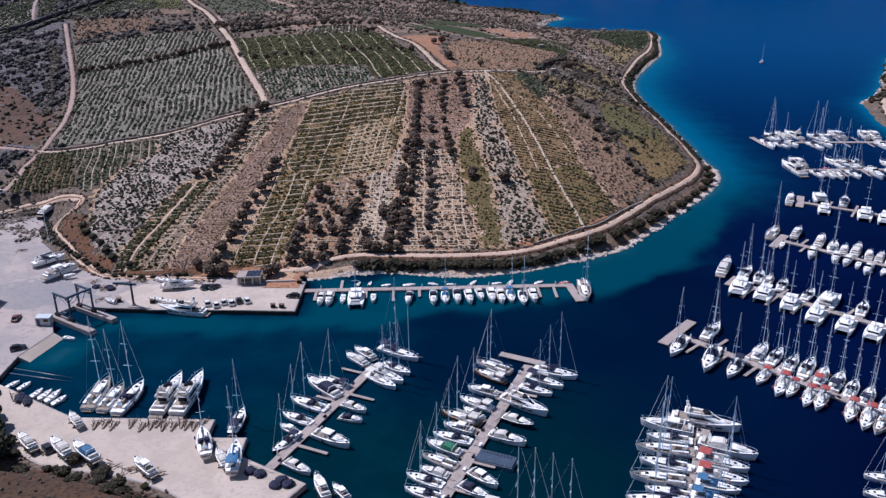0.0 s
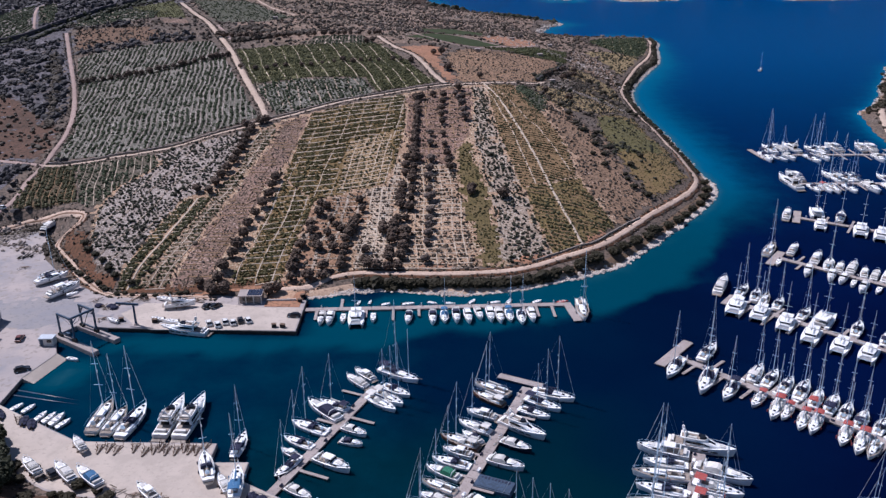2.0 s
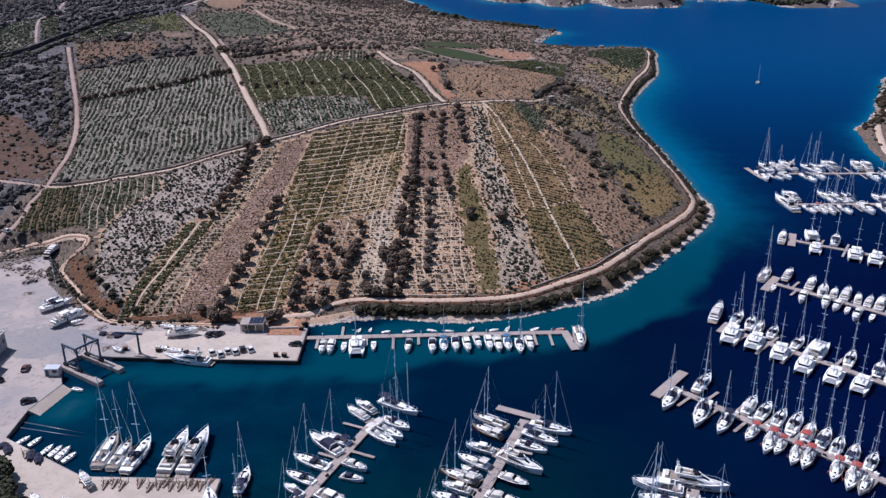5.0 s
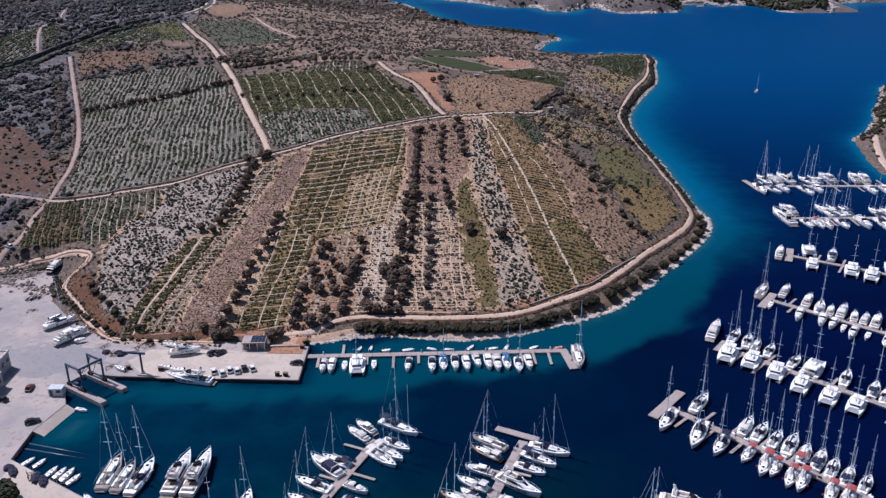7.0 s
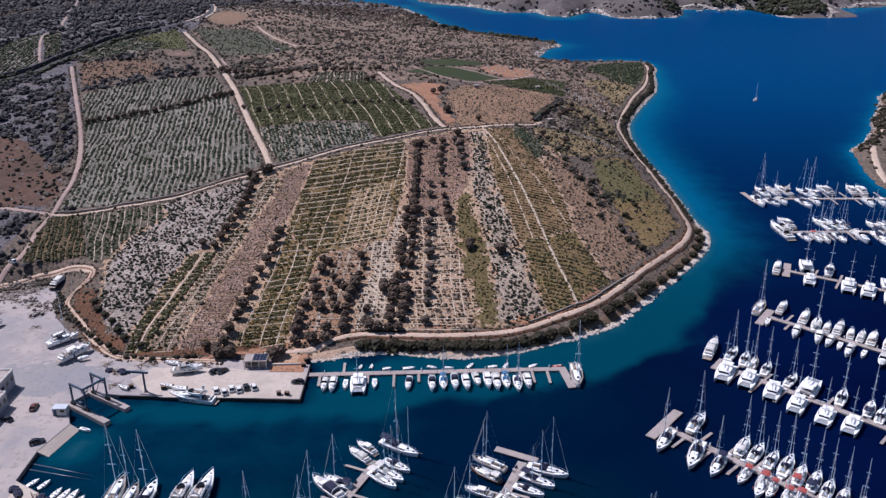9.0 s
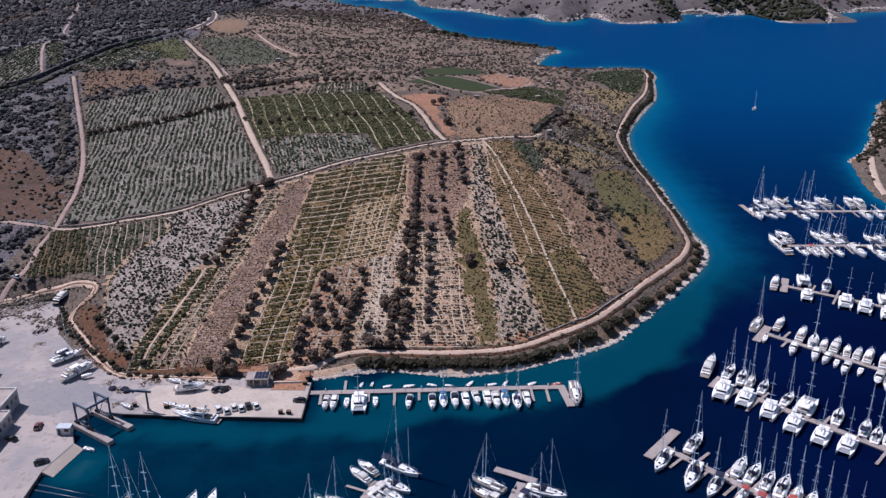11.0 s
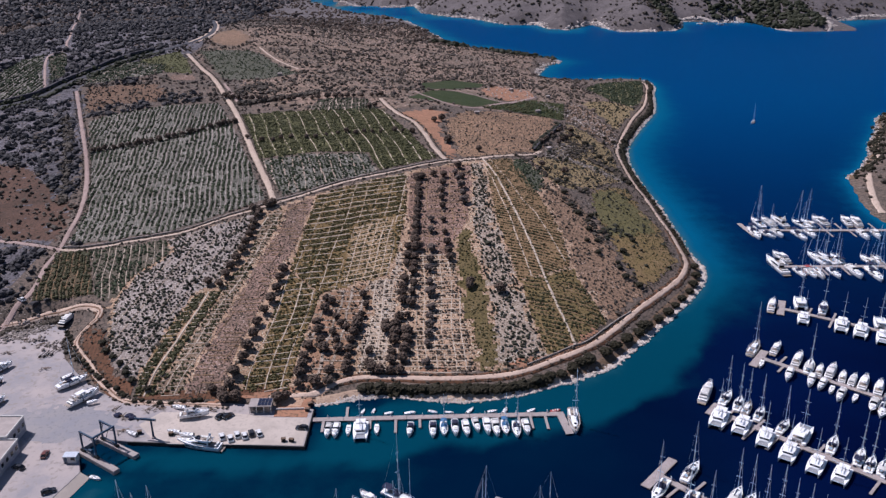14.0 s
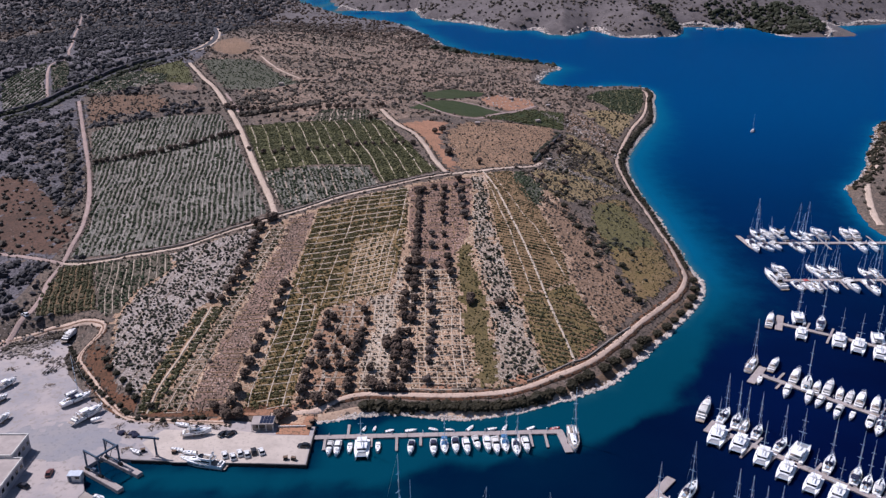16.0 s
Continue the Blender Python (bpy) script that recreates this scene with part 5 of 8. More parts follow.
_seed = 700
for _n, _gap, _along, _width in (("f_north_e2", 5.0, 104, 0.7), ("f_grove", 4.2, 2, 0.6), ("f_grove", 5.0, 86, 0.8), ("f_greyvines", 5.5, 70, 1.1), ("f_northvines", 5.0, 95, 0.8), ("f_stony_w", 6.5, 80, 0.5)):
    _seed += 3
    strips("terrace_edges", FIELDS[_n], _gap, _along, _width, PALE, "thin pale terrace edges and paths across the plot", _seed)


# scrub on the hills
def scatter_box(x0, x1, y0, y1, count, seed, density):
    r = np.random.RandomState(seed)
    x, y = r.uniform(x0, x1, count), r.uniform(y0, y1, count)
    ok = r.uniform(size=count) < density(x, y)
    return np.stack([x[ok], y[ok]], -1)


_KEEP_OUT = [FIELDS[k] for k in FIELDS if k not in ("f_slope", "f_bank", "f_northgrass", "f_base")]
_ROAD_LINES = [curve_through(v, 6.0) for v in ROADS.values()]


def wild(x, y):
    free = inside_distance(COAST, x, y) > 3
    for poly in _KEEP_OUT + [YARD]:
        free &= inside_distance(poly, x, y) < 0.5
    for line in _ROAD_LINES:
        for px, py in line:
            free &= (x - px) ** 2 + (y - py) ** 2 > 20
    return free


def patchy(size, seed, base, swing):
    return lambda x, y: np.clip(base + swing * waves2(x, y, seed, size), 0, 1) * wild(x, y)


for _n, _box, _count, _lo, _hi, _dens, _mat in (
    ("near_tufts", (-150, 135, 235, 480), 16000, 0.2, 0.5, patchy(18, 51, 0.5, 0.4), SHRUB),
    ("near_scrub", (-150, 135, 235, 480), 2200, 0.4, 0.9, patchy(30, 41, 0.55, 0.4), SHRUB),
    ("west_scrub", (-300, -165, 290, 575), 15000, 0.5, 1.5, patchy(17, 42, 0.36, 0.85), MAQUIS),
    ("north_scrub", (-260, 130, 480, 760), 10000, 0.35, 1.1, patchy(26, 43, 0.36, 0.7), SHRUB),
    ("hill_scrub", (-230, 220, 560, 1250), 19000, 0.4, 1.3, patchy(34, 44, 0.42, 0.7), SHRUB),
    ("hill_brush", (-230, 130, 520, 1250), 9000, 0.4, 1.2, patchy(30, 52, 0.4, 0.6), GREYOLIVE),
    ("maquis", (-480, -222, 600, 1150), 15000, 0.6, 2.1, patchy(40, 44, 0.6, 0.7), MAQUIS),
    ("far_maquis", (-1300, -280, 1120, 2300), 12000, 2.0, 4.2, patchy(140, 49, 0.7, 0.45), MAQUIS),
    ("distant_scrub", (-800, 0, 950, 1700), 9000, 1.0, 2.4, patchy(110, 45, 0.5, 0.5), OLIVE),
    ("slope_scrub", (-140, -20, 60, 160), 2500, 0.15, 0.45, patchy(14, 46, 0.5, 0.5), SHRUB),
    ("islet_scrub", (240, 420, 420, 700), 1500, 0.7, 1.8, patchy(30, 47, 0.55, 0.5), SHRUB),
):
    spread(_n, scatter_box(*_box, _count, 40 + len(_n), _dens), _lo, _hi, _mat, "dark dry scrub bushes on the slope", "scrub", 900 + _count)
_far = scatter_box(-350, 1150, 1180, 2000, 46000, 77, lambda x, y: (inside_distance(FAR_COAST, x, y) > 4) * np.clip(0.5 + 0.5 * waves2(x, y, 48, 70) + 0.35 * np.sin(y / 9 + 2 * waves2(x, y, 83, 90)) + 0.5 * (x > 300) * (y < 1330), 0.1, 1))


def thicket(line, count, wide, low, high, mat, label, seed):
    """Bushes crowding along a line."""
    r = np.random.RandomState(seed)
    c = curve_through(line, 1.0)
    p = c[r.randint(0, len(c), count)] + r.normal(0, wide, (count, 2))
    spread("thicket", p, low, high, mat, label, "scrub", seed + 1)


_DARK_LINE = "dark dense bushes in a line across the slope"
for _k, (_line, _count, _wide, _lo, _hi, _mat) in enumerate((
    ([(-248, 536), (-231, 497), (-219, 464), (-210, 440), (-200, 414)], 380, 1.7, 0.5, 1.3, SHRUB),
    ([(40.5, 455.4), (48.7, 441.5), (54.8, 426.8), (63.2, 421.6), (73.9, 412.9)], 100, 1.1, 0.35, 1.0, SHRUB),
    ([(90.8, 495.5), (98.9, 490.8), (105.7, 481)], 120, 2.0, 0.5, 1.4, SHRUB),
    ([(61.2, 395.8), (65.2, 384.4), (68.3, 369.2), (70.6, 358.1)], 60, 1.2, 0.4, 1.1, SHRUB),
    ([(49.9, 409.3), (55.8, 398.7), (60.2, 388.5)], 36, 1.0, 0.4, 0.9, SHRUB),
    ([(73.8, 361.3), (81.5, 374.4), (87.2, 368.7)], 50, 1.4, 0.4, 1.0, BUSH),
    ([(53, 480), (59.6, 507.3), (67, 533), (75, 557.5), (80, 574)], 180, 0.9, 0.6, 1.5, BUSH),
    ([(62, 470), (72, 482), (82, 510), (84, 530)], 130, 4.0, 0.35, 1.1, SHRUB),
    ([(76, 500), (88, 520), (96, 540)], 120, 3.0, 0.4, 1.1, SHRUB),
    ([(-133.8, 541.5), (-119.5, 545.3), (-109.3, 551.2), (-98.8, 556.5), (-88, 561.3)], 220, 1.2, 0.7, 1.6, SHRUB),
    ([(-139.7, 568), (-134, 586), (-120, 560)], 150, 4.0, 0.5, 1.4, SHRUB),
    ([(-29.9, 253.2), (-24.2, 252.4), (-12.2, 252.4), (3.8, 252.2), (15.9, 252.6), (24, 254.2), (34.2, 258.4), (38, 261)], 1500, 0.75, 0.45, 1.05, HEDGE),
    ([(1, 984), (29, 1040), (55, 1015), (78, 962), (106, 965), (118, 960)], 500, 12, 1.2, 3.0, PINE),
    ([(-232, 605), (-262, 604), (-268, 620)], 50, 1.4, 0.6, 1.4, SHRUB),
    ([(-177.8, 294.3), (-175.6, 298.7), (-168.7, 300.5), (-163.7, 304.9), (-158, 307)], 160, 0.7, 0.3, 0.8, SHRUB),
    ([(-150.6, 290.5), (-145.2, 281.8), (-137.9, 274.2)], 60, 0.9, 0.3, 0.8, SHRUB),
    ([(-209.7, 479.2), (-190.4, 485.1), (-167.6, 489.6), (-129.7, 506.2)], 110, 1.5, 0.5, 1.2, SHRUB),
)):
    thicket(_line, _count, _wide, _lo, _hi, _mat, _DARK_LINE, 1100 + 3 * _k)
for _k, _line in enumerate(([(76, 642), (86.4, 624), (100.7, 605), (111.4, 593), (120, 582)], [(70, 479), (84.3, 477), (95.7, 474), (105, 473)], [(60, 470), (70, 490), (80, 520)], [(-177.8, 293), (-172.6, 296), (-167, 299), (-162, 303)])):
    _c = curve_through(_line, 1.0)
    _r = np.random.RandomState(1160 + _k)
    spread("rubble", _c[_r.randint(0, len(_c), 420)] + _r.normal(0, 3.2, (420, 2)), 0.2, 0.62, DRYSTONE, "pale rubble of old terraces", "rubble", 1170 + _k, 0.6)
_r = np.random.RandomState(1180)
_c = curve_through([(-175.2, 287.4), (-172.6, 291), (-166.3, 291), (-160, 289), (-152.6, 285.5), (-148.6, 283.8)], 1.0)
spread("yard_rubble", _c[_r.randint(0, len(_c), 110)] + _r.normal(0, 1.5, (110, 2)), 0.28, 0.6, DRYSTONE, "broken stone and rubbish on the yard's edge", "rubble", 1181, 0.7)
_road = curve_through(ROADS["highway"][:7], 3.0)
_r = np.random.RandomState(63)
_tufts = []
for _n, _w in (("wall_road", 2.3), ("road_mid", 4.2), ("road_west", 3.4), ("branch", 2.4), ("hub_n", 4.2), ("hub_e", 2.6), ("coast_track", 2.7), ("loop", 2.4)):
    _line = curve_through(ROADS[_n], 0.8)
    _d = np.gradient(_line, axis=0)
    _d = np.stack([-_d[:, 1], _d[:, 0]], -1) / (np.hypot(*_d.T)[:, None] + 1e-9)
    for _k in range(3):
        _tufts.append(_line + _d * (np.where(_r.uniform(size=len(_line)) < 0.5, 1, -1) * (_w * 0.5 + _r.normal(0.35, 0.35, len(_line))))[:, None])
_tufts = np.concatenate(_tufts)
spread("verge_tufts", _tufts[_r.uniform(size=len(_tufts)) < 0.55], 0.18, 0.5, SHRUB, "dry tufts crowding the edges of the tracks", "grass", 998)
_r = np.random.RandomState(64)
_side = np.concatenate([_road[_r.randint(0, len(_road), 420)] + _r.normal(0, 1, (420, 2)) * 1.1 + np.outer(np.where(_r.uniform(size=420) < 0.5, 1, -1), (-4.5, 4.5))])
_stones = scatter_box(-300, -196, 395, 600, 3000, 81, lambda x, y: (waves2(x, y, 82, 16) > 0.35) * wild(x, y))
spread("slope_stones", scatter_box(-150, 110, 540, 900, 4200, 85, lambda x, y: (waves2(x, y, 86, 14) > 0.1) * wild(x, y)), 0.25, 0.7, DRYSTONE, "pale rubble among the dry grass", "rubble", 985, 0.5)
spread("scrub_stones", _stones, 0.3, 0.7, DRYSTONE, "pale limestone rubble among the scrub", "rubble", 984, 0.5)
spread("roadside_scrub", _side, 0.8, 1.7, PINE, "dark bushes crowding the hillside road", "scrub", 995)
_pines = (np.abs(_far[:, 0] - 470) < 75) & (_far[:, 1] < 1345) | (np.abs(_far[:, 0] - 325) < 14)
spread("far_shore_scrub", _far[~_pines][::2], 1.0, 2.6, SHRUB, "brown-grey scrub in stripes on the far shore", "scrub", 991)
spread("far_shore_pines", _far[_pines], 1.8, 4.0, PINE, "dark pines on the point of the far shore", "scrub", 992)


def tree(name, seed, trunk, crown_r, crown_h, leaves, n, label, category, tufts=1.0, lift=0.0):
    """A low tree: a tapered trunk with limbs, and a crown of many small leaf clumps with gaps."""
    r = np.random.RandomState(seed)
    root = new(name)
    root.empty_display_size = 0.3
    tagged(root, label, category)
    v, f = [], []

    def limb(a, b, ra, rb):
        a, b = Vector(a), Vector(b)
        q = (b - a).to_track_quat("Z", "Y").to_matrix()
        k = len(v)
        for end, rad in ((a, ra), (b, rb)):
            for i in range(6):
                v.append(tuple(end + q @ Vector((math.cos(i * 1.047) * rad, math.sin(i * 1.047) * rad, 0))))
        for i in range(6):
            f.append((k + i, k + (i + 1) % 6, k + 6 + (i + 1) % 6, k + 6 + i))

    limb((0, 0, -0.4), (0.1, 0.05, trunk), 0.24, 0.15)
    for i in range(5):
        a = i * 1.26 + r.uniform(0, 0.6)
        limb((0.1, 0.05, trunk * 0.9), (math.cos(a) * crown_r * 0.6, math.sin(a) * crown_r * 0.6, trunk + crown_h * r.uniform(0.3, 0.6)), 0.12, 0.04)
    me = sheet("trunk", v, f, BARK, False)
    me.parent = root
    way = r.normal(0, 1, (n, 3))
    way /= np.linalg.norm(way, axis=1)[:, None]
    out = r.uniform(0.35, 1.0, n) ** 0.6 * (0.92 + 0.07 * np.sin(3 * np.arctan2(way[:, 1], way[:, 0]) + seed) + 0.06 * r.normal(0, 1, n))
    at = way * out[:, None] * (crown_r * 0.88, crown_r * 0.88, crown_h * 0.5)
    at[:, 2] = np.maximum(at[:, 2] + trunk * 0.75 + crown_h * 0.45, 0.25)
    s = r.uniform(0.3, 0.52, n) * tufts
    cv, cf = clumps(at, np.stack([s * 1.15, s, s * 0.75], -1), seed + 5, 0.45)
    crown = sheet("crown", cv, cf, leaves, False)
    crown.parent = root
    return root


OLIVES = [tree("olive_tree", 200 + k, 1.2, 2.1, 2.9, OLIVE, 190, "round dark grey-green olive tree in a field row", "tree") for k in range(3)]
GREYS = [tree("dry_tree", 230 + k, 1.1, 1.6, 2.3, GREYOLIVE, 80, "thin grey-brown half-bare tree in a field row", "tree") for k in range(2)]
HEDGES = [tree("shore_shrub", 260 + k, 0.6, 2.0, 1.7, HEDGE, 170, "dense dark green shrub beside the shore track", "shrub", 1.05) for k in range(2)]
PINES = [tree("pine_tree", 290, 2.6, 3.4, 5.0, PINE, 420, "tall dark pine on the slope above the quay", "tree", 1.2)]
_placed = set()


def plant(kinds, x, y, size, group=""):
    k = kinds[random.randrange(len(kinds))]
    m = pose(x, y, float(ground_z(x, y)), 0, 0, random.uniform(0, 360)) @ Matrix.Diagonal((size * random.uniform(0.9, 1.12), size * random.uniform(0.9, 1.12), size, 1))
    if k.name in _placed:
        made = copy_thing(k, m @ Matrix.Diagonal((*(1 / s for s in k.scale), 1)))
    else:
        k.matrix_basis, made = m, k
        _placed.add(k.name)
    if group:
        tagged(made, group=group)


def plant_row(kinds, pts, count, size, group, loose=0.6):
    line = curve_through(pts, 1.0)
    for i in range(count):
        p = line[min(len(line) - 1, int((i + 0.5) / count * len(line)))]
        plant(kinds, p[0] + random.uniform(-loose, loose), p[1] + random.uniform(-loose, loose), size * random.uniform(0.8, 1.2), group)


for _kinds, _pts, _count, _size, _group in (
    (OLIVES, [(-89, 375.2), (-89.5, 353)], 5, 0.95, "olive row along the western strip"),
    (OLIVES, [(-14.7, 407), (-13.6, 395.9), (-13.5, 380.7), (-13.7, 369.7), (-13.6, 349)], 26, 0.78, "dense olive row down the hill"),
    (OLIVES, [(-209.7, 479.2), (-190.4, 485.1), (-167.6, 489.6), (-129.7, 506.2)], 22, 0.9, "tree line across the vineyard"),
    (OLIVES, [(-150, 560), (-110, 545), (-60, 552), (-42, 560)], 24, 0.9, "trees along the field edge"),
    (HEDGES, [(-30.1, 252.5), (-18, 252.9), (-3.9, 251), (12.1, 250.9), (26.4, 254.1), (38.6, 260.8)], 20, 1.0, "shore hedge"),
    (HEDGES, [(43, 263.4), (52.2, 269.4), (60.8, 276.8), (70.5, 287.5), (85.5, 304.6), (102.7, 326), (114, 345.8), (117, 358.8)], 15, 1.3, "shore hedge"),
    (HEDGES, [(117, 372), (118, 387.5), (118.2, 425), (117.8, 460), (117.6, 500), (120, 545)], 46, 0.72, "shore hedge"),
    (HEDGES, [(-152, 297), (-145.4, 286.2), (-139, 275.4), (-129.5, 265.3), (-120.5, 256.9), (-111.3, 248.5)], 20, 0.55, "shrubs above the boatyard"),
    (HEDGES, [(-108, 246), (-95, 245), (-84, 246)], 8, 0.5, "shrubs behind the quay"),
    (HEDGES, [(-131, 279), (-124, 270), (-116, 261), (-109, 254), (-103, 251)], 7, 0.75, "shrubs on the red bank"),
    (PINES, [(-107, 166), (-102.5, 157.5), (-99.5, 151.5), (-96, 146), (-94, 140)], 8, 0.95, "pines above the quay"),
):
    plant_row(_kinds, _pts, _count, _size, _group)
for _x, _y in [(-99.3, 317), (-93.9, 315.5), (-93, 322.5), (-92.3, 329), (-91.1, 334.7), (-90, 341.7), (-89.7, 347.7)]:
    plant(OLIVES, _x, _y, random.uniform(0.95, 1.1), "olive row along the western strip")
for _x, _y in [(-76.5, 245.5), (-75.6, 251.6), (-74.9, 256.8), (-73.7, 265.5), (-73.6, 273.1), (-73.1, 281.1), (-73.2, 288.8), (-72, 297), (-70.7, 304.8), (-69.9, 312.8), (-69.8, 320), (-69.4, 326.9)]:
    plant(OLIVES, _x, _y, random.uniform(1.0, 1.2), "olive row beside the bare strip")
for _kinds, _size, _group, _places in (
    (OLIVES, 1.0, "dense olive row down the hill", [(-16.5, 343.5), (-12.9, 342.5), (-16.7, 336.9), (-13.2, 335.7), (-13.5, 330.2), (-13.9, 325), (-17.3, 320.2), (-17.8, 314.7), (-17.8, 309.8), (-13.1, 316.2), (-13.9, 310.4), (-13.8, 302.8), (-15.1, 294.7), (-18.2, 294.1), (-19.1, 288.1), (-19.3, 283.3), (-19.4, 278.4), (-14.7, 283.9), (-14.7, 279.1), (-19.7, 271.7), (-19.9, 266.6), (-20, 261), (-15.1, 273.1), (-15.7, 267.8), (-16.4, 261.4), (-23.1, 289), (-23.1, 285.4), (-16.8, 331.3), (-13.6, 347.5), (-17.6, 304.3)]),
    (OLIVES, 0.85, "second olive row", [(-11.8, 405.4), (-6.1, 409.5), (-0.9, 408.3), (-1.2, 399.6), (-1.7, 390.5), (-1.7, 383.8), (-1.4, 376.1), (-1.1, 364.7), (-0.3, 354.5), (0.7, 345.3), (1.5, 338.7), (1.9, 333.7)]),
    (GREYS, 1.2, "grey tree row", [(-6.4, 364.7), (-6.5, 355.6), (-6.1, 340.9), (-6.7, 332.7), (-6.9, 326.3), (-6.5, 316.9), (-6.1, 309.2), (-5.7, 299.2), (-6.1, 293.4), (-6.2, 287.6), (-6.4, 281.9), (-6.9, 276.6), (-7.1, 264.8), (5, 411.9), (6.6, 403.5), (7.9, 395.9), (8.6, 388.1), (9, 380.3)]),
    (OLIVES, 0.95, "olive grove", [(-48.4, 305.9), (-48.1, 299.1), (-50, 290.1), (-48.9, 284.6), (-47.2, 278.8), (-43.1, 283.8), (-41.3, 279.1), (-40, 273.4), (-42.9, 294), (-40.7, 289.7), (-38.3, 287.7), (-34.7, 287.6), (-35.2, 283.4), (-36.1, 279.2), (-34.2, 291.3), (-33.4, 295.7), (-32, 302.5), (-33.7, 309.4), (-36, 273.5), (-35.9, 268.8), (-35.9, 264.4), (-36.2, 261.5), (-52, 268.9), (-51.9, 263.7), (-52.4, 258.6), (-51.9, 253.2), (-41.4, 254.8), (-46.1, 254.2), (-46, 304.6), (-27.9, 265.3), (-26.4, 262.2), (-23.8, 261.4), (-28.4, 272.3), (-51.4, 275.1), (-45.6, 273.9), (-41.7, 260.2)]),
    (OLIVES, 0.72, "tree line across the vineyard", [(-115.6, 474.5), (-105.2, 465.5), (-98.2, 463.3), (-94.3, 467.1), (-88.3, 466.5), (-79.2, 464.8), (-73.8, 463.8), (-68, 466.4), (-61.7, 468.8), (-57.1, 471.6), (-51.3, 469.2), (-47, 472.2), (-42, 471), (-37.2, 472.5), (-29.4, 475.5), (-25.1, 474.9), (-19.2, 475.9)]),
    (HEDGES, 0.8, "bushes on the mauve slope", [(55.5, 437.7), (58.8, 418.7), (60.4, 403.8), (73.1, 417.3), (61.9, 388.7), (64, 380), (68.1, 373.6), (66.9, 364.1), (64.7, 354.4), (69.6, 355.8), (68.5, 345.4), (76.6, 341.1), (76.9, 337.2), (78.3, 331), (83.5, 326.8), (64.8, 427.7), (67.6, 419.1), (87, 368.3), (87.9, 364.4), (81, 351.1), (70.4, 380)]),
    (HEDGES, 1.25, "shore hedge", [(41.9, 261.8), (46.6, 266.7), (50, 269), (53.5, 270.6), (60.9, 277), (70.5, 287), (79.6, 298.4)]),
    (HEDGES, 1.0, "bushes above the shore track", [(98, 514.3), (99.8, 503.8), (103.1, 497.8), (104.4, 489.6), (105.7, 475.1), (108.6, 472.4), (106.4, 485.4), (105.2, 516.8), (96.1, 524.9), (92.4, 537.9), (89.5, 551.6), (85.5, 556.5), (77.6, 538.3), (117.9, 571), (112.5, 575.3)]),
):
    for _x, _y in _places:
        plant(_kinds, _x, _y, _size * random.uniform(0.8, 1.2), _group)
for _x, _y in [(10.1, 312.7), (10.3, 315.4), (22.6, 310.4), (1, 461.8), (-6.7, 504.1), (-2.1, 508.3), (-45, 528.2), (-48.3, 523.7), (-85.4, 379.4), (-83.4, 381), (-91.6, 376.6), (8.4, 407.5), (6.8, 420.5), (60, 500), (64, 514), (70, 533), (77, 552), (84, 546), (76, 528), (86, 560), (80, 538), (72, 515), (53.6, 443.7), (1.9, 465.4), (18.7, 452.7), (66.1, 441.8), (-77.4, 249), (-76, 246.2), (-81.5, 250.3), (-72.1, 246), (-57.5, 245), (-55, 246.4)]:
    plant(OLIVES, _x, _y, random.uniform(0.85, 1.25), "single olive trees")


_line = curve_through([(x - 2.6, y + 0.8) for x, y in EAST_SHORE[4:16]], 1.0)
_r = np.random.RandomState(65)
spread("east_shore_bushes", _line[_r.randint(0, len(_line), 1500)] + _r.normal(0, 0.9, (1500, 2)), 0.45, 1.2, HEDGE, "dense dark bushes between the track and the sea", "scrub", 996)
_line = curve_through([(x + 6, y) for x, y in ISLET_SHORE[:9]], 1.0)
spread("islet_shore_bushes", _line[_r.randint(0, len(_line), 260)] + _r.normal(0, 2.5, (260, 2)), 0.6, 1.6, HEDGE, "dark bushes above the islet's rocky shore", "scrub", 997)


for _k in range(64):
    _x = random.uniform(-104, -42)
    plant(HEDGES, _x, 118 + (-_x - 42) * 0.62 + random.uniform(-22, 9), random.uniform(0.4, 1.0) ** 1.2, "shrubs on the brown slope")


# pale rocks along the natural shore
def rocks(name, line, count, spread_by, low, high, seed):
    r = np.random.RandomState(seed)
    c = curve_through(line, 1.0)
    p = c[r.randint(0, len(c), count)] + r.normal(0, spread_by, (count, 2))
    z = ground_z(p[:, 0], p[:, 1])
    p, z = p[z > -1.2], z[z > -1.2]
    s = r.uniform(low, high, len(p))
    v, f = clumps(np.c_[p, np.maximum(z, -0.1) + 0.12], np.stack([s * 1.3, s, s * 0.7], -1), seed + 1, 0.4)
    return tagged(sheet(name, v, f, ROCK, False), "pale broken rocks along the waterline", "rocks", kind="stuff")


rocks("shore_rocks", [(x + 0.4, y - 0.4) for x, y in QUAY_SHORE[1:10]], 1600, 0.55, 0.16, 0.5, 501)
rocks("point_shore_rocks", [(x + 1.1, y - 0.8) for x, y in QUAY_SHORE[9:]], 1500, 0.6, 0.25, 0.75, 507)
rocks("east_shore_rocks", QUAY_SHORE[-1:] + EAST_SHORE[:5], 1300, 0.8, 0.2, 0.6, 502)
rocks("northeast_shore_rocks", [(x + 0.5, y) for x, y in EAST_SHORE[4:17]], 1300, 0.6, 0.3, 0.8, 506)
rocks("islet_rocks", ISLET_SHORE[:9], 260, 1.0, 0.25, 0.8, 503)
rocks("cape_rocks", EAST_SHORE[21:] + INLET_SHORE[:6], 700, 2.0, 0.5, 1.4, 504)
rocks("far_shore_rocks", FAR_COAST[3:31], 2600, 2.5, 0.7, 1.8, 505)


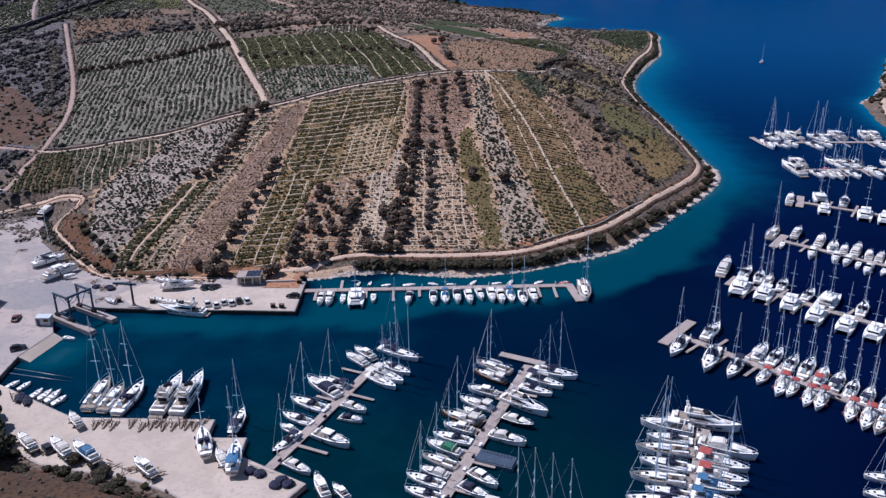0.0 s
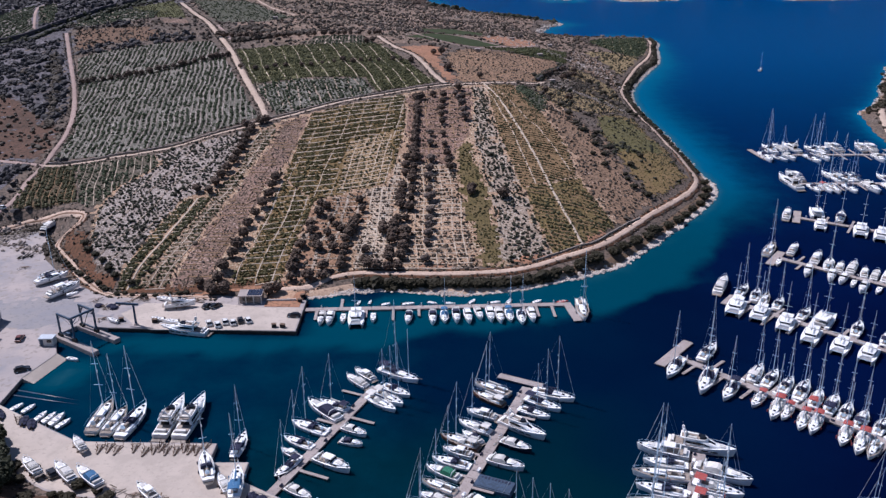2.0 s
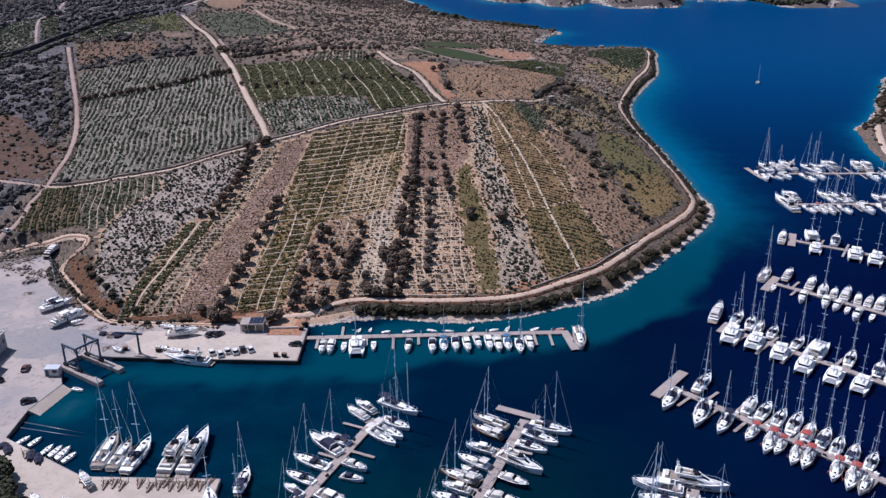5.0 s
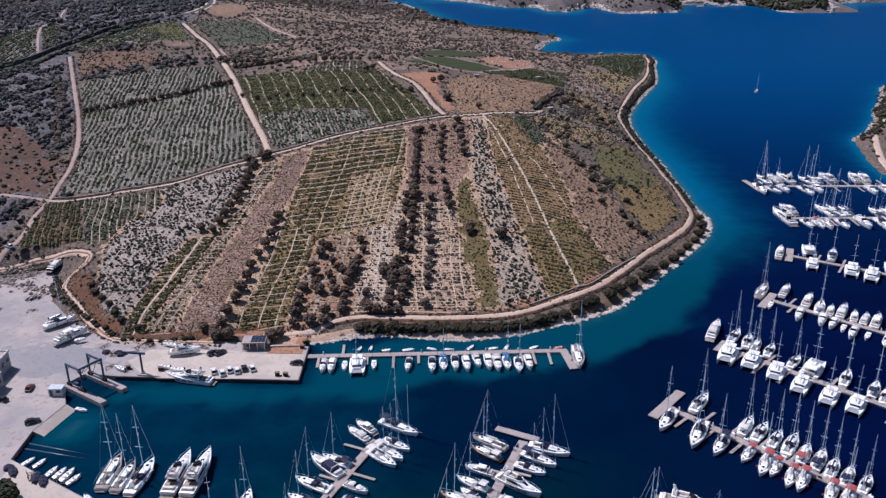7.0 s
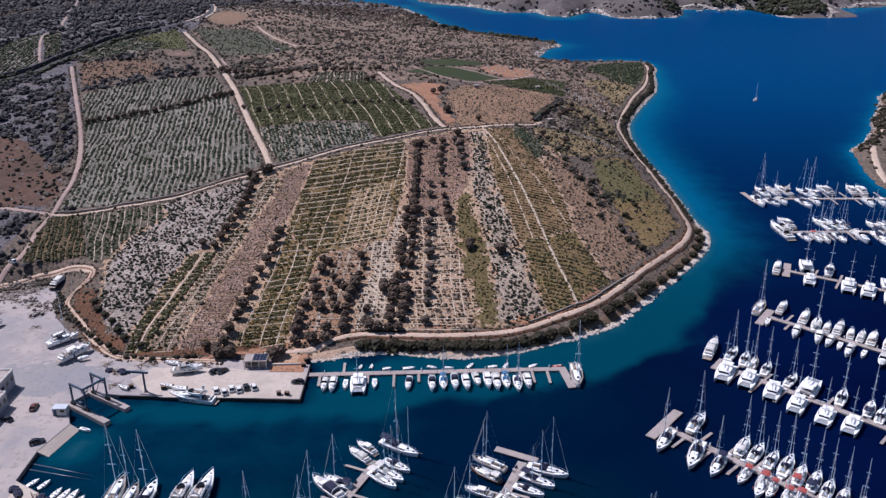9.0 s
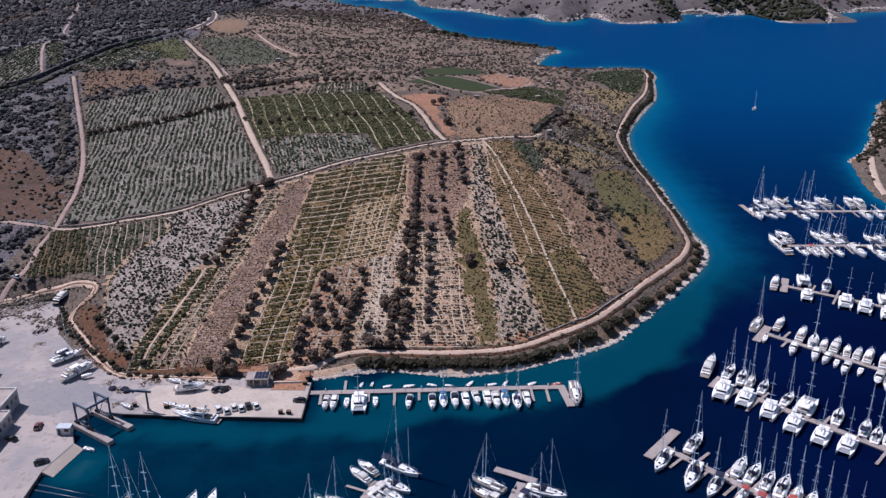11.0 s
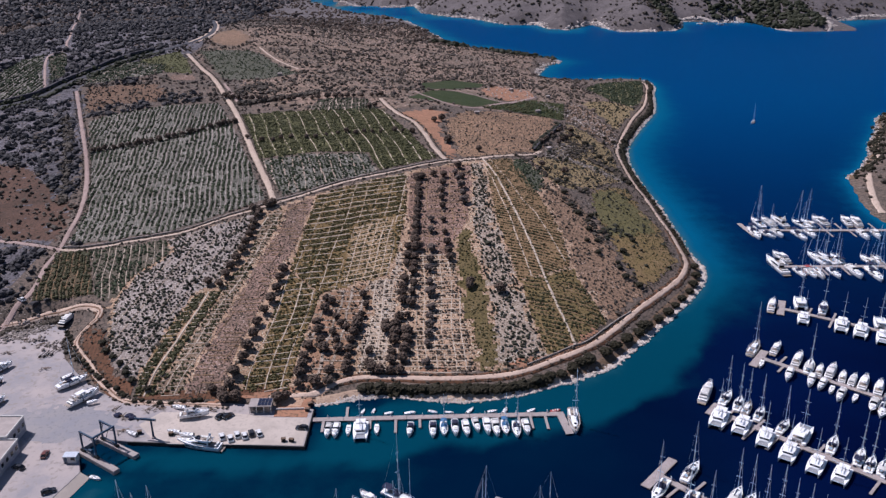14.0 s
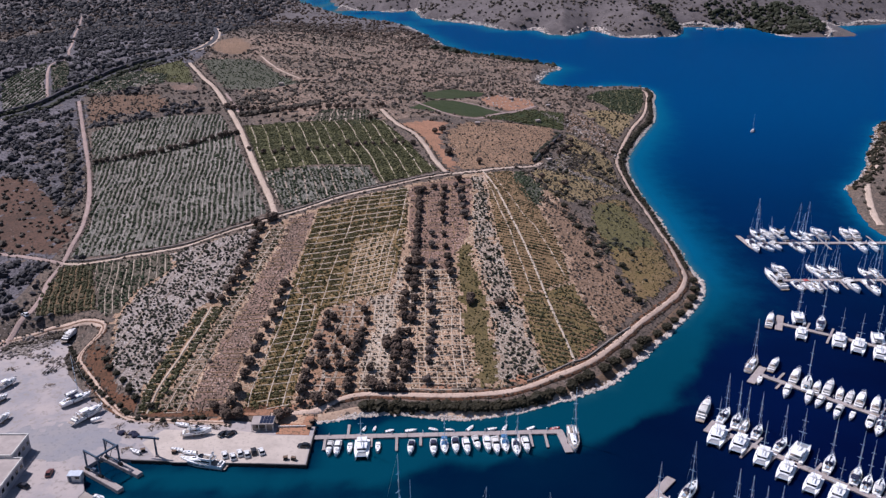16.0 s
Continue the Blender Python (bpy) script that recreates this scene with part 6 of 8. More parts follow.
def wall_along(name, pts, thick, high, mat, label, category="stone wall"):
    line = curve_through(pts, 2.0)
    side = np.gradient(line, axis=0)
    side = np.stack([-side[:, 1], side[:, 0]], -1) / (np.hypot(*side.T)[:, None] + 1e-9)
    wob = 0.22 * high * waves2(line[:, 0], line[:, 1], 12, 3)
    z = ground_z(*line.T)
    rows = [np.c_[line + side * k, z + h] for k, h in ((-thick / 2, -0.6), (-thick * 0.42, high), (thick * 0.42, high), (thick / 2, -0.6))]
    for k in (1, 2):
        rows[k][:, 2] += wob
    v = np.stack(rows, 1).reshape(-1, 3)
    return tagged(sheet(name, v, grid_faces(4, len(line)), mat, False), label, category, kind="structure")


wall_along("bank_wall", [(29.8, 266), (40, 272.6), (47, 277.6), (54, 282), (62.4, 291.6), (68.2, 298.4), (76, 307)], 0.5, 0.8, DRYSTONE, "low dry-stone retaining wall above the shore track")
wall_along("enclosure_wall", [(52, 476), (60.6, 507.3), (68, 533), (75.8, 557.5), (80.7, 573.9)], 1.2, 1.6, CUTTING, "dark dry-stone enclosure wall on the hilltop")
wall_along("lane_wall", [(x + 1, y + 2.6) for x, y in ROADS["wall_road"]], 0.7, 0.8, DRYSTONE, "low dry-stone wall beside the lane")
# the cutting's face lies in shade, which its dark colour deepens
wall_along("road_cutting", [(x - 4, y + 6) for x, y in ROADS["highway"][:7]], 2.4, 2.8, CUTTING, "rock cutting beside the hillside road, its shade painted dark", "rock cutting")


# ---- building blocks for made things ----
class Geo:
    """Vertices and faces of one part."""

    def __init__(self):
        self.v, self.f = [], []

    def box(self, centre, size, taper=(1.0, 1.0), shift=(0.0, 0.0), turn=0.0):
        """A box with its top drawn in by taper and moved by shift, its edges bevelled."""
        x, y, z = centre
        a, b, h = (s / 2 for s in size)
        e = min(a, b, h) * 0.16
        c, s = math.cos(radians(turn)), math.sin(radians(turn))
        k = len(self.v)
        for zz, g, t in ((-h, 1.0, 0), (h - e, 1.0, 1 - e / h / 2), (h, 1.0, 1)):
            inset = e if zz == h else 0.0
            tx, ty = 1 + (taper[0] - 1) * t, 1 + (taper[1] - 1) * t
            for px, py in ((-1, -1), (1, -1), (1, 1), (-1, 1)):
                qx, qy = px * (a * tx - inset) + shift[0] * t, py * (b * ty - inset) + shift[1] * t
                self.v.append((x + qx * c - qy * s, y + qx * s + qy * c, z + zz))
        self.f.append((k + 3, k + 2, k + 1, k))
        for r in (0, 4):
            for i in range(4):
                self.f.append((k + r + i, k + r + (i + 1) % 4, k + r + 4 + (i + 1) % 4, k + r + 4 + i))
        self.f.append((k + 8, k + 9, k + 10, k + 11))
        return self

    def tube(self, a, b, ra, rb=None, n=6):
        a, b = Vector(a), Vector(b)
        q = (b - a).to_track_quat("Z", "Y").to_matrix()
        k = len(self.v)
        for end, rad in ((a, ra), (b, ra if rb is None else rb)):
            for i in range(n):
                self.v.append(tuple(end + q @ Vector((math.cos(i * 6.2832 / n) * rad, math.sin(i * 6.2832 / n) * rad, 0))))
        for i in range(n):
            self.f.append((k + i, k + (i + 1) % n, k + n + (i + 1) % n, k + n + i))
        self.f += [tuple(k + i for i in reversed(range(n))), tuple(k + n + i for i in range(n))]
        return self

    def loft(self, rows, closed=False):
        """Skin over rows of points, capped at both ends."""
        k, n = len(self.v), len(rows[0])
        for r in rows:
            self.v += [tuple(p) for p in r]
        for j in range(len(rows) - 1):
            for i in range(n if closed else n - 1):
                a, b = k + j * n + i, k + j * n + (i + 1) % n
                self.f.append((a, b, b + n, a + n))
        self.f += [tuple(k + i for i in reversed(range(n))), tuple(k + (len(rows) - 1) * n + i for i in range(n))]
        return self

    def cover(self, outline, z, dome=0.0):
        """A flat or slightly domed lid on an outline of points."""
        k, n = len(self.v), len(outline)
        cx, cy = sum(p[0] for p in outline) / n, sum(p[1] for p in outline) / n
        self.v += [(p[0], p[1], z if len(p) < 3 else p[2]) for p in outline] + [(cx, cy, z + dome)]
        self.f += [(k + i, k + (i + 1) % n, k + n) for i in range(n)]
        return self


def part(name, geo, material, parent, label="", shade=False):
    ob = sheet(name, geo.v, geo.f, material, shade)
    ob.parent = parent
    if label:
        tagged(ob, label)
    return ob


def thing(name, label, category):
    ob = new(name)
    ob.empty_display_size = 0.5
    return tagged(ob, label, category)


# ---- boats: the bow points to +y, the waterline is at z = 0 ----
def hull_width(s, beam, transom, full):
    if s < 0.42:
        return beam / 2 * (transom + (1 - transom) * math.sin(s / 0.42 * 1.5708))
    return beam / 2 * max(0.0, 1 - ((s - 0.42) / 0.58) ** full)


def hull_rows(length, beam, free, transom=0.75, full=2.2, sheer=0.3, flare=0.82, x0=0.0, n=13, deep=0.45):
    rows = []
    for j in range(n):
        s = j / (n - 1)
        w = max(hull_width(s, beam, transom, full), 0.03)
        y = length * (s - 0.5)
        top = free * (1 + sheer * s * s)
        rake = length * 0.05 * max(0, s - 0.7) / 0.3
        prof = [(w, top, 0), (w * 0.985, top * 0.6, 0.35), (w * flare, 0.05, 0.8), (w * flare * 0.6, -deep * 0.7, 1), (0, -deep, 1)]
        right = [(x0 + a, y - rake * r, z) for a, z, r in prof]
        left = [(x0 - a, y - rake * r, z) for a, z, r in reversed(prof[:-1])]
        rows.append(right + left)
    return rows


def deck_outline(length, beam, free, transom=0.75, full=2.2, sheer=0.3, inset=0.06, x0=0.0, n=13, drop=0.05):
    right, left = [], []
    for j in range(n):
        s = j / (n - 1)
        w = max(hull_width(s, beam, transom, full) - inset, 0.01)
        z = free * (1 + sheer * s * s) - drop
        y = length * (s - 0.5) + (inset if j == 0 else -inset * 2 if j == n - 1 else 0)
        right.append((x0 + w, y, z))
        left.append((x0 - w, y, z))
    return right, left


def deck_geo(*a, **k):
    right, left = deck_outline(*a, **k)
    g = Geo()
    mid = [((r[0] + l[0]) / 2, r[1], r[2] + 0.05) for r, l in zip(right, left)]
    g.v = right + mid + left
    n = len(right)
    for b in (0, n):
        for i in range(n - 1):
            g.f.append((b + i, b + i + 1, b + n + i + 1, b + n + i))
    return g


def rigging(root, base, top, length, beam, stern, bow, cover, furl=True):
    """Mast, spreaders, boom with its covered sail, and the wires."""
    mast = part("mast", Geo().tube((0, base[0], base[1]), (0, base[0] - 0.15, top), 0.085, 0.06, 8), ALLOY, root, "tall white-painted mast")
    part("spreader", Geo().tube((-beam * 0.26, base[0] - 0.25, base[1] + (top - base[1]) * 0.38), (beam * 0.26, base[0] - 0.25, base[1] + (top - base[1]) * 0.38), 0.06), ALLOY, mast)
    part("spreader", Geo().tube((-beam * 0.2, base[0] - 0.22, base[1] + (top - base[1]) * 0.68), (beam * 0.2, base[0] - 0.22, base[1] + (top - base[1]) * 0.68), 0.055), ALLOY, mast)
    part("radar_reflector", Geo().tube((0.12, base[0] - 0.1, base[1] + (top - base[1]) * 0.55), (0.12, base[0] - 0.1, base[1] + (top - base[1]) * 0.55 + 0.5), 0.13, 0.13, 8), GELCOAT, mast)
    end = base[0] - length * 0.36
    boom = part("boom", Geo().tube((0, base[0], base[1] + 1.0), (0, end, base[1] + 0.95), 0.08), ALLOY, root)
    part("sail_cover", Geo().tube((0, base[0] - 0.05, base[1] + 1.22), (0, end + 0.2, base[1] + 1.12), 0.24, 0.13, 8), cover, boom, "canvas cover over the lowered sail")
    part("furled_foresail", Geo().tube((0, bow[0], bow[1]), (0, base[0] - 0.05, top - 0.6), 0.034, 0.022), SAILCLOTH, root) if furl else None
    part("backstay", Geo().tube((0, stern[0], stern[1]), (0, base[0] - 0.15, top), 0.012), STEELWIRE, root)


def sailing_boat(hullmat, cover, hood, label, L=10.0, shade=True, fore_mast=False):
    root = thing("sailing_boat", label, "sailing boat")
    B, F = 3.25, 1.0
    part("hull", Geo().loft(hull_rows(L, B, F)), hullmat, root, "", True)
    part("deck", deck_geo(L, B, F), DECKWHITE if hullmat is not WOODHULL and hood else TEAK, root)
    roof = [[(x * w, y, z) for x, z in ((1, 0.9), (0.86, h), (0.4, h + 0.08), (-0.4, h + 0.08), (-0.86, h), (-1, 0.9))] for y, w, h in ((-0.9, 0.95, 1.42), (0.6, 0.98, 1.45), (1.9, 0.8, 1.4), (3.1, 0.4, 1.25))]
    cabin = part("coachroof", Geo().loft(roof), DECKWHITE, root)
    for x in (-1, 1):
        part("window", Geo().box((x * 0.93, 0.5, 1.22), (0.1, 2.6, 0.26)), TINTED, cabin)
        for y in (-1.6, 1.6):
            part("fender", Geo().tube((x * 1.72, y, 0.95), (x * 1.72, y, 0.3), 0.14, 0.14, 8), hood if hood not in (CREAM, None) else NAVY, root)
    for y, w in ((2.2, 0.6), (0.3, 0.45), (3.7, 0.5)):
        part("hatch", Geo().box((0, y, 1.48 if y < 3 else 1.32), (w, w, 0.08)), TINTED, cabin)
    well = part("cockpit", Geo().box((0, -2.6, 1.04), (1.5, 2.7, 0.1)), TEAK, root, "teak-floored cockpit")
    for x in (-1, 1):
        part("bench", Geo().box((x * 0.95, -2.6, 1.16), (0.5, 2.8, 0.3)), DECKWHITE, well)
    part("cockpit_table", Geo().box((0, -2.3, 1.4), (0.5, 1.1, 0.5)), TEAK, well)
    rail, walkway = Geo(), Geo()
    for x in (-1, 1):
        rail.tube((x * 1.5, -4.4, 1.62), (x * 1.58, -0.5, 1.66), 0.018).tube((x * 1.58, -0.5, 1.66), (x * 0.75, 3.6, 1.8), 0.018)
        walkway.box((x * 1.3, 0.2, 1.075), (0.34, 3.4, 0.03))
    part("guard_rail", rail, ALLOY, root)
    part("side_deck", walkway, TEAK if cover is CREAM else CREAM, root)
    part("bow_rail", Geo().tube((-0.75, 3.6, 1.85), (0, L / 2 - 0.1, 2.0), 0.025).tube((0, L / 2 - 0.1, 2.0), (0.75, 3.6, 1.85), 0.025), ALLOY, root)
    part("steering_wheel", Geo().tube((0, -3.5, 1.7), (0, -3.56, 1.7), 0.5, 0.5, 12), ALLOY, well)
    if hood:
        part("sprayhood", Geo().loft([[(x, y, z) for x, z in ((1.2, 1.3), (1.0, h), (0, h + 0.14), (-1.0, h), (-1.2, 1.3))] for y, h in ((-1.75, 2.05), (-1.0, 2.08), (-0.1, 1.45))]), CREAM if hood is RED else hood, root, "canvas sprayhood")
    if hood and shade:
        top = part("bimini", Geo().loft([[(x, y, z) for x, z in ((1.2, 2.55), (0.7, 2.72), (0, 2.76), (-0.7, 2.72), (-1.2, 2.55))] for y in (-4.6, -3.6, -2.4)]), hood, root, "canvas bimini")
        for x in (-1, 1):
            part("bimini_pole", Geo().tube((x * 1.2, -3.4, 1.1), (x * 1.2, -3.5, 2.6), 0.03), ALLOY, top)
    part("swim_platform", Geo().box((0, -L / 2 - 0.1, 0.4), (1.9, 0.5, 0.12)), TEAK, root)
    if fore_mast:
        part("fore_mast", Geo().tube((0, 2.5, 1.3), (0, 2.4, 13.0), 0.085, 0.06, 8), ALLOY, root)
        part("bowsprit", Geo().tube((0, L / 2 - 0.4, 1.4), (0, L / 2 + 1.0, 1.6), 0.08, 0.05), TEAK, root)
        rigging(root, (-0.6, 1.4), 19.0, L, B, (-L / 2 + 0.1, 1.0), (2.4, 13.0), cover, False)
    else:
        rigging(root, (0.9, 1.4), 16.4, L, B, (-L / 2 + 0.1, 1.0), (L / 2 - 0.15, 1.35), cover)
    return root


def motor_boat(hullmat, cover, label, L=9.0):
    root = thing("motor_boat", label, "motor boat")
    B, F = 3.1, 1.15
    args = dict(transom=0.9, full=2.6, sheer=0.35)
    part("hull", Geo().loft(hull_rows(L, B, F, flare=0.76, **args)), hullmat, root, "", True)
    part("rub_rail", Geo().loft([[(s * (hull_width(j / 10, B, 0.9, 2.6) + 0.03), L * (j / 10 - 0.5), F * (1 + 0.35 * (j / 10) ** 2) - 0.2 + d) for s, d in ((1, 0), (1, 0.1), (-1, 0.1), (-1, 0))] for j in range(10)]), NAVY, root)
    part("deck", deck_geo(L, B, F, **args), DECKWHITE, root)
    rows = [[(x * w, y, z) for x, z in ((1, 1.1), (0.9, h), (0.4, h + 0.1), (-0.4, h + 0.1), (-0.9, h), (-1, 1.1))] for y, w, h in ((-0.2, 1.2, 1.75), (1.2, 1.1, 1.72), (2.6, 0.75, 1.6), (3.4, 0.35, 1.45))]
    trunk = part("cabin", Geo().loft(rows), GELCOAT, root)
    part("foredeck_pad", Geo().box((0, 1.9, 1.82), (1.1, 1.4, 0.1)), CREAM, trunk)
    for x in (-1, 1):
        part("window", Geo().box((x * 1.1, 0.9, 1.48), (0.1, 1.7, 0.24)), TINTED, trunk)
    part("windscreen", Geo().loft([[(x * w, y, z) for x in (1, 0.5, -0.5, -1)] for w, y, z in ((1.22, 0.5, 1.75), (1.05, -0.25, 2.3))]), TINTED, root, "raked dark windscreen")
    well = part("cockpit", Geo().box((0, -2.2, 1.2), (2.3, 3.0, 0.12)), TEAK, root)
    part("stern_bench", Geo().box((0, -3.7, 1.45), (2.2, 0.6, 0.45)), CREAM, well)
    part("helm_seat", Geo().box((0.5, -1.0, 1.6), (0.8, 0.5, 0.7)), CREAM, well)
    if cover is None:
        top = part("hardtop", Geo().box((0, -0.9, 2.45), (2.1, 2.5, 0.14), (0.9, 0.9)), GELCOAT, root)
        for x in (-1, 1):
            part("roof_post", Geo().tube((x * 1.05, -1.9, 1.2), (x * 0.95, -1.8, 2.4), 0.06), GELCOAT, top)
    else:
        top = part("canvas_cover", Geo().loft([[(x, y, z) for x, z in ((1.3, 1.25), (1.05, h), (0, h + 0.14), (-1.05, h), (-1.3, 1.25))] for y, h in ((-2.9, 1.7), (-2.2, 2.1), (-0.9, 2.3), (0.1, 1.85))]), cover, root, "canvas cockpit cover")
    part("radar_arch", Geo().tube((-1.2, -2.6, 1.2), (-1.0, -2.9, 2.4), 0.09).tube((1.2, -2.6, 1.2), (1.0, -2.9, 2.4), 0.09).tube((-1.0, -2.9, 2.4), (1.0, -2.9, 2.4), 0.09), GELCOAT, root)
    part("swim_platform", Geo().box((0, -L / 2 - 0.35, 0.45), (2.5, 0.9, 0.12)), TEAK, root)
    part("anchor_hatch", Geo().box((0, 3.75, 1.5), (0.5, 0.5, 0.08)), TINTED, root)
    for x in (-1, 1):
        part("fender", Geo().tube((x * 1.66, -1.2, 1.05), (x * 1.66, -1.2, 0.35), 0.15, 0.15, 8), NAVY, root)
        part("bow_rail", Geo().tube((x * 1.35, 0.5, 1.75), (x * 0.7, 3.5, 2.0), 0.025).tube((x * 0.7, 3.5, 2.0), (0, L / 2 - 0.2, 2.05), 0.025), ALLOY, root)
    return root


def arc_band(low, high, n=9):
    """A curved pane: rows of (half width, y in the middle, y at the sides, z) below and above."""
    return Geo().loft([[(w * u, ym + (ys - ym) * u * u, z - 0.12 * u * u) for u in (2 * i / (n - 1) - 1 for i in range(n))] for w, ym, ys, z in (low, high)])


def motor_yacht(label, L=17.0):
    root = thing("motor_yacht", label, "motor yacht")
    B, F = 4.7, 1.7
    args = dict(transom=0.9, full=2.2, sheer=0.4)
    hull = part("hull", Geo().loft(hull_rows(L, B, F, flare=0.78, n=15, deep=0.7, **args)), GELCOAT, root, "", True)
    for x in (-1, 1):
        for y in (-1.6, 0.9, 3.2):
            part("hull_window", Geo().box((x * (B / 2 - 0.03 - 0.03 * max(0, y) ** 1.6), y, 1.2), (0.12, 1.7, 0.34), turn=x * 2.2 * max(0, y)), TINTED, hull)
    part("deck", deck_geo(L, B, F, n=15, **args), DECKWHITE, root)
    part("side_deck", Geo().box((-1.98, -1.0, 1.83), (0.36, 6.0, 0.04)).box((1.98, -1.0, 1.83), (0.36, 6.0, 0.04)), TEAK, root)
    rows = [[(x * w, y, z) for x, z in ((1, 1.6), (0.97, 1.6 + (h - 1.6) * 0.6), (0.86, h - 0.06), (0.4, h + 0.06), (-0.4, h + 0.06), (-0.86, h - 0.06), (-0.97, 1.6 + (h - 1.6) * 0.6), (-1, 1.6))] for y, w, h in ((-4.4, 1.7, 3.2), (-2.0, 1.8, 3.3), (0.4, 1.8, 3.3), (1.6, 1.72, 3.05), (3.2, 1.45, 2.5), (4.8, 1.1, 2.25), (6.4, 0.5, 2.1))]
    saloon = part("saloon", Geo().loft(rows), GELCOAT, root, "", True)
    for x in (-1, 1):
        part("side_window", Geo().loft([[(x * 1.72, y, 2.3), (x * 1.82, y, 2.3), (x * 1.76, y, 2.3 + h), (x * 1.64, y, 2.3 + h)] for y, h in ((-4.0, 0.5), (-1.0, 0.68), (1.0, 0.5), (2.0, 0.1))], True), TINTED, saloon)
    part("windscreen", arc_band((1.5, 3.35, 2.0, 2.56), (1.56, 1.75, 0.75, 3.16)), TINTED, saloon, "dark curved raked windscreen")
    fly = part("flybridge", Geo().loft([[(w, y, 3.32), (w * 1.04, y, 3.75), (w * 0.9, y, 3.78), (w * 0.86, y, 3.5), (-w * 0.86, y, 3.5), (-w * 0.9, y, 3.78), (-w * 1.04, y, 3.75), (-w, y, 3.32)] for y, w in ((-5.4, 1.6), (-3.0, 1.72), (-0.6, 1.6), (0.7, 1.2), (1.3, 0.7))], True), GELCOAT, root, "", True)
    part("flybridge_floor", Geo().box((0, -2.4, 3.54), (2.7, 5.4, 0.05)), TEAK, fly)
    part("flybridge_screen", arc_band((1.36, 1.2, -0.3, 3.78), (1.22, 0.7, -0.6, 4.2)), TINTED, fly)
    part("sofa", Geo().box((0.8, -2.6, 3.75), (0.7, 2.6, 0.42)).box((0.1, -4.0, 3.75), (2.1, 0.6, 0.42)), CREAM, fly)
    part("table", Geo().box((-0.1, -2.8, 3.95), (0.8, 1.2, 0.08)), TEAK, fly)
    part("helm_seat", Geo().box((-0.7, -0.8, 3.85), (0.7, 0.5, 0.7), (0.9, 0.7)), NAVY, fly)
    part("console", Geo().box((-0.6, 0.1, 3.85), (1.1, 0.6, 0.6), (0.8, 0.5)), TINTED, fly)
    arch = part("radar_arch", Geo().loft([[(x * w, y, z) for x, y in ((-1, y0), (1, y0), (1, y0 - 0.7), (-1, y0 - 0.7))] for w, y0, z in ((0.25, -4.3, 5.0), (0.2, -4.5, 5.5), (0.12, -4.6, 6.2))], True).tube((-1.6, -4.0, 3.6), (-0.9, -4.6, 5.0), 0.17).tube((1.6, -4.0, 3.6), (0.9, -4.6, 5.0), 0.17).tube((-0.9, -4.6, 5.0), (0.9, -4.6, 5.0), 0.2), GELCOAT, root)
    part("radar_dome", Geo().tube((0.55, -4.7, 5.15), (0.55, -4.7, 5.55), 0.36, 0.22, 10), GELCOAT, arch)
    part("aerial", Geo().tube((0.9, -4.7, 5.1), (0.9, -5.1, 7.8), 0.03), GELCOAT, arch)
    aft = part("aft_deck", Geo().box((0, -6.0, 1.75), (3.7, 3.4, 0.12)), TEAK, root)
    part("aft_sofa", Geo().box((0, -7.2, 2.05), (3.0, 0.7, 0.5)), CREAM, aft)
    part("aft_door", Geo().box((0, -4.46, 2.4), (2.4, 0.1, 1.3)), TINTED, saloon)
    part("sunpad", Geo().box((0, 5.0, 2.32), (1.4, 1.6, 0.14)), CREAM, root)
    part("deck_hatch", Geo().box((0, 6.7, 2.2), (0.6, 0.6, 0.08)), TINTED, root)
    part("swim_platform", Geo().box((0, -L / 2 - 0.6, 0.55), (4.0, 1.5, 0.16)), TEAK, root)
    for x in (-1, 1):
        part("rail", Geo().tube((x * 2.2, 0.0, 2.6), (x * 1.5, 5.0, 2.9), 0.035).tube((x * 1.5, 5.0, 2.9), (0, L / 2 - 0.2, 3.0), 0.035), ALLOY, root)
    return root


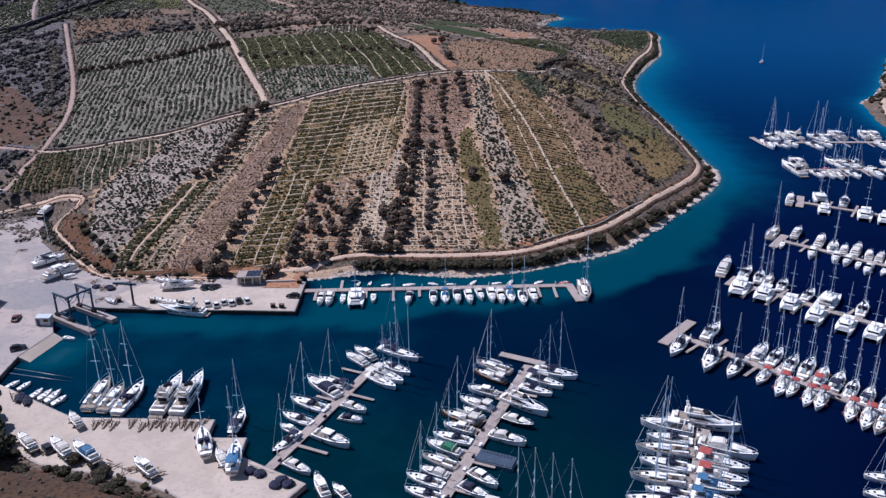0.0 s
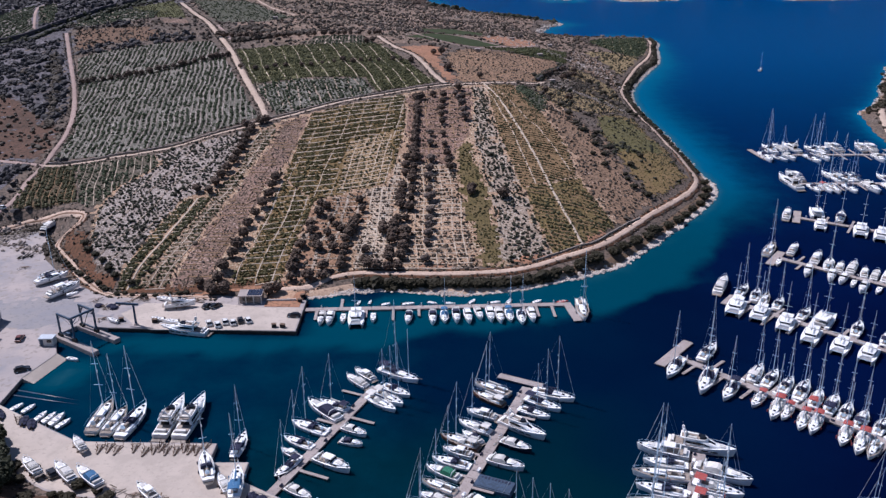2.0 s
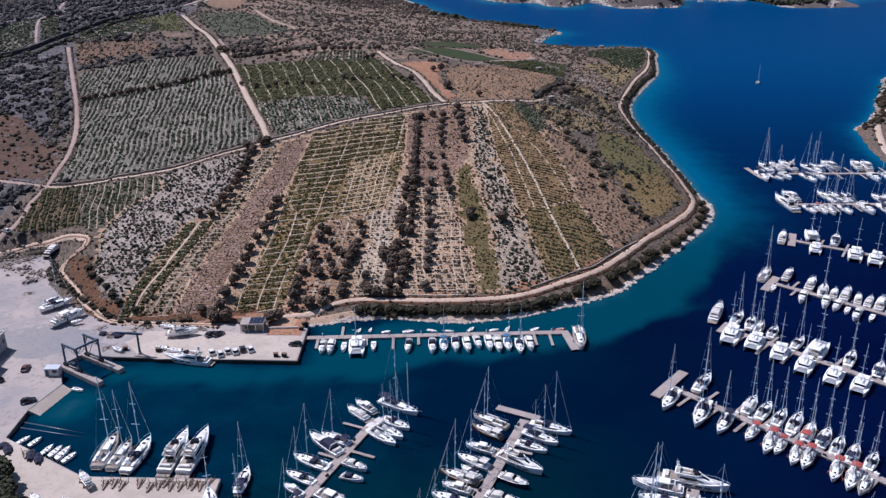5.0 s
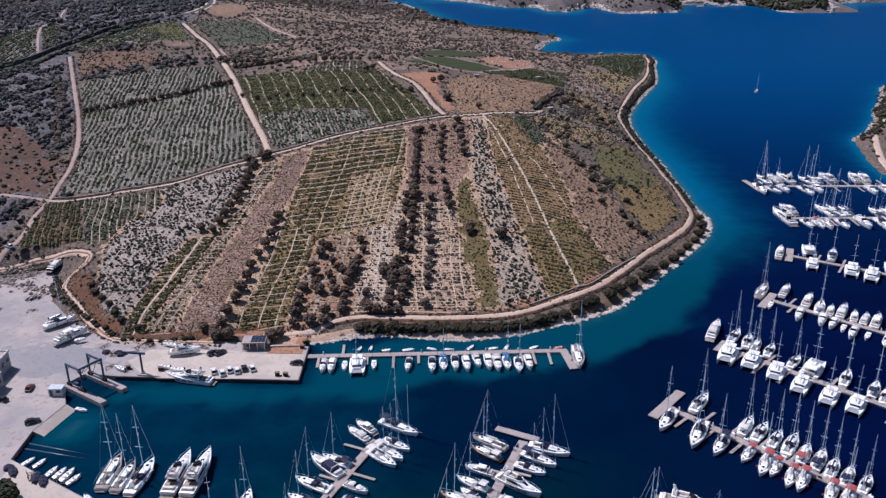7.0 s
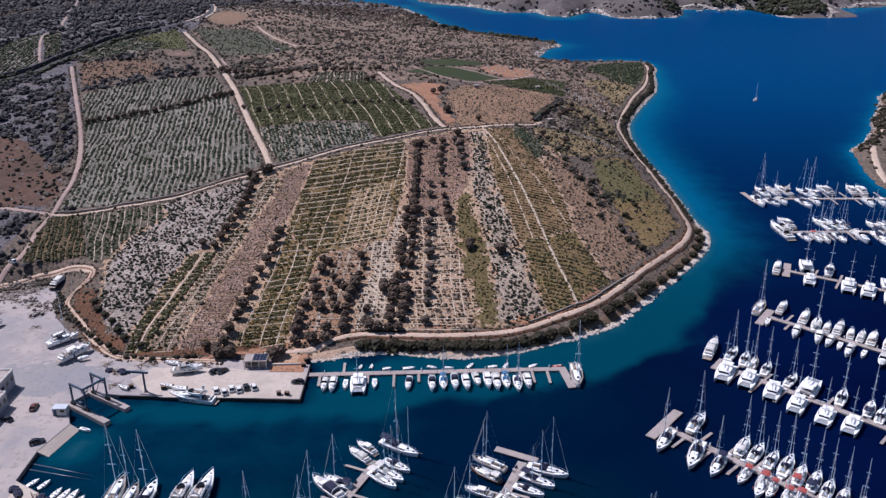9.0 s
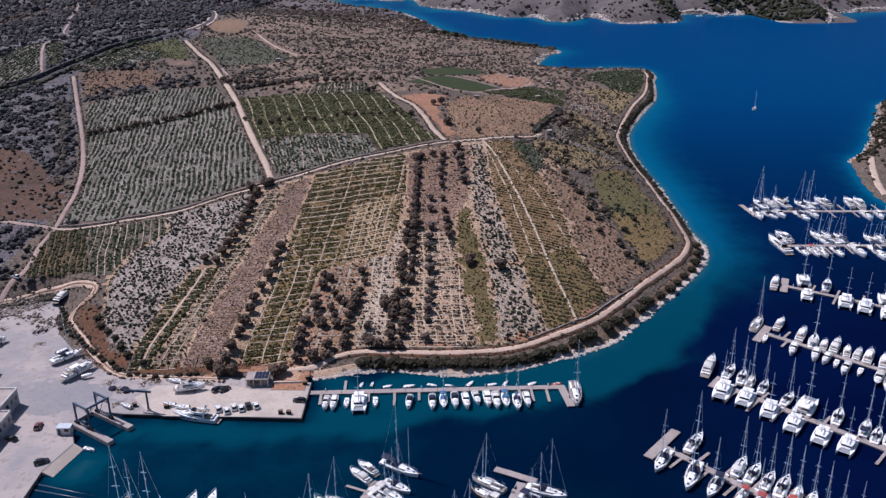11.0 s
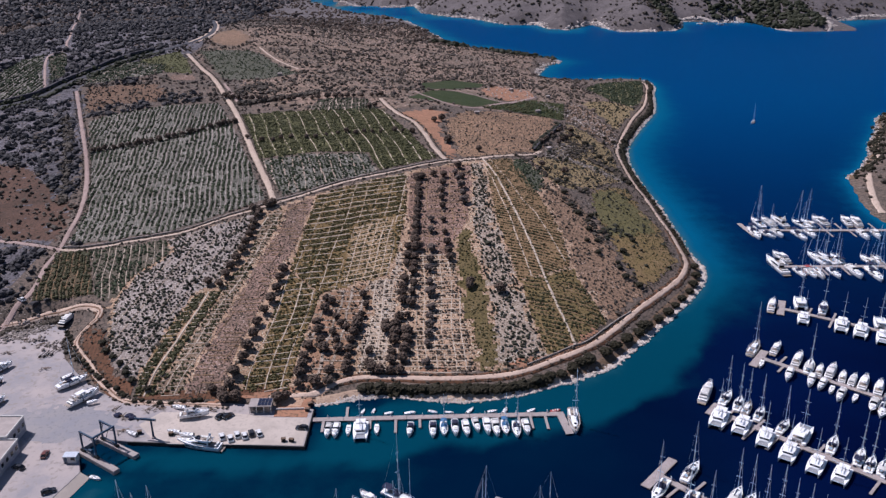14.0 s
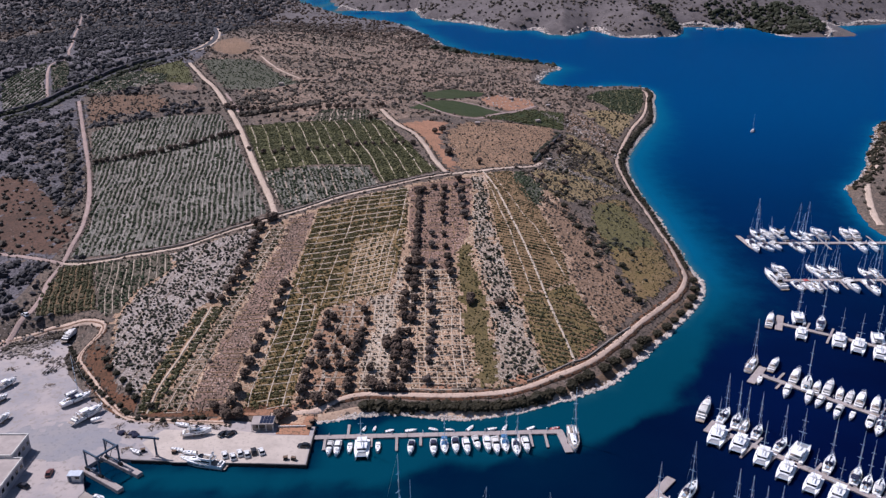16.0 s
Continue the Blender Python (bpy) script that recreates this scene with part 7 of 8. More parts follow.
def catamaran(cover, label, L=12.0):
    root = thing("catamaran", label, "catamaran")
    B, F = 6.6, 1.5
    for x in (-1, 1):
        part("hull", Geo().loft(hull_rows(L, 1.75, F, transom=0.8, full=2.4, sheer=0.1, x0=x * (B / 2 - 0.85))), GELCOAT, root, "", True)
        part("hull_deck", deck_geo(L, 1.75, F, 0.8, 2.4, 0.1, 0.05, x * (B / 2 - 0.85)), DECKWHITE, root)
        part("stern_step", Geo().box((x * (B / 2 - 0.85), -L / 2 + 0.3, 0.7), (1.3, 1.3, 0.2)), TEAK, root)
    part("bridge_deck", Geo().box((0, -1.2, 1.25), (B - 2.2, 7.4, 0.5)), GELCOAT, root)
    rows = [[(x * w, y, z) for x, z in ((1, 1.45), (0.93, h), (0.4, h + 0.1), (-0.4, h + 0.1), (-0.93, h), (-1, 1.45))] for y, w, h in ((-2.6, 2.5, 2.75), (-0.5, 2.5, 2.8), (1.2, 2.2, 2.7), (2.6, 1.7, 1.75))]
    saloon = part("saloon", Geo().loft(rows), GELCOAT, root)
    part("front_window", Geo().loft([[(x * w, y, z) for x in (1, 0.4, -0.4, -1)] for w, y, z in ((1.9, 2.2, 2.22), (2.05, 1.62, 2.56))]), TINTED, saloon, "dark wrap-round saloon window")
    for x in (-1, 1):
        part("side_window", Geo().box((x * 2.42, -0.7, 2.25), (0.14, 3.2, 0.5)), TINTED, saloon)
    aft = part("cockpit", Geo().box((0, -3.9, 1.56), (4.2, 2.4, 0.1)), TEAK, root)
    part("cockpit_sofa", Geo().box((0, -4.8, 1.8), (3.6, 0.7, 0.45)), CREAM, aft)
    top = part("hardtop", Geo().box((0, -3.6, 3.2), (4.3, 3.0, 0.18), (0.94, 0.94)), GELCOAT, root)
    for x in (-1, 1):
        part("roof_post", Geo().tube((x * 1.9, -4.8, 1.5), (x * 1.9, -4.7, 3.15), 0.06), ALLOY, top)
    part("trampoline", Geo().box((0, 3.9, 1.35), (B - 2.6, 2.5, 0.06)), NETTING, root)
    part("crossbeam", Geo().tube((-B / 2 + 0.8, L / 2 - 0.8, 1.5), (B / 2 - 0.8, L / 2 - 0.8, 1.5), 0.12), ALLOY, root)
    rigging(root, (1.1, 2.8), 17.5, L, B * 0.9, (-L / 2 + 0.4, 1.5), (L / 2 - 0.8, 1.6), cover)
    return root


def open_boat(hullmat, label, L=5.0):
    root = thing("small_boat", label, "small boat")
    B, F = 1.9, 0.65
    part("hull", Geo().loft(hull_rows(L, B, F, 0.85, 2.4, 0.35, n=9, deep=0.25)), hullmat, root, "", True)
    part("floor", deck_geo(L, B, F, 0.85, 2.4, 0.35, 0.14, n=9, drop=-0.01), RED if hullmat is RED else DECKWHITE, root)
    part("console", Geo().box((0, 0.1, 0.95), (0.6, 0.5, 0.6), (0.8, 0.6)), GELCOAT, root)
    for y in (-1.0, 1.1):
        part("bench", Geo().box((0, y, 0.82), (1.3, 0.4, 0.22)), CREAM, root)
    motor = part("outboard_motor", Geo().box((0, -L / 2 - 0.15, 0.85), (0.4, 0.45, 0.6), (0.8, 0.8)), RUBBER, root)
    part("motor_leg", Geo().tube((0, -L / 2 - 0.2, 0.6), (0, -L / 2 - 0.25, -0.2), 0.08), RUBBER, motor)
    return root


BOAT_KINDS = {
    "S": (lambda: sailing_boat(GELCOAT, CREAM, NAVY, "white sailing yacht with a navy sprayhood, moored afloat"), 10.0),
    "S2": (lambda: sailing_boat(GELCOAT, NAVY, CREAM, "white sailing yacht with a cream bimini, moored afloat"), 10.0),
    "S3": (lambda: sailing_boat(GELCOAT, CREAM, CREAM, "white sailing yacht with pale canvas, moored afloat"), 10.0),
    "Sh": (lambda: sailing_boat(GELCOAT, NAVY, NAVY, "white sailing yacht with a navy sprayhood over the companionway", shade=False), 10.0),
    "Sp": (lambda: sailing_boat(GELCOAT, CREAM, None, "white sailing yacht with a bare teak deck"), 10.0),
    "K": (lambda: sailing_boat(GELCOAT, NAVY, NAVY, "white two-masted sailing yacht at the pontoon head", fore_mast=True), 10.0),
    "Sn": (lambda: sailing_boat(GELCOAT, NAVY, NAVY, "white sailing yacht with navy canvas covers", shade=False), 10.0),
    "Sr": (lambda: sailing_boat(GELCOAT, CREAM, RED, "white charter sailing yacht with red canvas"), 10.0),
    "Sb": (lambda: sailing_boat(GELCOAT, BLUE, BLUE, "white sailing yacht with bright blue canvas"), 10.0),
    "Sd": (lambda: sailing_boat(NAVYHULL, NAVY, NAVY, "dark-hulled sailing yacht at its berth"), 10.0),
    "Sw": (lambda: sailing_boat(WOODHULL, CREAM, CREAM, "varnished wooden sailing yacht with a teak deck"), 10.0),
    "M": (lambda: motor_boat(GELCOAT, None, "white motor cruiser with a hard top"), 9.0),
    "M2": (lambda: motor_boat(GELCOAT, CREAM, "white motor cruiser under a cream cockpit cover"), 9.0),
    "Mn": (lambda: motor_boat(GELCOAT, NAVY, "white motor cruiser under a navy cockpit cover"), 9.0),
    "Mg": (lambda: motor_boat(GELCOAT, GREEN, "white motor cruiser under a green cockpit cover"), 9.0),
    "Mb": (lambda: motor_boat(GELCOAT, BLUE, "white motor cruiser under a blue cockpit cover"), 9.0),
    "Md": (lambda: motor_boat(NAVYHULL, CREAM, "dark-hulled motor boat with a pale cover"), 9.0),
    "Y": (lambda: motor_yacht("large white motor yacht with a flybridge and tinted windows"), 17.0),
    "C": (lambda: catamaran(CREAM, "wide white charter catamaran moored stern to the pontoon"), 12.0),
    "D": (lambda: open_boat(GELCOAT, "small white open boat with an outboard motor"), 5.0),
    "Dr": (lambda: open_boat(RED, "small red open boat with an outboard motor"), 5.0),
}
_first = {}


def boat(kind, x, y, heading, length, z=0.0, group="", mast=1.0):
    if kind == "S":
        kind = random.choice(("S", "Sn", "Sh", "Sp", "S", "S2", "Sn", "Sh"))
    if kind == "M":
        kind = random.choice(("M", "M", "M2"))
    make, base = BOAT_KINDS[kind]
    s = length / base
    if kind == "C":
        s *= 0.93
    tall = s ** 0.7
    wide = tall * (0.97 if kind[0] == "S" else 0.86)
    m = pose(x, y, z + random.uniform(-0.03, 0.03), 0, 0, heading + random.uniform(-1.5, 1.5)) @ Matrix.Diagonal((wide, s, tall * mast, 1))
    if kind in _first:
        made = copy_thing(_first[kind], m @ Matrix.Diagonal((*(1 / v for v in _first[kind].scale), 1)))
    else:
        made = _first[kind] = make()
        made.matrix_basis = m
    return tagged(made, group=group) if group else made


FIRST_PONTOON = [("M", -22.2, 195.7, 47, 7.8), ("M", -24.0, 192.3, 45, 8.5), ("K", -12.8, 195.4, -123, 13.0), ("S", -13.1, 187.5, -125, 9.2), ("S", -14.7, 183.9, -132, 10.0), ("S", -16.5, 181.5, -131, 10.4), ("S", -28.5, 180.7, 58, 9.2), ("Mn", -30.9, 178.1, 47, 12.5), ("S", -33.3, 170.9, 60, 11.0), ("Sn", -35.0, 164.9, 61, 8.8), ("M", -36.3, 160.7, 53, 5.7), ("Sd", -36.0, 155.0, 145, 8.0), ("M", -22.2, 169.4, -121, 7.2), ("Mn", -22.4, 164.8, -109, 5.8), ("M", -25.9, 156.4, -120, 10.2), ("M", -31.8, 146.4, -125, 7.5)]
SECOND_PONTOON = [("S", 11.9, 188.4, 57, 10.6), ("Sw", 10.7, 183.8, 53, 9.8), ("M", 8.7, 176.4, 67, 8.0), ("S", 6.8, 171.1, 57, 9.3), ("Mn", 6.0, 166.7, 43, 6.6), ("Sw", 3.0, 165.0, 61, 10.4), ("M", 2.5, 160.9, 65, 7.5), ("S", 1.0, 156.9, 67, 9.5), ("Mg", -0.9, 153.2, 58, 8.8), ("S", -1.7, 148.5, 58, 9.0), ("M", -2.9, 144.6, 64, 7.0), ("S", -4.8, 142.1, 64, 8.9), ("Sn", -4.9, 137.7, 66, 8.8), ("S", 27.6, 185.0, -115, 11.6), ("S", 24.5, 180.9, -124, 10.4), ("S", 21.8, 176.9, -121, 8.8), ("Y", 18.4, 169.9, -128, 13.0), ("Md", 16.3, 163.2, -123, 8.1), ("M", 13.4, 156.4, -117, 9.1), ("M", 7.4, 142.3, -132, 7.9), ("Mn", 5.3, 138.4, -128, 7.4)]
THIRD_PONTOON = [("Y", 59.2, 162.2, -112, 15.5), ("M", 49.9, 160.9, 69, 12.0), ("S", 49.4, 156.3, 75, 10.1), ("S", 47.3, 152.1, 78, 12.6), ("S", 46.2, 147.0, 73, 11.0), ("S", 44.0, 142.1, 77, 12.6), ("S", 44.7, 137.6, 70, 9.8), ("S", 41.9, 134.4, 76, 13.3), ("M", 61.0, 151.9, -119, 12.7), ("Sr", 58.6, 147.3, -119, 11.0), ("Sr", 57.1, 142.8, -117, 10.5), ("Sb", 55.2, 139.6, -114, 9.0), ("Sb", 53.1, 135.7, -116, 9.0), ("S", 90.2, 142.0, 75, 8.0), ("S", 87.5, 136.6, 76, 8.0)]
CHARTER_PONTOON = [("S", 74.0, 207.3, -37, 11.6), ("S", 83.6, 195.7, -36, 10.6), ("Sn", 86.4, 192.7, -38, 10.6), ("S", 89.4, 189.4, -38, 9.7), ("Sn", 92.5, 186.9, -36, 11.5), ("Sr", 94.5, 182.8, -36, 10.2), ("S", 97.3, 180.1, -36, 10.6), ("S", 99.3, 176.7, -36, 9.9), ("S", 101.8, 173.5, -38, 9.6), ("S", 104.8, 170.2, -39, 8.8), ("S", 62.3, 198.5, 146, 12.0), ("S", 69.0, 191.6, 150, 14.2), ("S", 73.7, 186.8, 145, 10.7), ("Sr", 79.5, 182.6, 140, 8.2), ("Sr", 82.5, 178.2, 146, 10.5), ("Sr", 84.6, 176.8, 141, 7.8), ("Sr", 87.1, 173.0, 145, 8.9), ("Sr", 89.5, 171.6, 144, 9.7), ("Sr", 94.5, 166.7, 144, 9.3), ("Sr", 97.0, 163.7, 144, 10.4), ("S", 98.7, 161.1, 141, 8.6)]
CATAMARAN_PONTOON = [("M", 91.4, 251.8, -29, 14.0), ("S", 97.1, 248.0, -34, 10.8), ("S", 100.3, 244.5, -30, 10.0), ("S", 102.1, 241.5, -32, 9.7), ("S", 105.3, 238.1, -32, 9.6), ("S", 110.5, 230.8, -41, 9.5), ("C", 114.6, 226.2, -37, 12.8), ("S", 122.2, 220.6, -35, 10.9), ("S", 127.8, 214.2, -36, 10.4), ("S", 129.4, 210.5, -35, 10.0), ("S", 132.5, 209.1, -35, 9.3), ("C", 90.5, 234.7, 151, 12.4), ("C", 96.5, 230.3, 149, 11.3), ("C", 101.8, 223.4, 148, 10.9), ("C", 106.4, 215.9, 146, 10.8), ("C", 112.2, 209.5, 144, 10.4), ("C", 117.9, 204.8, 143, 10.4)]
CRUISER_PONTOON = [("S", 118.9, 283.4, -34, 13.3), ("M", 127.3, 282.9, -34, 10.5), ("D", 117.6, 271.6, 152, 6.0), ("M", 132.2, 274.3, -32, 12.0), ("S", 134.5, 269.2, -30, 11.8), ("M", 136.9, 266.0, -32, 9.3), ("M", 141.0, 265.6, -33, 12.0), ("M", 143.4, 261.6, -31, 8.9), ("M", 146.1, 259.4, -34, 9.5), ("M", 149.2, 257.6, -34, 12.0), ("M", 152.9, 254.1, -33, 11.4), ("M", 124.8, 263.5, 150, 9.4), ("M", 131.2, 259.5, 149, 9.3), ("M", 133.8, 256.6, 143, 8.5), ("D", 135.9, 253.5, 148, 6.0), ("M", 137.5, 249.8, 144, 9.2), ("D", 141.6, 247.9, 145, 6.0), ("Md", 145.4, 242.7, 145, 10.1), ("S", 147.6, 240.2, 146, 10.7)]
MIXED_PONTOON = [("M", 139.2, 320.4, -26, 12.6), ("C", 152.0, 322.5, -15, 12.2), ("C", 147.3, 307.1, 156, 9.9), ("S", 159.9, 317.7, -27, 12.6), ("C", 160.1, 300.6, 153, 12.2), ("C", 165.7, 295.8, 150, 12.2), ("C", 177.2, 303.7, -20, 10.9), ("C", 171.8, 290.3, 151, 10.9)]
YACHT_PONTOON = [("Y", 156.3, 362.9, 6, 20.0), ("M", 162.4, 373.3, 14, 13.1), ("S", 179.3, 371.8, 12, 15.7), ("S", 184.0, 371.4, 9, 14.8), ("S", 188.8, 371.3, 7, 12.0), ("S", 202.4, 369.8, 6, 11.9), ("S", 207.4, 369.7, 2, 11.8), ("S", 164.7, 355.1, -173, 10.4), ("Sr", 169.7, 354.4, -174, 10.4), ("S", 173.2, 353.7, -179, 11.6), ("S", 180.4, 354.3, -176, 11.6), ("M", 189.9, 354.9, -176, 14.0), ("S", 198.4, 352.9, 179, 16.5)]
HEADLAND_PONTOON = [("S", 167.9, 421.3, 8, 14.9), ("M", 173.5, 421.3, 11, 14.0), ("Y", 179.7, 422.5, 13, 16.1), ("S", 189.6, 419.7, 16, 12.6), ("S", 194.2, 420.1, 9, 13.1), ("M", 202.0, 423.1, 13, 14.0), ("M", 215.7, 422.6, -5, 14.0), ("M", 220.8, 422.0, -4, 14.0), ("S", 161.2, 405.6, 179, 16.5), ("S", 167.2, 403.7, -158, 11.3), ("M", 172.8, 405.3, -168, 10.8), ("S", 183.1, 402.0, -171, 13.8), ("M", 189.6, 404.3, -174, 10.6), ("M", 216.0, 402.4, 179, 12.0), ("M", 223.0, 403.1, 175, 10.5)]
JETTY_BOATS = [("M", -38.4, 229.3, 178, 7.6), ("M", -35.8, 229.3, 179, 8.2), ("D", -31.8, 229.6, -178, 6.0), ("C", -27.6, 228.5, -178, 11.0), ("D", -22.5, 230.0, -176, 6.0), ("Mn", -11.6, 229.8, 177, 7.6), ("Mn", -4.1, 229.6, -178, 8.6), ("Sb", -0.5, 230.4, -177, 8.0), ("Mn", 3.2, 230.7, -178, 9.0), ("M", 6.8, 230.2, -173, 8.7), ("M", 10.2, 232.1, -169, 7.6), ("M", 13.7, 231.3, -174, 9.0), ("M", 16.5, 230.5, -174, 9.3), ("Sb", 19.6, 231.0, -177, 8.3), ("S", 23.2, 229.8, -178, 9.2), ("M", 26.5, 230.9, -174, 8.4), ("Sp", 42.6, 234.4, 179, 14.5)]
JETTY_DINGHIES = [("D", -28.0, 241.0, -18, 2.9), ("D", -24.4, 241.3, -11, 2.8), ("D", -19.2, 239.8, -73, 3.3), ("D", -12.0, 239.9, -81, 4.2), ("D", -4.3, 240.5, -113, 3.6), ("D", 1.2, 240.3, -98, 2.8), ("D", 8.3, 241.3, -38, 3.9), ("D", 15.8, 240.8, -79, 3.5), ("D", 20.2, 241.4, -27, 3.8), ("D", 29.1, 241.2, -62, 3.7), ("Dr", 37.2, 240.9, -76, 3.9)]
SOUTH_QUAY_BOATS = [("Sp", -85.6, 176.2, -1, 14.6), ("Sp", -81.4, 174.3, -7, 12.3), ("Sh", -77.1, 174.2, -7, 14.4), ("Y", -67.8, 175.3, -4, 17.0), ("Y", -62.8, 175.4, -4, 18.2), ("Sd", -48.5, 163.9, -1, 10.2), ("D", -109.3, 181.0, -35, 4.0), ("D", -106.0, 180.2, -27, 4.4), ("D", -101.3, 176.8, -21, 4.5), ("D", -98.9, 176, -21, 5.0), ("D", -96.6, 175.2, -17, 6.0), ("D", -94.3, 173.4, -27, 4.8)]
NORTH_QUAY_YACHT = [("Y", -78.5, 221.7, 78, 15.3)]
BAY_BOAT = [("S", 244.1, 651.0, -30, 8.4)]
SOUTH_YARD_BOATS = [("M", -85.4, 162.1, 42, 6.2), ("M", -92.6, 153.5, 47, 7.8), ("M", -84.2, 151.3, 46, 8.9), ("Mb", -78.2, 149.6, 50, 9.5), ("M", -63.7, 144.4, 47, 7.9), ("S", -53.4, 153.2, 19, 11.1), ("M", -48.1, 147.2, 30, 6.4), ("Sb", -45.4, 147.6, 7, 11.0), ("M", -25.6, 137.6, 25, 7.8), ("M", -21.5, 136.0, 39, 5.5)]
NORTH_YARD_BOATS = [("Md", -154.4, 306.9, -12, 13.0), ("S", -133.0, 257.0, -44, 11.4), ("M", -124.7, 247.0, -32, 12.0), ("D", -121.0, 244.4, -63, 3.8), ("M", -163.1, 267.5, -27, 8.2), ("M", -160.5, 257.6, -28, 5.5), ("M", -153.4, 244.8, -14, 6.5)]
QUAY_STAND_BOAT = [("Y", -83.6, 236.3, -78, 9.6)]
for _boats, _z, _group in (
    (FIRST_PONTOON, 0.0, "boats on the first pontoon"),
    (SECOND_PONTOON, 0.0, "boats on the second pontoon"),
    (THIRD_PONTOON, 0.0, "boats on the third pontoon"),
    (CHARTER_PONTOON, 0.0, "boats on the charter pontoon"),
    (CATAMARAN_PONTOON, 0.0, "boats on the catamaran pontoon"),
    (CRUISER_PONTOON, 0.0, "boats on the cruiser pontoon"),
    (MIXED_PONTOON, 0.0, "boats on the mixed pontoon"),
    (YACHT_PONTOON, 0.0, "boats on the yacht pontoon"),
    (HEADLAND_PONTOON, 0.0, "boats on the headland pontoon"),
    (JETTY_BOATS, 0.0, "boats on the jetty"),
    (JETTY_DINGHIES, 0.0, "dinghies behind the jetty"),
    (SOUTH_QUAY_BOATS, 0.0, "boats at the south quay"),
    (NORTH_QUAY_YACHT, 0.0, ""),
    (BAY_BOAT, 0.0, ""),
    (SOUTH_YARD_BOATS, 2.1, "boats stored on the south quay"),
    (NORTH_YARD_BOATS, 2.1, "boats stored in the boatyard"),
    (QUAY_STAND_BOAT, 2.1, ""),
):
    for _kind, _x, _y, _head, _len in _boats:
        boat(_kind, _x, _y, _head, _len, _z, _group)
for _x, _y, _h in ((370.5, 1252, 40), (399, 1246, 80), (429, 1266, 20)):
    boat("M2", _x, _y, _h, 11.0, 0.0, "boats anchored off the far shore")
# yachts whose masts rise at the foot of the second pontoon
for _x, _y in ((12.5, 131.5), (15.3, 128.4), (18.4, 126.8), (21.6, 125)):
    boat('S', _x, _y, -112, 12.0, 0.0, 'boats on the second pontoon')



# ---- pontoons ----
def pontoon(name, a, b, width, label, fingers=(), head=None, posts=True):
    """A floating walkway from a to b, its deck at 0.6 m, with fingers (place along it, side, length) and lamp posts."""
    root = thing(name, label, "pontoon")
    a, b = Vector((*a, 0)), Vector((*b, 0))
    u = (b - a).normalized()
    w = Vector((-u.y, u.x, 0))
    length = (b - a).length
    turn = math.degrees(math.atan2(u.y, u.x))
    n = max(1, round(length / 11))
    for k in range(n):
        c = a + u * (length * (k + 0.5) / n)
        part("deck_section", Geo().box((c.x, c.y, 0.5), (length / n - 0.12, width, 0.22), turn=turn), PONTOON_DECK, root)
        part("float", Geo().box((c.x, c.y, 0.1), (length / n - 2.2, width * 0.86, 0.62), turn=turn), CONCRETE, root)
        if posts:
            p = c + w * (width * 0.42)
            part("service_post", Geo().box((p.x, p.y, 1.1), (0.3, 0.3, 1.0), (0.8, 0.8), turn=turn), GELCOAT, root)
    for along, side, reach in fingers:
        c = a + u * along + w * (side * (width / 2 + reach / 2))
        part("finger", Geo().box((c.x, c.y, 0.48), (0.9, reach, 0.2), turn=turn), PONTOON_DECK, root)
    if head:
        (hx, hy), (kx, ky), hw = head
        c = ((hx + kx) / 2, (hy + ky) / 2)
        part("head_section", Geo().box((*c, 0.51), (math.hypot(kx - hx, ky - hy), hw, 0.26), turn=math.degrees(math.atan2(ky - hy, kx - hx))), PONTOON_DECK, root)
    return root


def comb(start, stop, step, side, reach):
    return [(start + k * step, side, reach) for k in range(int((stop - start) / step) + 1)]


pontoon("pontoon", (-38.6, 145), (-18.6, 189.9), 2.4, "concrete pontoon walkway with finger berths", [(44, 1, 6), (34, -1, 6.5), (18, -1, 7), (11, -1, 7.5), (20, 1, 6), (30, 1, 5)])
pontoon("pontoon", (-6.5, 123), (21.2, 189.2), 2.6, "long concrete pontoon lined with yachts", comb(14, 60, 8.5, 1, 5) + comb(18, 60, 10, -1, 5), ((14.1, 195.3), (25.3, 189.7), 2.4))
pontoon("pontoon", (42.6, 118), (58.2, 160.2), 2.9, "wide pontoon crowded with yachts and gear")
pontoon("pontoon", (62.8, 207.2), (150, 114.5), 2.3, "concrete pontoon of a charter base", comb(13, 100, 8.4, 1, 6) + comb(9, 100, 8.4, -1, 6), ((58.6, 200.4), (70.2, 213.8), 3.0))
pontoon("pontoon", (90.8, 241.1), (178, 156), 2.4, "concrete pontoon with catamarans", comb(7, 100, 7.8, -1, 8) + comb(5, 100, 10, 1, 5), ((88.5, 238.2), (93.5, 244.4), 3.2))
pontoon("pontoon", (119, 276.4), (200, 204), 2.3, "concrete pontoon with motor cruisers", comb(7, 100, 9, 1, 6) + comb(9, 100, 11, -1, 5), ((113.8, 270), (122.5, 281.5), 3.0))
pontoon("pontoon", (140.5, 319.4), (214, 272), 2.2, "concrete pontoon with catamarans", comb(13, 80, 9.5, 1, 6) + comb(13, 80, 9.5, -1, 7), ((139.6, 312), (145.5, 325.5), 3.0))
pontoon("pontoon", (157, 362.6), (232, 362.7), 2.4, "concrete pontoon lined with yachts", comb(22, 70, 12, 1, 8) + comb(10, 70, 10, -1, 9))
pontoon("pontoon", (164, 410.6), (238.5, 410.1), 2.6, "concrete pontoon joined to the headland", comb(36, 66, 9, 1, 9) + comb(36, 66, 12, -1, 8), ((157.9, 421.1), (160.2, 402), 2.6))
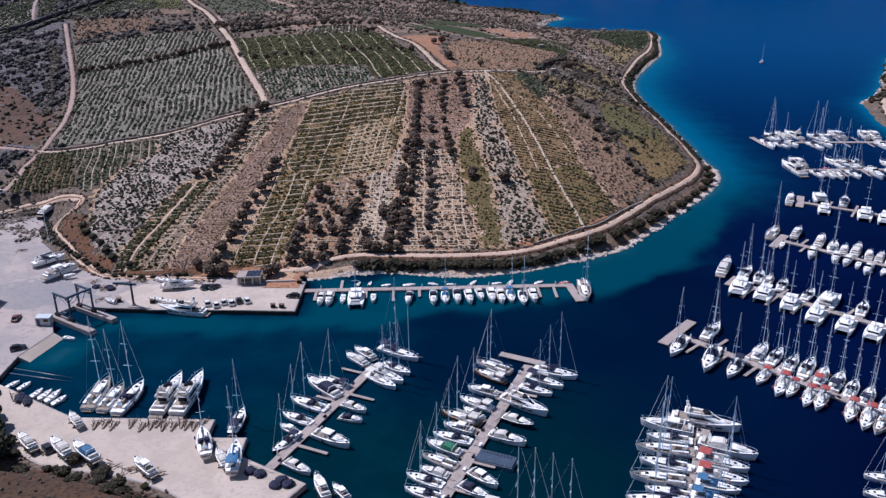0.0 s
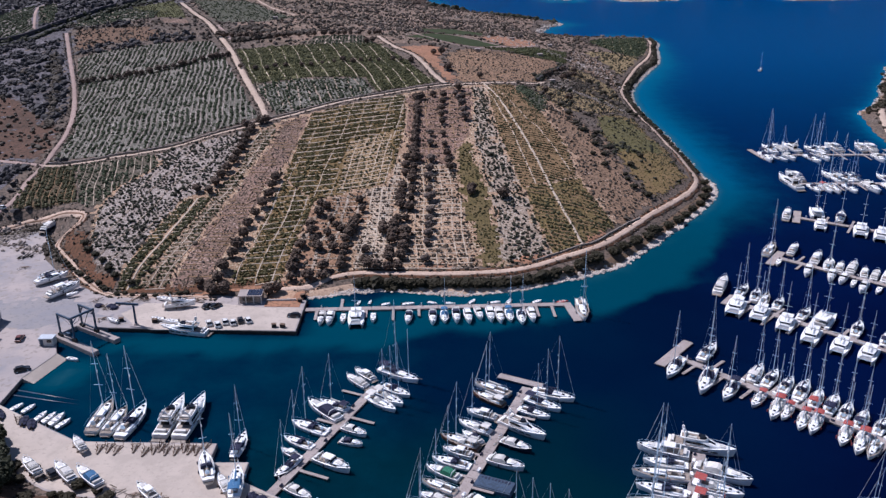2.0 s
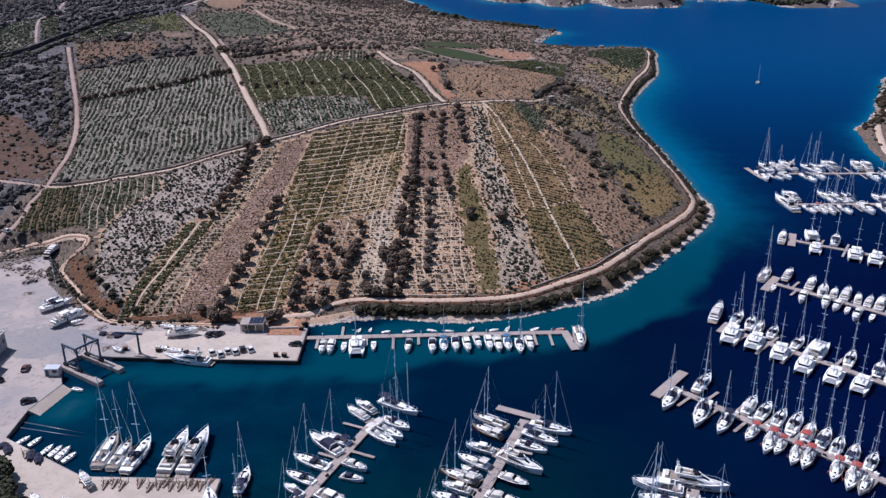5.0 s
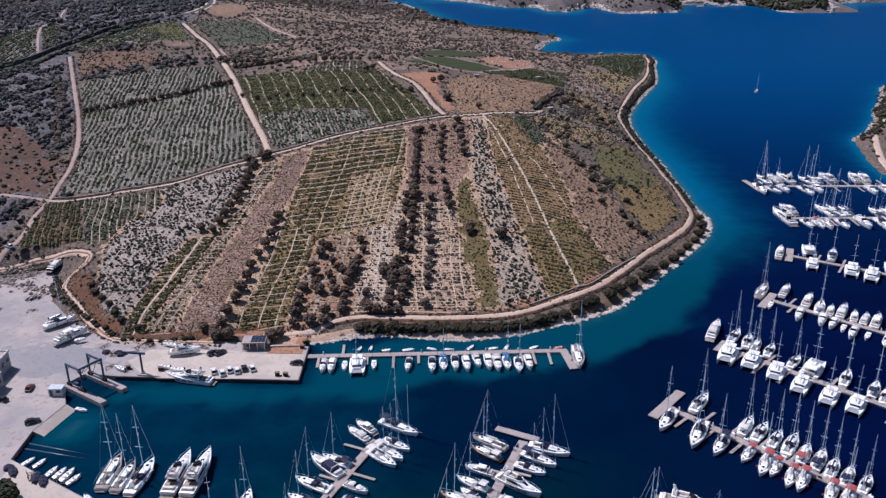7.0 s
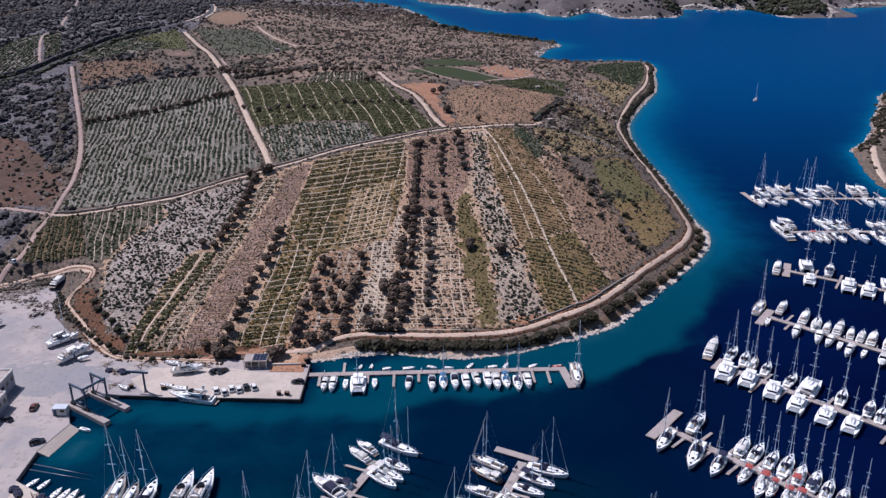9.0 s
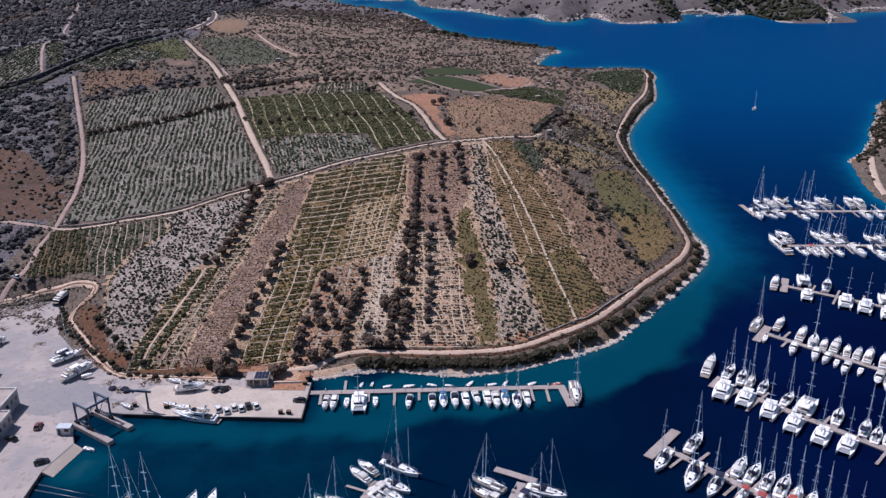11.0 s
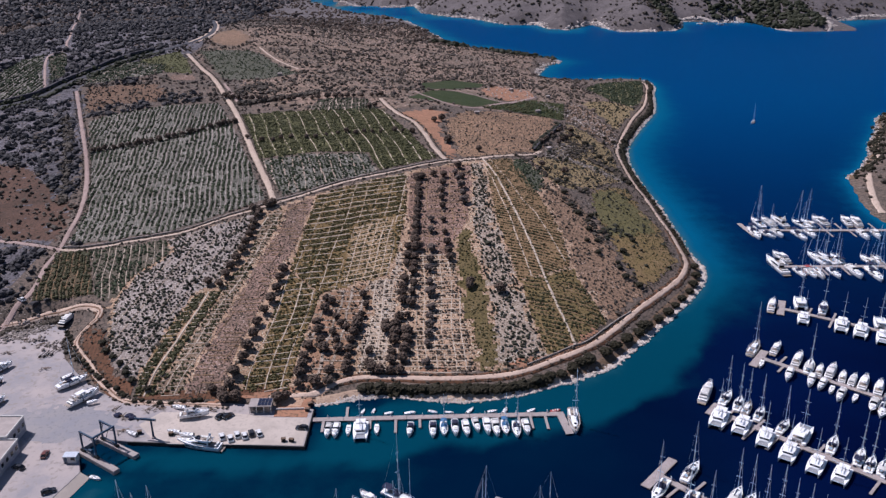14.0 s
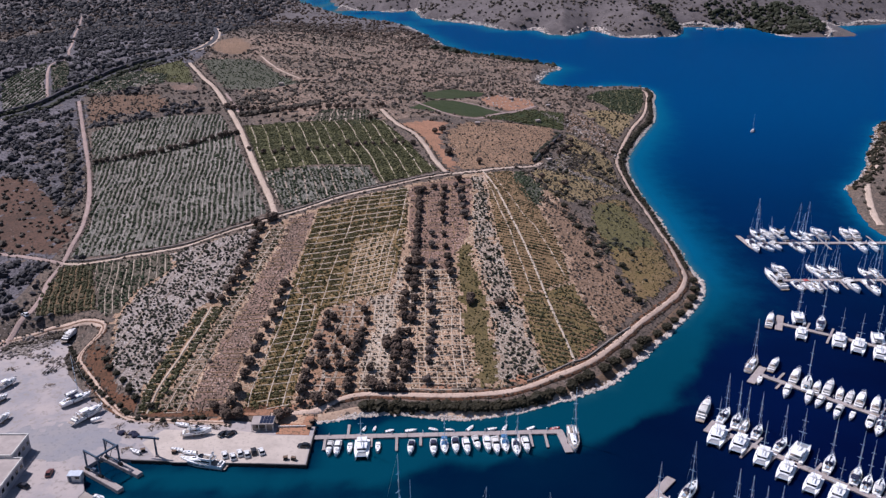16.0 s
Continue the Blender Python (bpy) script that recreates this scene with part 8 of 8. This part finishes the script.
pontoon("jetty", (-44.6, 235.8), (39.6, 239), 2.3, "pale concrete jetty lined with small yachts", [(11.5, 1, 6), (4, -1, 6), (17.5, -1, 5), (19.5, -1, 5), (28, -1, 7.5), (36, -1, 5), (44, -1, 6), (51, -1, 6), (55, -1, 6), (62, -1, 6), (69, -1, 6), (73, -1, 7), (78, -1, 7.5)], ((38.4, 239.8), (40.3, 227.2), 2.6))


# ---- boatyard and quays ----
def copies(first, places, group=""):
    """Puts a thing at the first place and copies of it at the others; places are x, y, z, heading."""
    for k, (x, y, z, a) in enumerate(places):
        m = pose(x, y, z, 0, 0, a)
        made = first
        if k:
            made = copy_thing(first, m)
        else:
            first.matrix_basis = m
        if group:
            tagged(made, group=group)


def boat_cradle():
    root = thing("boat_cradle", "rusty steel boat cradle standing on the concrete", "boat cradle")
    for y in (-1.3, 1.3):
        part("cross_beam", Geo().box((0, y, 0.12), (2.4, 0.2, 0.24)), RUST, root)
        for x in (-1, 1):
            prop = part("prop", Geo().tube((x * 1.1, y, 0.1), (x * 0.85, y, 1.15), 0.07), RUST, root)
            part("pad", Geo().box((x * 0.82, y, 1.2), (0.3, 0.4, 0.1), turn=0), RUBBER, prop)
    part("keel_beam", Geo().box((0, 0, 0.16), (0.25, 3.6, 0.3)), RUST, root)
    return root


def open_cradle():
    root = thing("empty_boat_cradle", "empty weathered boat cradle with rusty frames on the quay", "boat cradle")
    for x in (-1, 1):
        part("runner", Geo().tube((x * 0.9, 1.6, 0.15), (x * 0.15, -2.0, 0.15), 0.09), RUST, root)
        for y, h in ((1.5, 1.3), (0.3, 1.2), (-0.9, 0.9)):
            part("post", Geo().tube((x * (0.55 + y * 0.2), y, 0.1), (x * (0.75 + y * 0.2), y, h), 0.06), RUST, root)
    for y in (1.5, 0.3, -0.9):
        part("crossbar", Geo().tube((-0.6 - y * 0.2, y, 0.25), (0.6 + y * 0.2, y, 0.25), 0.07), RUST, root)
    part("keel_plank", Geo().box((0, -0.2, 0.3), (0.3, 3.6, 0.14)), TEAK, root)
    return root


def car(paint, label):
    root = thing("car", label, "car")
    body = [[(x * w, y, z) for x, z in ((1, 0.3), (1.02, 0.6), (0.97, h), (-0.97, h), (-1.02, 0.6), (-1, 0.3))] for y, w, h in ((-2.05, 0.78, 0.75), (-1.7, 0.87, 0.92), (0.6, 0.88, 0.93), (1.6, 0.86, 0.82), (2.05, 0.74, 0.62))]
    part("body", Geo().loft(body, True), paint, root)
    cab = [[(x * w, y, z) for x, z in ((1, 0.88), (0.82, h), (-0.82, h), (-1, 0.88))] for y, w, h in ((-1.9, 0.72, 0.95), (-1.2, 0.8, 1.42), (0.0, 0.8, 1.46), (1.0, 0.76, 0.95))]
    cabin = part("cabin_glass", Geo().loft(cab, True), TINTED, root)
    part("roof", Geo().box((0, -0.65, 1.46), (1.24, 1.5, 0.06), (0.94, 0.94)), paint, cabin)
    for x in (-1, 1):
        for y in (-1.25, 1.3):
            wheel = part("wheel", Geo().tube((x * 0.9, y, 0.32), (x * 0.68, y, 0.32), 0.32, 0.32, 10), RUBBER, root)
            part("rim", Geo().tube((x * 0.91, y, 0.32), (x * 0.86, y, 0.32), 0.19, 0.19, 8), ALLOY, wheel)
    return root


copies(car(CARWHITE, "white small car parked at the quay edge"), [(-71.7, 224.6, 1.3, 22), (-68.8, 223.6, 1.3, 22), (-67, 225.5, 1.3, 20), (-64.5, 225, 1.3, 18), (-60.2, 226.4, 1.3, 25)], "cars parked on the quay")
copies(car(CARDARK, "dark car parked on the concrete"), [(-62.6, 226.4, 1.3, 20), (-46.8, 229.4, 1.3, 86), (-74.9, 236.2, 1.3, -42), (-72.6, 236.4, 1.3, -42), (-129.8, 209, 1.3, 70), (-87.5, 152.2, 1.3, 40), (-115.5, 197.6, 1.3, -60)], "dark cars about the yard")
copies(car(CARRED, "red-brown car standing alone in the boatyard"), [(-124.5, 215.4, 1.3, 5)])
copies(car(CARWHITE, "white van-like car beside the earth track"), [(-176.9, 313.5, float(ground_z(-176.9, 313.5)) + 0.25, 60)])

# stands under the stored boats
_stand = boat_cradle()
copies(_stand, [(x, y, 1.3, h) for kind, x, y, h, n in SOUTH_YARD_BOATS + NORTH_YARD_BOATS + QUAY_STAND_BOAT if n > 5], "cradles under stored boats")
copies(open_cradle(), [(-80.6, 161.6, 1.3, 4), (-76.4, 161.2, 1.3, -3), (-72.5, 162, 1.3, 5), (-69.6, 160.6, 1.3, -6), (-67.8, 161.4, 1.3, 7), (-64.8, 160.9, 1.3, 3), (-62.5, 160.9, 1.3, -2), (-60.9, 161.9, 1.3, 8), (-59.4, 161.2, 1.3, -5), (-57.8, 160.9, 1.3, 4), (-56.2, 162.1, 1.3, -7), (-105.1, 173.6, 1.3, 20), (-78.5, 162, 1.3, 2), (-66.2, 162.2, 1.3, -8)], "empty cradles on the quay")


def covered_boat():
    root = thing("covered_boat", "inflatable boat wrapped in a dark navy tarpaulin", "covered boat")
    r = random.Random(8)
    rows = []
    for j in range(13):
        s = j / 12
        w, h = 1.05 * math.sin(0.45 + s * 2.35) ** 0.6, 0.62 + 0.3 * math.sin(s * 3.0) + (0.16 if j in (4, 8) else 0.0) + r.uniform(-0.05, 0.05)
        rows.append([(x * w * r.uniform(0.95, 1.05), 4.2 * (s - 0.5), z) for x, z in ((1, 0.2), (1.04, h * 0.5), (0.8, h * 0.78), (0.45, h * r.uniform(0.8, 0.95)), (0.0, h * 1.1), (-0.45, h * r.uniform(0.8, 0.95)), (-0.8, h * 0.78), (-1.04, h * 0.5), (-1, 0.2))])
    cover = part("tarpaulin", Geo().loft(rows), NAVY, root)
    for j in (3, 6, 9):
        part("strap", Geo().loft([[(x, y - 0.05, z + 0.02), (x, y + 0.05, z + 0.02)] for x, y, z in rows[j]]), RUBBER, cover)
    motor = part("outboard_motor", Geo().box((0, -2.25, 0.75), (0.42, 0.5, 0.7), (0.8, 0.8)), RUBBER, root)
    frame_ = part("trailer_frame", Geo().box((0, 0, 0.2), (1.3, 4.4, 0.16)), RUST, root)
    for x in (-1, 1):
        part("wheel", Geo().tube((x * 0.95, -0.4, 0.28), (x * 0.75, -0.4, 0.28), 0.28, 0.28, 10), RUBBER, frame_)
    return root


copies(covered_boat(), [(-103.4, 173, 1.3, 15), (-101, 171.6, 1.3, 25), (-51.9, 152.3, 1.3, 8), (-110.5, 175.5, 1.3, 30)], "covered boats on the quay")


def covered_heap():
    root = thing("covered_gear", "round heap of gear under a dark navy tarpaulin", "covered gear")
    r = random.Random(12)
    rings = []
    for z, w in ((0.0, 1.3), (0.3, 1.35), (0.6, 1.2), (0.85, 0.8), (0.95, 0.35)):
        rings.append([(math.cos(k * 0.5236) * w * r.uniform(0.8, 1.2), math.sin(k * 0.5236) * w * r.uniform(0.8, 1.2), z + r.uniform(-0.14, 0.14) * (z > 0)) for k in range(12)])
    sheet_ = part("tarpaulin", Geo().loft(rings, True), NAVY, root)
    part("rope", Geo().loft([[(x * 1.03, y * 1.03, 0.4 + d) for d in (0.0, 0.06)] for x, y, z in rings[1] + rings[1][:1]]), RUBBER, sheet_)
    part("pallet", Geo().box((0, 0, 0.07), (1.8, 1.5, 0.14)), RUST, root)
    return root


# the heaps at (-109.8, 237.3) and (-104.6, 235.8) stand in for dark machinery
copies(covered_heap(), [(-41.4, 144.2, 1.3, 0), (-39.2, 143.2, 1.3, 40), (-34.2, 141.2, 1.3, 80), (-32.6, 139.8, 1.3, 130), (-35.2, 139.6, 1.3, 200), (-112.3, 177, 1.3, 20), (-109.8, 237.3, 1.3, 60), (-104.6, 235.8, 1.3, 10), (-105.8, 236.9, 1.3, 90)], "covered gear on the quay")


def dock_box():
    root = thing("dock_box", "white storage box standing on the pontoon", "dock box")
    part("box", Geo().box((0, 0, 0.28), (1.2, 0.55, 0.55), (0.96, 0.92)), GELCOAT, root)
    part("lid", Geo().box((0, 0, 0.6), (1.26, 0.62, 0.1)), DECKWHITE, root)
    return root


def gangway():
    root = thing("gangway", "narrow folding gangway lying on the pontoon", "gangway")
    part("tread", Geo().box((0, 0, 0.1), (2.2, 0.4, 0.08)), TEAK, root)
    for y in (-0.2, 0.2):
        part("edge_rail", Geo().tube((-1.1, y, 0.16), (1.1, y, 0.16), 0.03), ALLOY, root)
    return root


def gear_bag():
    root = thing("gear_bag", "dark crew bag lying on the pontoon", "bag")
    part("bag_body", Geo().tube((-0.45, 0, 0.28), (0.45, 0, 0.28), 0.28, 0.26, 8), NAVY, root)
    part("bag_strap", Geo().tube((-0.2, 0, 0.54), (0.2, 0, 0.56), 0.05), RUBBER, root)
    return root


_r = random.Random(44)
_lines = (((42.6, 118), (58.2, 160.2), 2.9, 26), ((-38.6, 145), (-18.6, 189.9), 2.4, 8), ((-2, 134), (21.2, 189.2), 2.6, 12), ((66, 204), (112, 155), 2.3, 14), ((92, 240), (135, 198), 2.4, 10), ((121, 275), (160, 240), 2.3, 8))
_spots = {"box": [], "gangway": [], "bag": []}
for (_ax, _ay), (_bx, _by), _w, _count in _lines:
    _turn = math.degrees(math.atan2(_by - _ay, _bx - _ax))
    _len = math.hypot(_bx - _ax, _by - _ay)
    for _k in range(_count):
        _t, _side = (_k + _r.uniform(0.2, 0.8)) / _count, _r.choice((-1, 1)) * (_w / 2 - 0.5)
        _kind = _r.choice(("box", "gangway", "bag", "bag"))
        _spots[_kind].append((_ax + (_bx - _ax) * _t - (_by - _ay) / _len * _side, _ay + (_by - _ay) * _t + (_bx - _ax) / _len * _side, 0.612, _turn + _r.uniform(-12, 12)))
copies(dock_box(), _spots["box"], "dock boxes")
copies(gangway(), _spots["gangway"], "gangways on the pontoons")
copies(gear_bag(), _spots["bag"], "bags on the pontoons")


def boat_trailer():
    root = thing("boat_trailer", "long empty boat trailer standing in the yard", "boat trailer")
    for x in (-1, 1):
        part("rail", Geo().box((x * 0.6, 0, 0.6), (0.16, 6.0, 0.2)), RUBBER, root)
        for y in (-1.6, -0.7):
            part("wheel", Geo().tube((x * 1.0, y, 0.38), (x * 0.76, y, 0.38), 0.38, 0.38, 10), RUBBER, root)
    for y in (-2.6, -0.8, 1.0, 2.6):
        part("crossbar", Geo().box((0, y, 0.62), (1.3, 0.14, 0.14)), RUST, root)
    part("drawbar", Geo().tube((0, 3.0, 0.6), (0, 4.6, 0.55), 0.08), RUST, root)
    return root


copies(boat_trailer(), [(-153.0, 278.2, 1.3, -6), (-150.6, 279.6, 1.3, -12), (-141, 292, 1.3, -50)], "trailers in the yard")

# travel lift over its slip, between two concrete piers
for _a, _b in (((-116.5, 219.4), (-99.6, 208.1)), ((-112.4, 225.8), (-96.2, 215.6))):
    _u = (Vector(_b) - Vector(_a)).normalized() * 0.001
    _w = Vector((-_u.y, _u.x)).normalized() * 1.05
    _pts = [tuple(Vector(_a) - _w), tuple(Vector(_b) - _w), tuple(Vector(_b) + _w), tuple(Vector(_a) + _w)]
    slab("lift_pier", _pts, -3.0, 1.32, PONTOON_DECK, "concrete pier of the travel-lift slip", "pier", chamfer=0.1)


def travel_lift():
    """Blue portal hoist: two side frames joined by a top beam at the back."""
    root = thing("travel_lift", "tall blue travel lift standing over the boat slip", "boat hoist")
    W, D, H = 3.6, 3.4, 7.6
    for x in (-1, 1):
        side = part("side_beam", Geo().box((x * W, 0, H - 0.4), (0.45, 2 * D + 0.6, 0.55)), LIFTBLUE, root)
        part("lower_beam", Geo().box((x * W, 0, 1.2), (0.4, 2 * D + 0.4, 0.4)), LIFTBLUE, root)
        for y in (-1, 1):
            leg = part("leg", Geo().box((x * W, y * D, H / 2 + 0.3), (0.42, 0.45, H - 1.2)), LIFTBLUE, root)
            for o in (-0.45, 0.45):
                part("wheel", Geo().tube((x * W - 0.35, y * D + o, 0.55), (x * W + 0.35, y * D + o, 0.55), 0.55, 0.55, 12), RUBBER, leg)
            part("brace", Geo().tube((x * W, y * D, H - 2.2), (x * W, y * (D - 1.7), H - 0.6), 0.14), LIFTBLUE, side)
    part("top_beam", Geo().box((0, D, H), (2 * W + 0.5, 0.5, 0.55)), LIFTBLUE, root)
    for x in (-1, 1):
        part("corner_brace", Geo().tube((x * W, D, H - 1.8), (x * (W - 1.7), D, H - 0.3), 0.14), LIFTBLUE, root)
        for y in (-1.6, 1.4):
            part("sling", Geo().loft([[(x * W * 0.95, y - 0.15, H - 0.8), (x * W * 0.95, y + 0.15, H - 0.8)], [(x * 1.6, y - 0.15, 3.4), (x * 1.6, y + 0.15, 3.4)], [(0, y - 0.15, 2.9), (0, y + 0.15, 2.9)]]), RUBBER, root)
    part("engine_box", Geo().box((W + 0.1, 0.8, 1.9), (0.9, 1.6, 1.0)), LIFTBLUE, root)
    return root


copies(travel_lift(), [(-108.6, 218.7, 1.32, -123)])


def jib_crane():
    root = thing("jib_crane", "blue pillar crane with a short jib on the quay edge", "crane")
    part("base", Geo().tube((0, 0, 0), (0, 0, 0.5), 0.7, 0.6, 12), CONCRETE, root)
    part("pillar", Geo().tube((0, 0, 0.4), (0, 0, 6.6), 0.34, 0.3, 10), LIFTBLUE, root)
    jib = part("jib", Geo().box((-2.0, 0.4, 6.8), (7.2, 0.5, 0.6), turn=-8), LIFTBLUE, root)
    part("hoist", Geo().box((-4.4, 0.7, 6.3), (0.5, 0.5, 0.6)), RUST, jib)
    part("tie", Geo().tube((0.2, 0, 7.6), (-4.0, 0.7, 7.1), 0.06), LIFTBLUE, jib)
    return root


copies(jib_crane(), [(-93.7, 224.6, 1.3, 0)])


def building(name, x0, x1, y0, y1, high, label, windows):
    root = thing(name, label, "building")
    cx, cy = (x0 + x1) / 2, (y0 + y1) / 2
    part("wall", Geo().box((cx, cy, 1.3 + high / 2), (x1 - x0, y1 - y0, high)), YARD_WALL, root)
    part("roof", Geo().box((cx, cy, 1.3 + high + 0.06), (x1 - x0 - 0.7, y1 - y0 - 0.7, 0.14)), ROOFING, root, "pale flat roof")
    for px, py, sx, sy in ((cx, y0, x1 - x0 + 0.3, 0.35), (cx, y1, x1 - x0 + 0.3, 0.35), (x0, cy, 0.35, y1 - y0 - 0.06), (x1, cy, 0.35, y1 - y0 - 0.06)):
        part("parapet", Geo().box((px, py, 1.3 + high + 0.25), (sx, sy, 0.6)), RENDER_WALL, root)
    for k in range(windows):
        y = y0 + (k + 0.5) * (y1 - y0) / windows
        window = part("window", Geo().box((x1 + 0.02, y, 1.3 + high * 0.58), (0.12, 1.3, 1.3)), TINTED, root)
        part("sill", Geo().box((x1 + 0.12, y, 1.3 + high * 0.58 - 0.72), (0.3, 1.6, 0.12)), RENDER_WALL, window)
    return root


building("boatyard_building", -165, -136.6, 217.5, 229, 5.2, "pale grey flat-roofed boatyard building with small windows", 4)
building("boatyard_building", -165, -133.2, 197, 217.3, 4.4, "lower pale grey flat-roofed boatyard wing with windows", 7)


def kiosk():
    root = thing("quay_kiosk", "small stone kiosk with solar panels on its flat roof", "kiosk")
    part("wall", Geo().box((0, 0, 1.3), (7.0, 4.4, 2.6)), DRYSTONE, root)
    roof = part("roof", Geo().box((0, -0.3, 2.75), (7.6, 5.2, 0.25)), ROOFING, root)
    for k in range(4):
        for y in (-1.4, 0.9):
            part("solar_panel", Geo().box((-0.4 + k * 1.15, y, 2.95), (1.02, 2.1, 0.08)), PANEL, roof)
    for x in (-3.6, -1.2, 1.2, 3.6):
        part("post", Geo().box((x, -2.85, 1.35), (0.22, 0.22, 2.7)), RENDER_WALL, root)
    part("serving_window", Geo().box((-0.8, -2.21, 1.5), (3.2, 0.1, 1.1)), TINTED, root)
    part("door", Geo().box((2.4, -2.21, 1.05), (0.95, 0.1, 2.0)), TEAK, root)
    part("terrace_wall", Geo().box((9.6, -0.9, 0.35), (9.5, 0.35, 0.7)), RENDER_WALL, root)
    return root


copies(kiosk(), [(-62.3, 241.2, 1.3, 2)])


def cabin():
    root = thing("site_cabin", "white site cabin with a pale blue roof by the slipway", "cabin")
    part("wall", Geo().box((0, 0, 1.2), (4.0, 2.5, 2.3)), RENDER_WALL, root)
    part("roof", Geo().box((0, 0, 2.42), (4.3, 2.8, 0.16)), plain("pale_blue_sheet_metal", (0.56, 0.61, 0.68), 0.5, vary=0.08), root)
    part("door", Geo().box((-1.2, -1.27, 1.05), (0.9, 0.08, 2.0)), LIFTBLUE, root)
    part("window", Geo().box((1.0, -1.27, 1.6), (1.3, 0.08, 0.9)), TINTED, root)
    return root


copies(cabin(), [(-115.0, 212.6, 1.3, 0)])

# slipway running down into the basin
_ramp = Geo().loft([[(-114.2, 193.8, 1.32), (-110.6, 207.4, 1.32), (-110.6, 207.4, -2), (-114.2, 193.8, -2)], [(-108.8, 192.4, -0.6), (-105.4, 205.4, -0.6), (-105.4, 205.4, -2), (-108.8, 192.4, -2)], [(-102, 190.6, -0.9), (-98.8, 203, -0.9), (-98.8, 203, -2), (-102, 190.6, -2)]], True)
tagged(sheet("slipway", _ramp.v, _ramp.f, PAVING, False), "concrete slipway sloping into the water", "slipway", kind="structure")


for _a, _b in (((-113.6, 189.8), (-93, 184.1)), ((-113.4, 187.3), (-92.4, 182.3))):
    _g = Geo().tube((*_a, -0.12), (*_b, -0.27), 0.3, 0.26, 8)
    tagged(sheet("slip_rail", _g.v, _g.f, plain("slimy_wet_steel", (0.06, 0.085, 0.14), 0.4, vary=0.2), True), "dark blue-grey launching rail running down into the water", "slip rail", kind="structure")


def work_barge():
    """A flat blue-grey work pontoon; its unreadable lettering is set as plain bars."""
    root = thing("work_barge", "flat blue-grey covered barge with dark lettering along its side", "barge")
    part("hull", Geo().box((0, 0, 0.4), (4.2, 8.8, 1.1), (1.0, 0.96)), plain("blue_grey_paint", (0.1, 0.15, 0.22), 0.5, vary=0.12), root)
    part("cover", Geo().box((0, 0, 1.02), (3.9, 8.3, 0.16)), plain("faded_blue_tarpaulin", (0.045, 0.08, 0.14), 0.75, vary=0.18), root)
    for k in range(9):
        part("lettering_bar", Geo().box((-1.2, -3.2 + k * 0.78, 1.13), (0.75 if k % 3 else 0.5, 0.36, 0.05)), NAVY, root)
    return root


copies(work_barge(), [(10.4, 148.9, 0.0, -113)])


def bundle(label, name, mat):
    root = thing(name, label, "quay gear")
    part("box", Geo().box((0, 0, 0.55), (1.4, 1.0, 1.1), (0.95, 0.95)), mat, root)
    part("lid", Geo().box((0, 0, 1.15), (1.5, 1.1, 0.1)), RUST, root)
    return root


copies(bundle("dark storage box on the quay", "storage_box", RUBBER), [(-51.6, 222.6, 1.3, 10), (-49, 222.4, 1.3, -14), (-88.5, 226, 1.3, 5), (-99, 227, 1.3, 20), (-46.6, 239.8, 1.3, 0), (-46.2, 243.2, 1.3, 30)], "gear on the quay")
slab("kiosk_terrace", [(-57.5, 236.5), (-46.2, 236), (-46, 247.5), (-57.5, 248)], 0.6, 1.42, RED_EARTH, "reddish trodden earth beside the kiosk", "terrace")
for _x, _y, _h, _n in ((-88, 227.2, 78, 4.5), (-83.5, 225.6, 84, 5.0), (-90.5, 241.5, 80, 5.2), (-101.5, 226.5, 60, 4.6), (-137, 262, -40, 4.5)):
    boat("D", _x, _y, _h, _n, 1.6, "small boats ashore")
boat("D", -105.2, 205.5, -110, 4.2, 0.0, "small boats afloat")


def stone_shed():
    root = thing("stone_shed", "small pale stone field shed with a flat roof", "shed")
    part("wall", Geo().box((0, 0, 0.8), (3.2, 2.4, 2.2)), DRYSTONE, root)
    part("roof", Geo().box((0, 0, 1.98), (3.6, 2.8, 0.2)), ROOFING, root)
    part("door", Geo().box((0.6, -1.22, 0.85), (0.8, 0.08, 1.7)), TEAK, root)
    return root


copies(stone_shed(), [(x, y, float(ground_z(x, y)), a) for x, y, a in [(62.6, 489.8, 30), (20.9, 543.8, 0), (67.5, 601.7, 15), (53.3, 675.4, 40), (83.1, 672.5, 10), (147.6, 798.9, 20), (-122.4, 619.5, 0)]], "field sheds")


def timber_pile(seed):
    """Loose planks, poles and rubble heaped beside the quay."""
    r = random.Random(seed)
    root = thing("timber_pile", "untidy heap of weathered planks and poles beside the quay", "debris")
    for k in range(9):
        a = r.uniform(0, 180)
        part("plank", Geo().box((r.uniform(-1.5, 1.5), r.uniform(-0.9, 0.9), 0.08 + 0.07 * k), (r.uniform(1.6, 3.2), r.uniform(0.15, 0.3), 0.06), turn=a), (TEAK, RUST, BARK)[k % 3], root)
    return root


copies(timber_pile(1), [(-71.5, 146.3, 1.31, 150), (-67, 144.6, 1.31, 20), (-75.8, 147.6, 1.31, 80), (-105, 228, 1.3, 30), (-100.5, 240.6, 1.3, 60), (-148, 268, 1.3, 10), (-158, 286, 1.3, 45), (-165, 290, 1.3, 100), (-97, 241, 1.3, 5), (-112, 241, 1.3, 70)], "debris about the yard")
copies(timber_pile(2), [(-61, 142.6, 1.31, 60), (-89, 151, 1.31, 10), (-141, 281, 1.3, 20), (-168, 280, 1.3, 0), (-107.5, 236, 1.3, 120), (-79.5, 240, 1.31, 20)], "debris about the yard")
